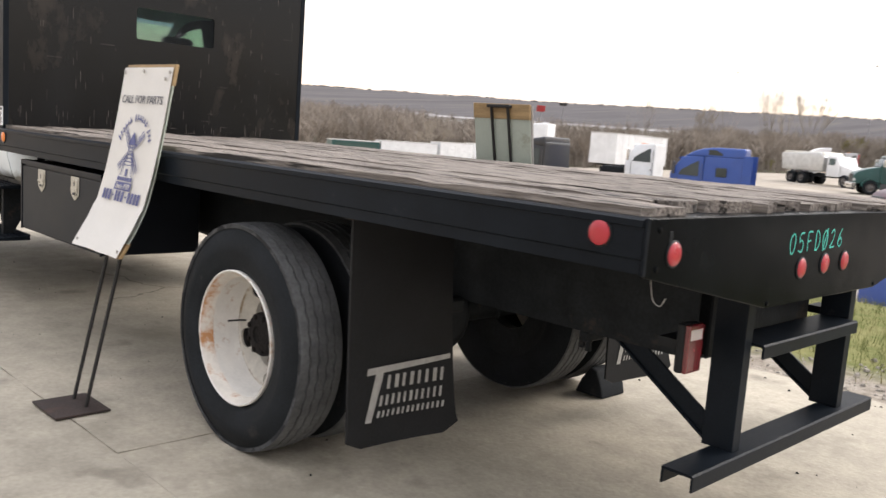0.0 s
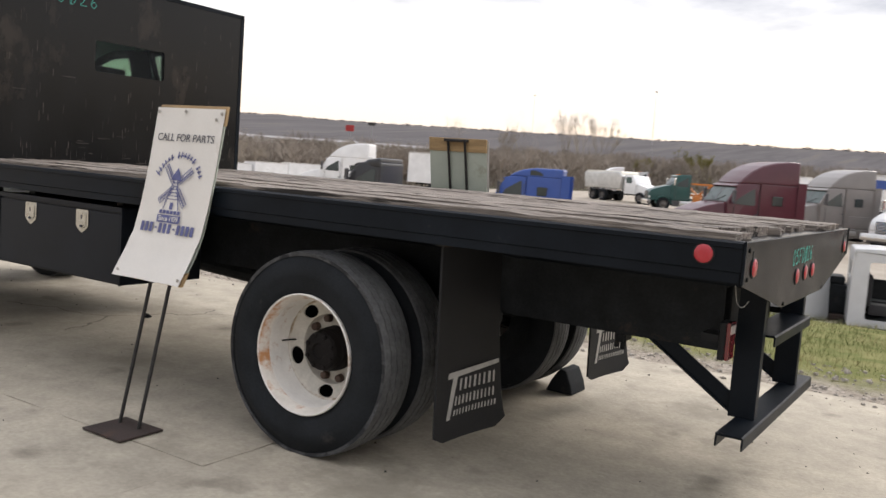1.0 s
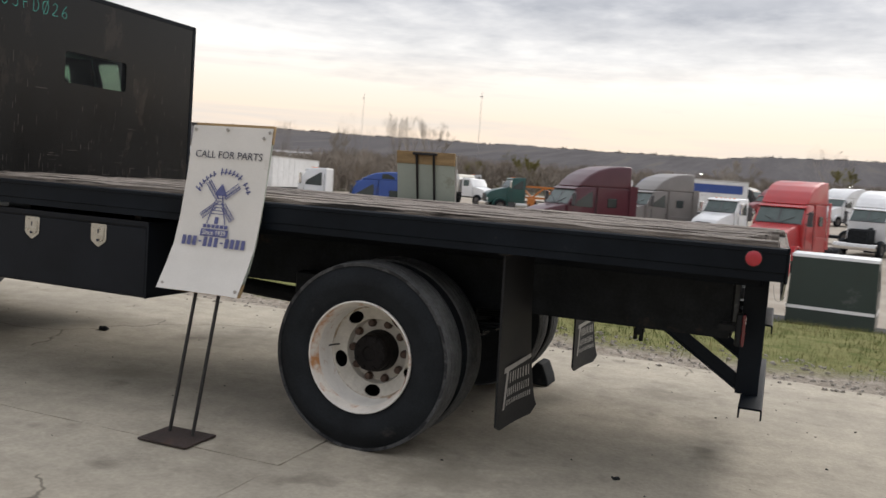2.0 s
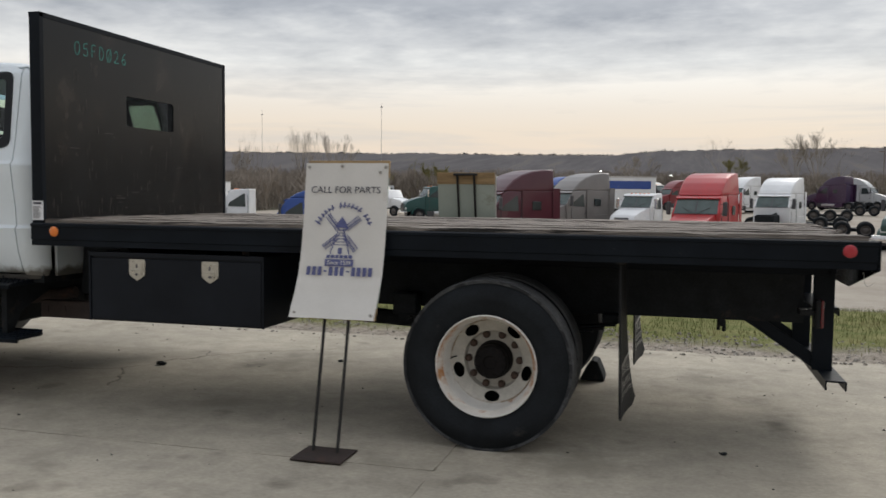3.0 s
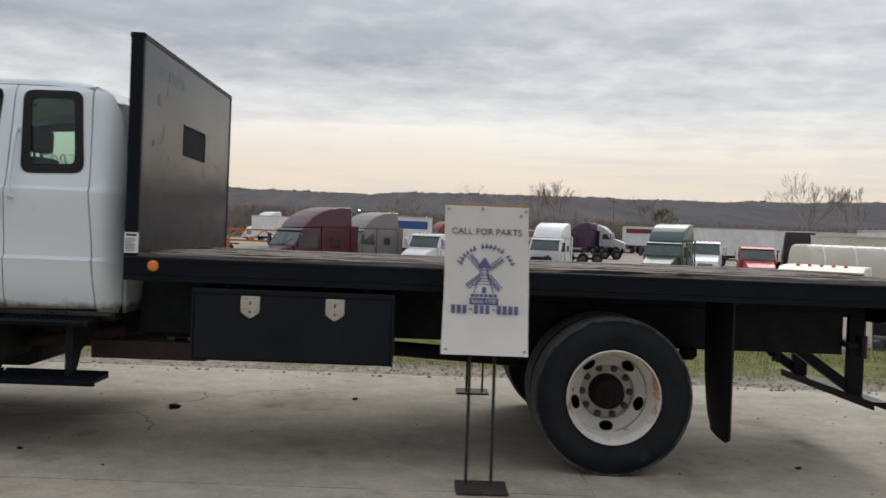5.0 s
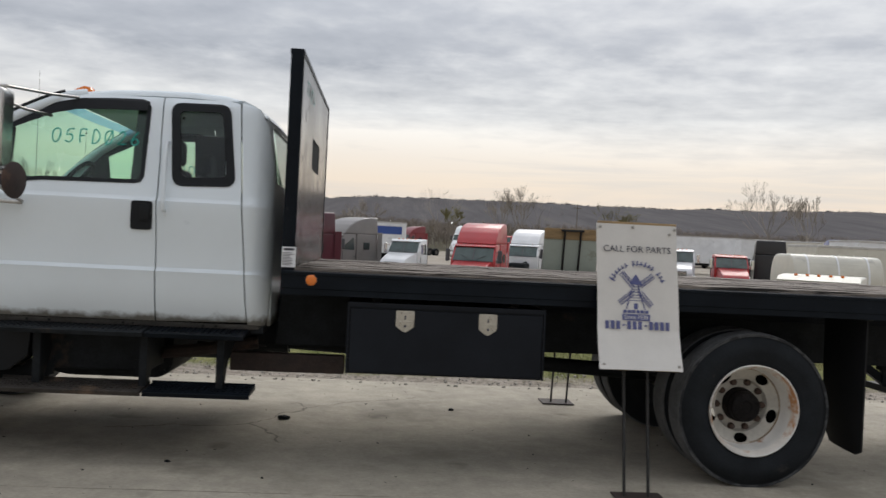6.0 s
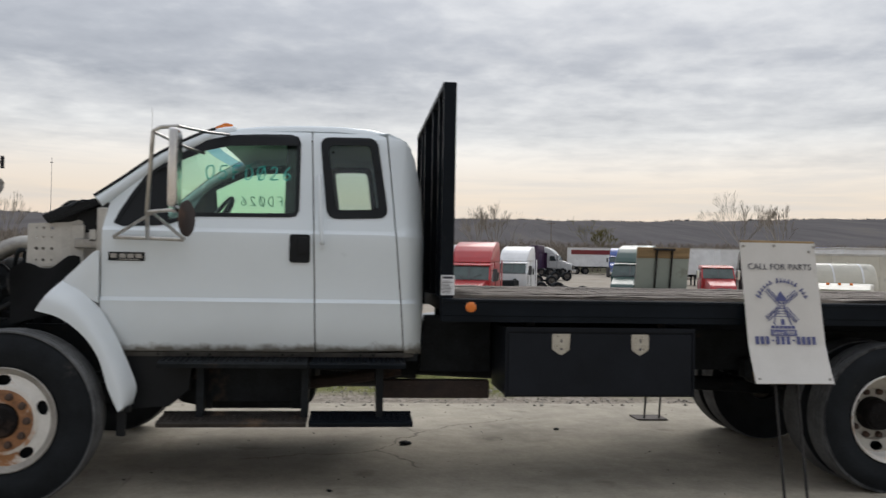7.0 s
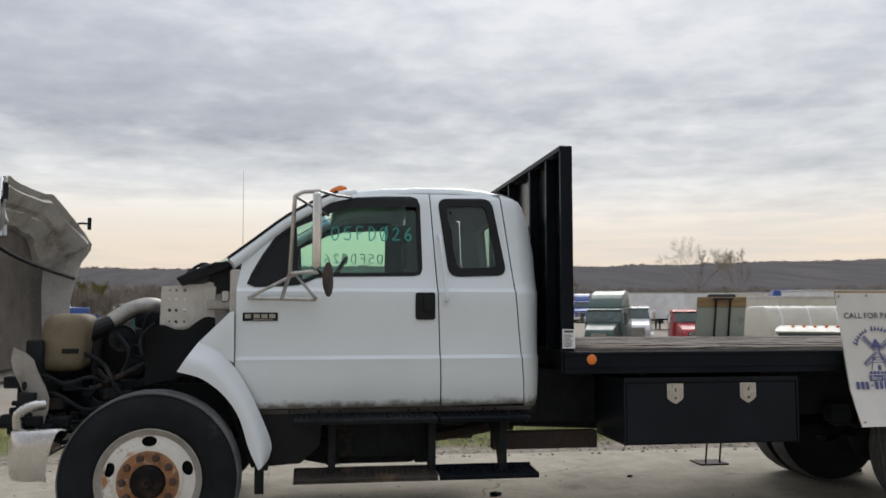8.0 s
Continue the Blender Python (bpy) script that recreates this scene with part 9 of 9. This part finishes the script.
for az, d, el, w in ((-19.2, 600, 6.1, 0.22), (-27.0, 640, 5.4, 0.18)):
    x, y = at_az(az, d)
    ms = thing("radio_mast", "thin grey mast standing above the skyline", "mast", group="masts", world=False)
    g, topz = ground_at(x, y), 1.4 + d * math.tan(radians(el))
    bm = bm_new()
    rod(bm, (0, 0, -1), (0, 0, topz - g), w, 6, w * 0.5)
    mast = part("pole", bm, STEEL, ms)
    bm = bm_new()
    box(bm, -w * 4, w * 4, -0.15, 0.15, (topz - g) * 0.945, (topz - g) * 0.955)
    part("antenna", bm, STEEL, mast)
    ms.matrix_basis = pose(x, y, g)

for name, label, az, d, el, w, h, mt in (("shop_sign", "red square sign on a tall pole", -39.0, 520, 2.12, 5.0, 3.6, P_RED), ("road_sign", "green road sign on posts", -26.9, 330, 1.15, 4.5, 2.6, P_GREEN), ("billboard", "dark billboard on a post", -37.6, 560, 2.5, 5.0, 2.0, P_BLACK)):
    x, y = at_az(az, d)
    sg = thing(name, label, "sign", world=False)
    g, zc = ground_at(x, y), 1.4 + d * math.tan(radians(el))
    bm = bm_new()
    rod(bm, (0, 0, -1), (0, 0, zc - g), 0.25, 8)
    part("pole", bm, STEEL, sg)
    bm = bm_new()
    box(bm, -w / 2, w / 2, -0.5, -0.26, zc - g - h / 2, zc - g + h / 2, 0.05)
    part("panel", bm, mt, sg)
    sg.matrix_basis = pose(x, y, g, 0, 0, -az)

LIT = mat("lit_yard_lamp", (1.0, 0.97, 0.88), 0.4, var=0.0, bump=0.0, emit=9.0)
for az, d, el in ((0.0, 330, 1.45), (-4.5, 340, 1.7), (4.2, 360, 1.5), (-6.5, 350, 1.35)):
    x, y = at_az(az, d)
    ly = thing("yard_lamp", "tall lit yard lamp on a pole", "street lamp", group="yard lamps", world=False)
    g, zc = ground_at(x, y), 1.4 + d * math.tan(radians(el))
    bm = bm_new()
    rod(bm, (0, 0, -1), (0, 0, zc - g), 0.12, 6)
    part("pole", bm, STEEL, ly)
    bm = bm_new()
    box(bm, -0.24, 0.24, -0.2, 0.2, zc - g - 0.14, zc - g + 0.14, 0.03)
    part("lamp_head", bm, LIT, ly, "lit lamp head")
    ly.matrix_basis = pose(x, y, g)
for az, d, h in ((12.4, 240, 14.5), (-44.0, 260, 9.0)):
    x, y = at_az(az, d)
    up = thing("utility_pole", "wooden utility pole with cross arm", "pole", group="utility poles", world=False)
    bm = bm_new()
    rod(bm, (0, 0, -1), (0, 0, h - 2), 0.16, 8, 0.11)
    pl = part("pole", bm, BARK, up)
    bm = bm_new()
    box(bm, -1.2, 1.2, -0.08, 0.08, h - 3.2, h - 3.0)
    part("cross_arm", bm, BARK, pl)
    up.matrix_basis = pose(x, y, ground_at(x, y))


# ---------------------------------------------------------------- verge: grass and loose stones
def verge():
    rng = random.Random(9)
    V, F = [], []
    for k in range(46000):
        x, y = rng.uniform(-13, 7), 6.0 + 3.9 * rng.random() ** 0.85
        clump = noise.noise((x * 1.3, y * 1.3, 3.0))
        if y < 6.7 and rng.random() > (y - 6.0) / 0.7 + 0.35 * clump:
            continue
        if clump < -0.28 and rng.random() < 0.75:
            continue
        h = rng.uniform(0.025, 0.075) * (1 + 0.9 * max(0, clump))
        a, w = rng.uniform(0, 6.28), rng.uniform(0.002, 0.0045)
        z = lot_height(x, y)
        lx, ly = rng.gauss(0, 0.4) * h, rng.gauss(0, 0.4) * h
        b = len(V)
        V += [(x - w * math.cos(a), y - w * math.sin(a), z - 0.02), (x + w * math.cos(a), y + w * math.sin(a), z - 0.02), (x + lx, y + ly, z + h)]
        F.append((b, b + 1, b + 2))
    me = bpy.data.meshes.new("grass")
    me.from_pydata(V, [], F)
    me.materials.append(GRASSM)
    tagged(new("grass", me), "short patchy spring grass on the bank", "grass", kind="stuff")

    def stones(name, label, n, xr, yr, sizes, mt):
        V, F = [], []
        for k in range(n):
            x, y = rng.uniform(*xr), yr[0] + (yr[1] - yr[0]) * rng.random()
            r = sizes[0] + (sizes[1] - sizes[0]) * rng.random() ** 3
            z = max(0.0 if y < 5.6 else -10, lot_height(x, y))
            b = len(V)
            for q in range(4):
                a = q * 1.57 + rng.uniform(-0.4, 0.4)
                V.append((x + r * math.cos(a), y + r * math.sin(a) * 0.8, z - 0.1 * r))
            for q in range(4):
                a = q * 1.57 + rng.uniform(-0.4, 0.4)
                V.append((x + 0.6 * r * math.cos(a), y + 0.6 * r * math.sin(a), z + r * rng.uniform(0.4, 0.8)))
            F += [(b + 4, b + 5, b + 6, b + 7)] + [(b + q, b + (q + 1) % 4, b + 4 + (q + 1) % 4, b + 4 + q) for q in range(4)]
        me = bpy.data.meshes.new(name)
        me.from_pydata(V, [], F)
        me.materials.append(mt)
        tagged(new(name, me), label, "gravel", kind="stuff")

    stones("gravel", "loose grey gravel along the pad's edge", 5200, (-13, 6), (5.55, 6.75), (0.005, 0.028), STONE)
    stones("pad_crumbs", "small crumbs of stone and clod on the concrete", 420, (-11, 2), (0.6, 5.6), (0.002, 0.011), CHASSIS)
    stones("rubble", "broken concrete rubble at the lot's edge", 700, (-4, 12), (12.5, 17.0), (0.03, 0.16), STONE)


verge()
for k, (x, y, r) in enumerate(((-6.35, 3.72, 0.032), (-5.0, 4.3, 0.018), (-2.0, 2.5, 0.016), (-6.9, 2.35, 0.014))):
    cl = thing("dirt_clod", "small dark clod of dirt on the concrete", "clod", at=(x, y, 0), group="clods")
    bm = bm_new()
    bmesh.ops.create_icosphere(bm, subdivisions=2, radius=r, matrix=Matrix.Translation((x, y, r * 0.45)) @ Matrix.Diagonal((1.4, 0.9, 0.6, 1)))
    for v in bm.verts:
        v.co += Vector((noise.noise(v.co * 60), noise.noise(v.co * 60 + Vector((5, 0, 0))), noise.noise(v.co * 60 + Vector((0, 7, 0))))) * r * 0.5
        v.co.z = max(v.co.z, 0.0)
    part("lump", bm, CHASSIS, cl)
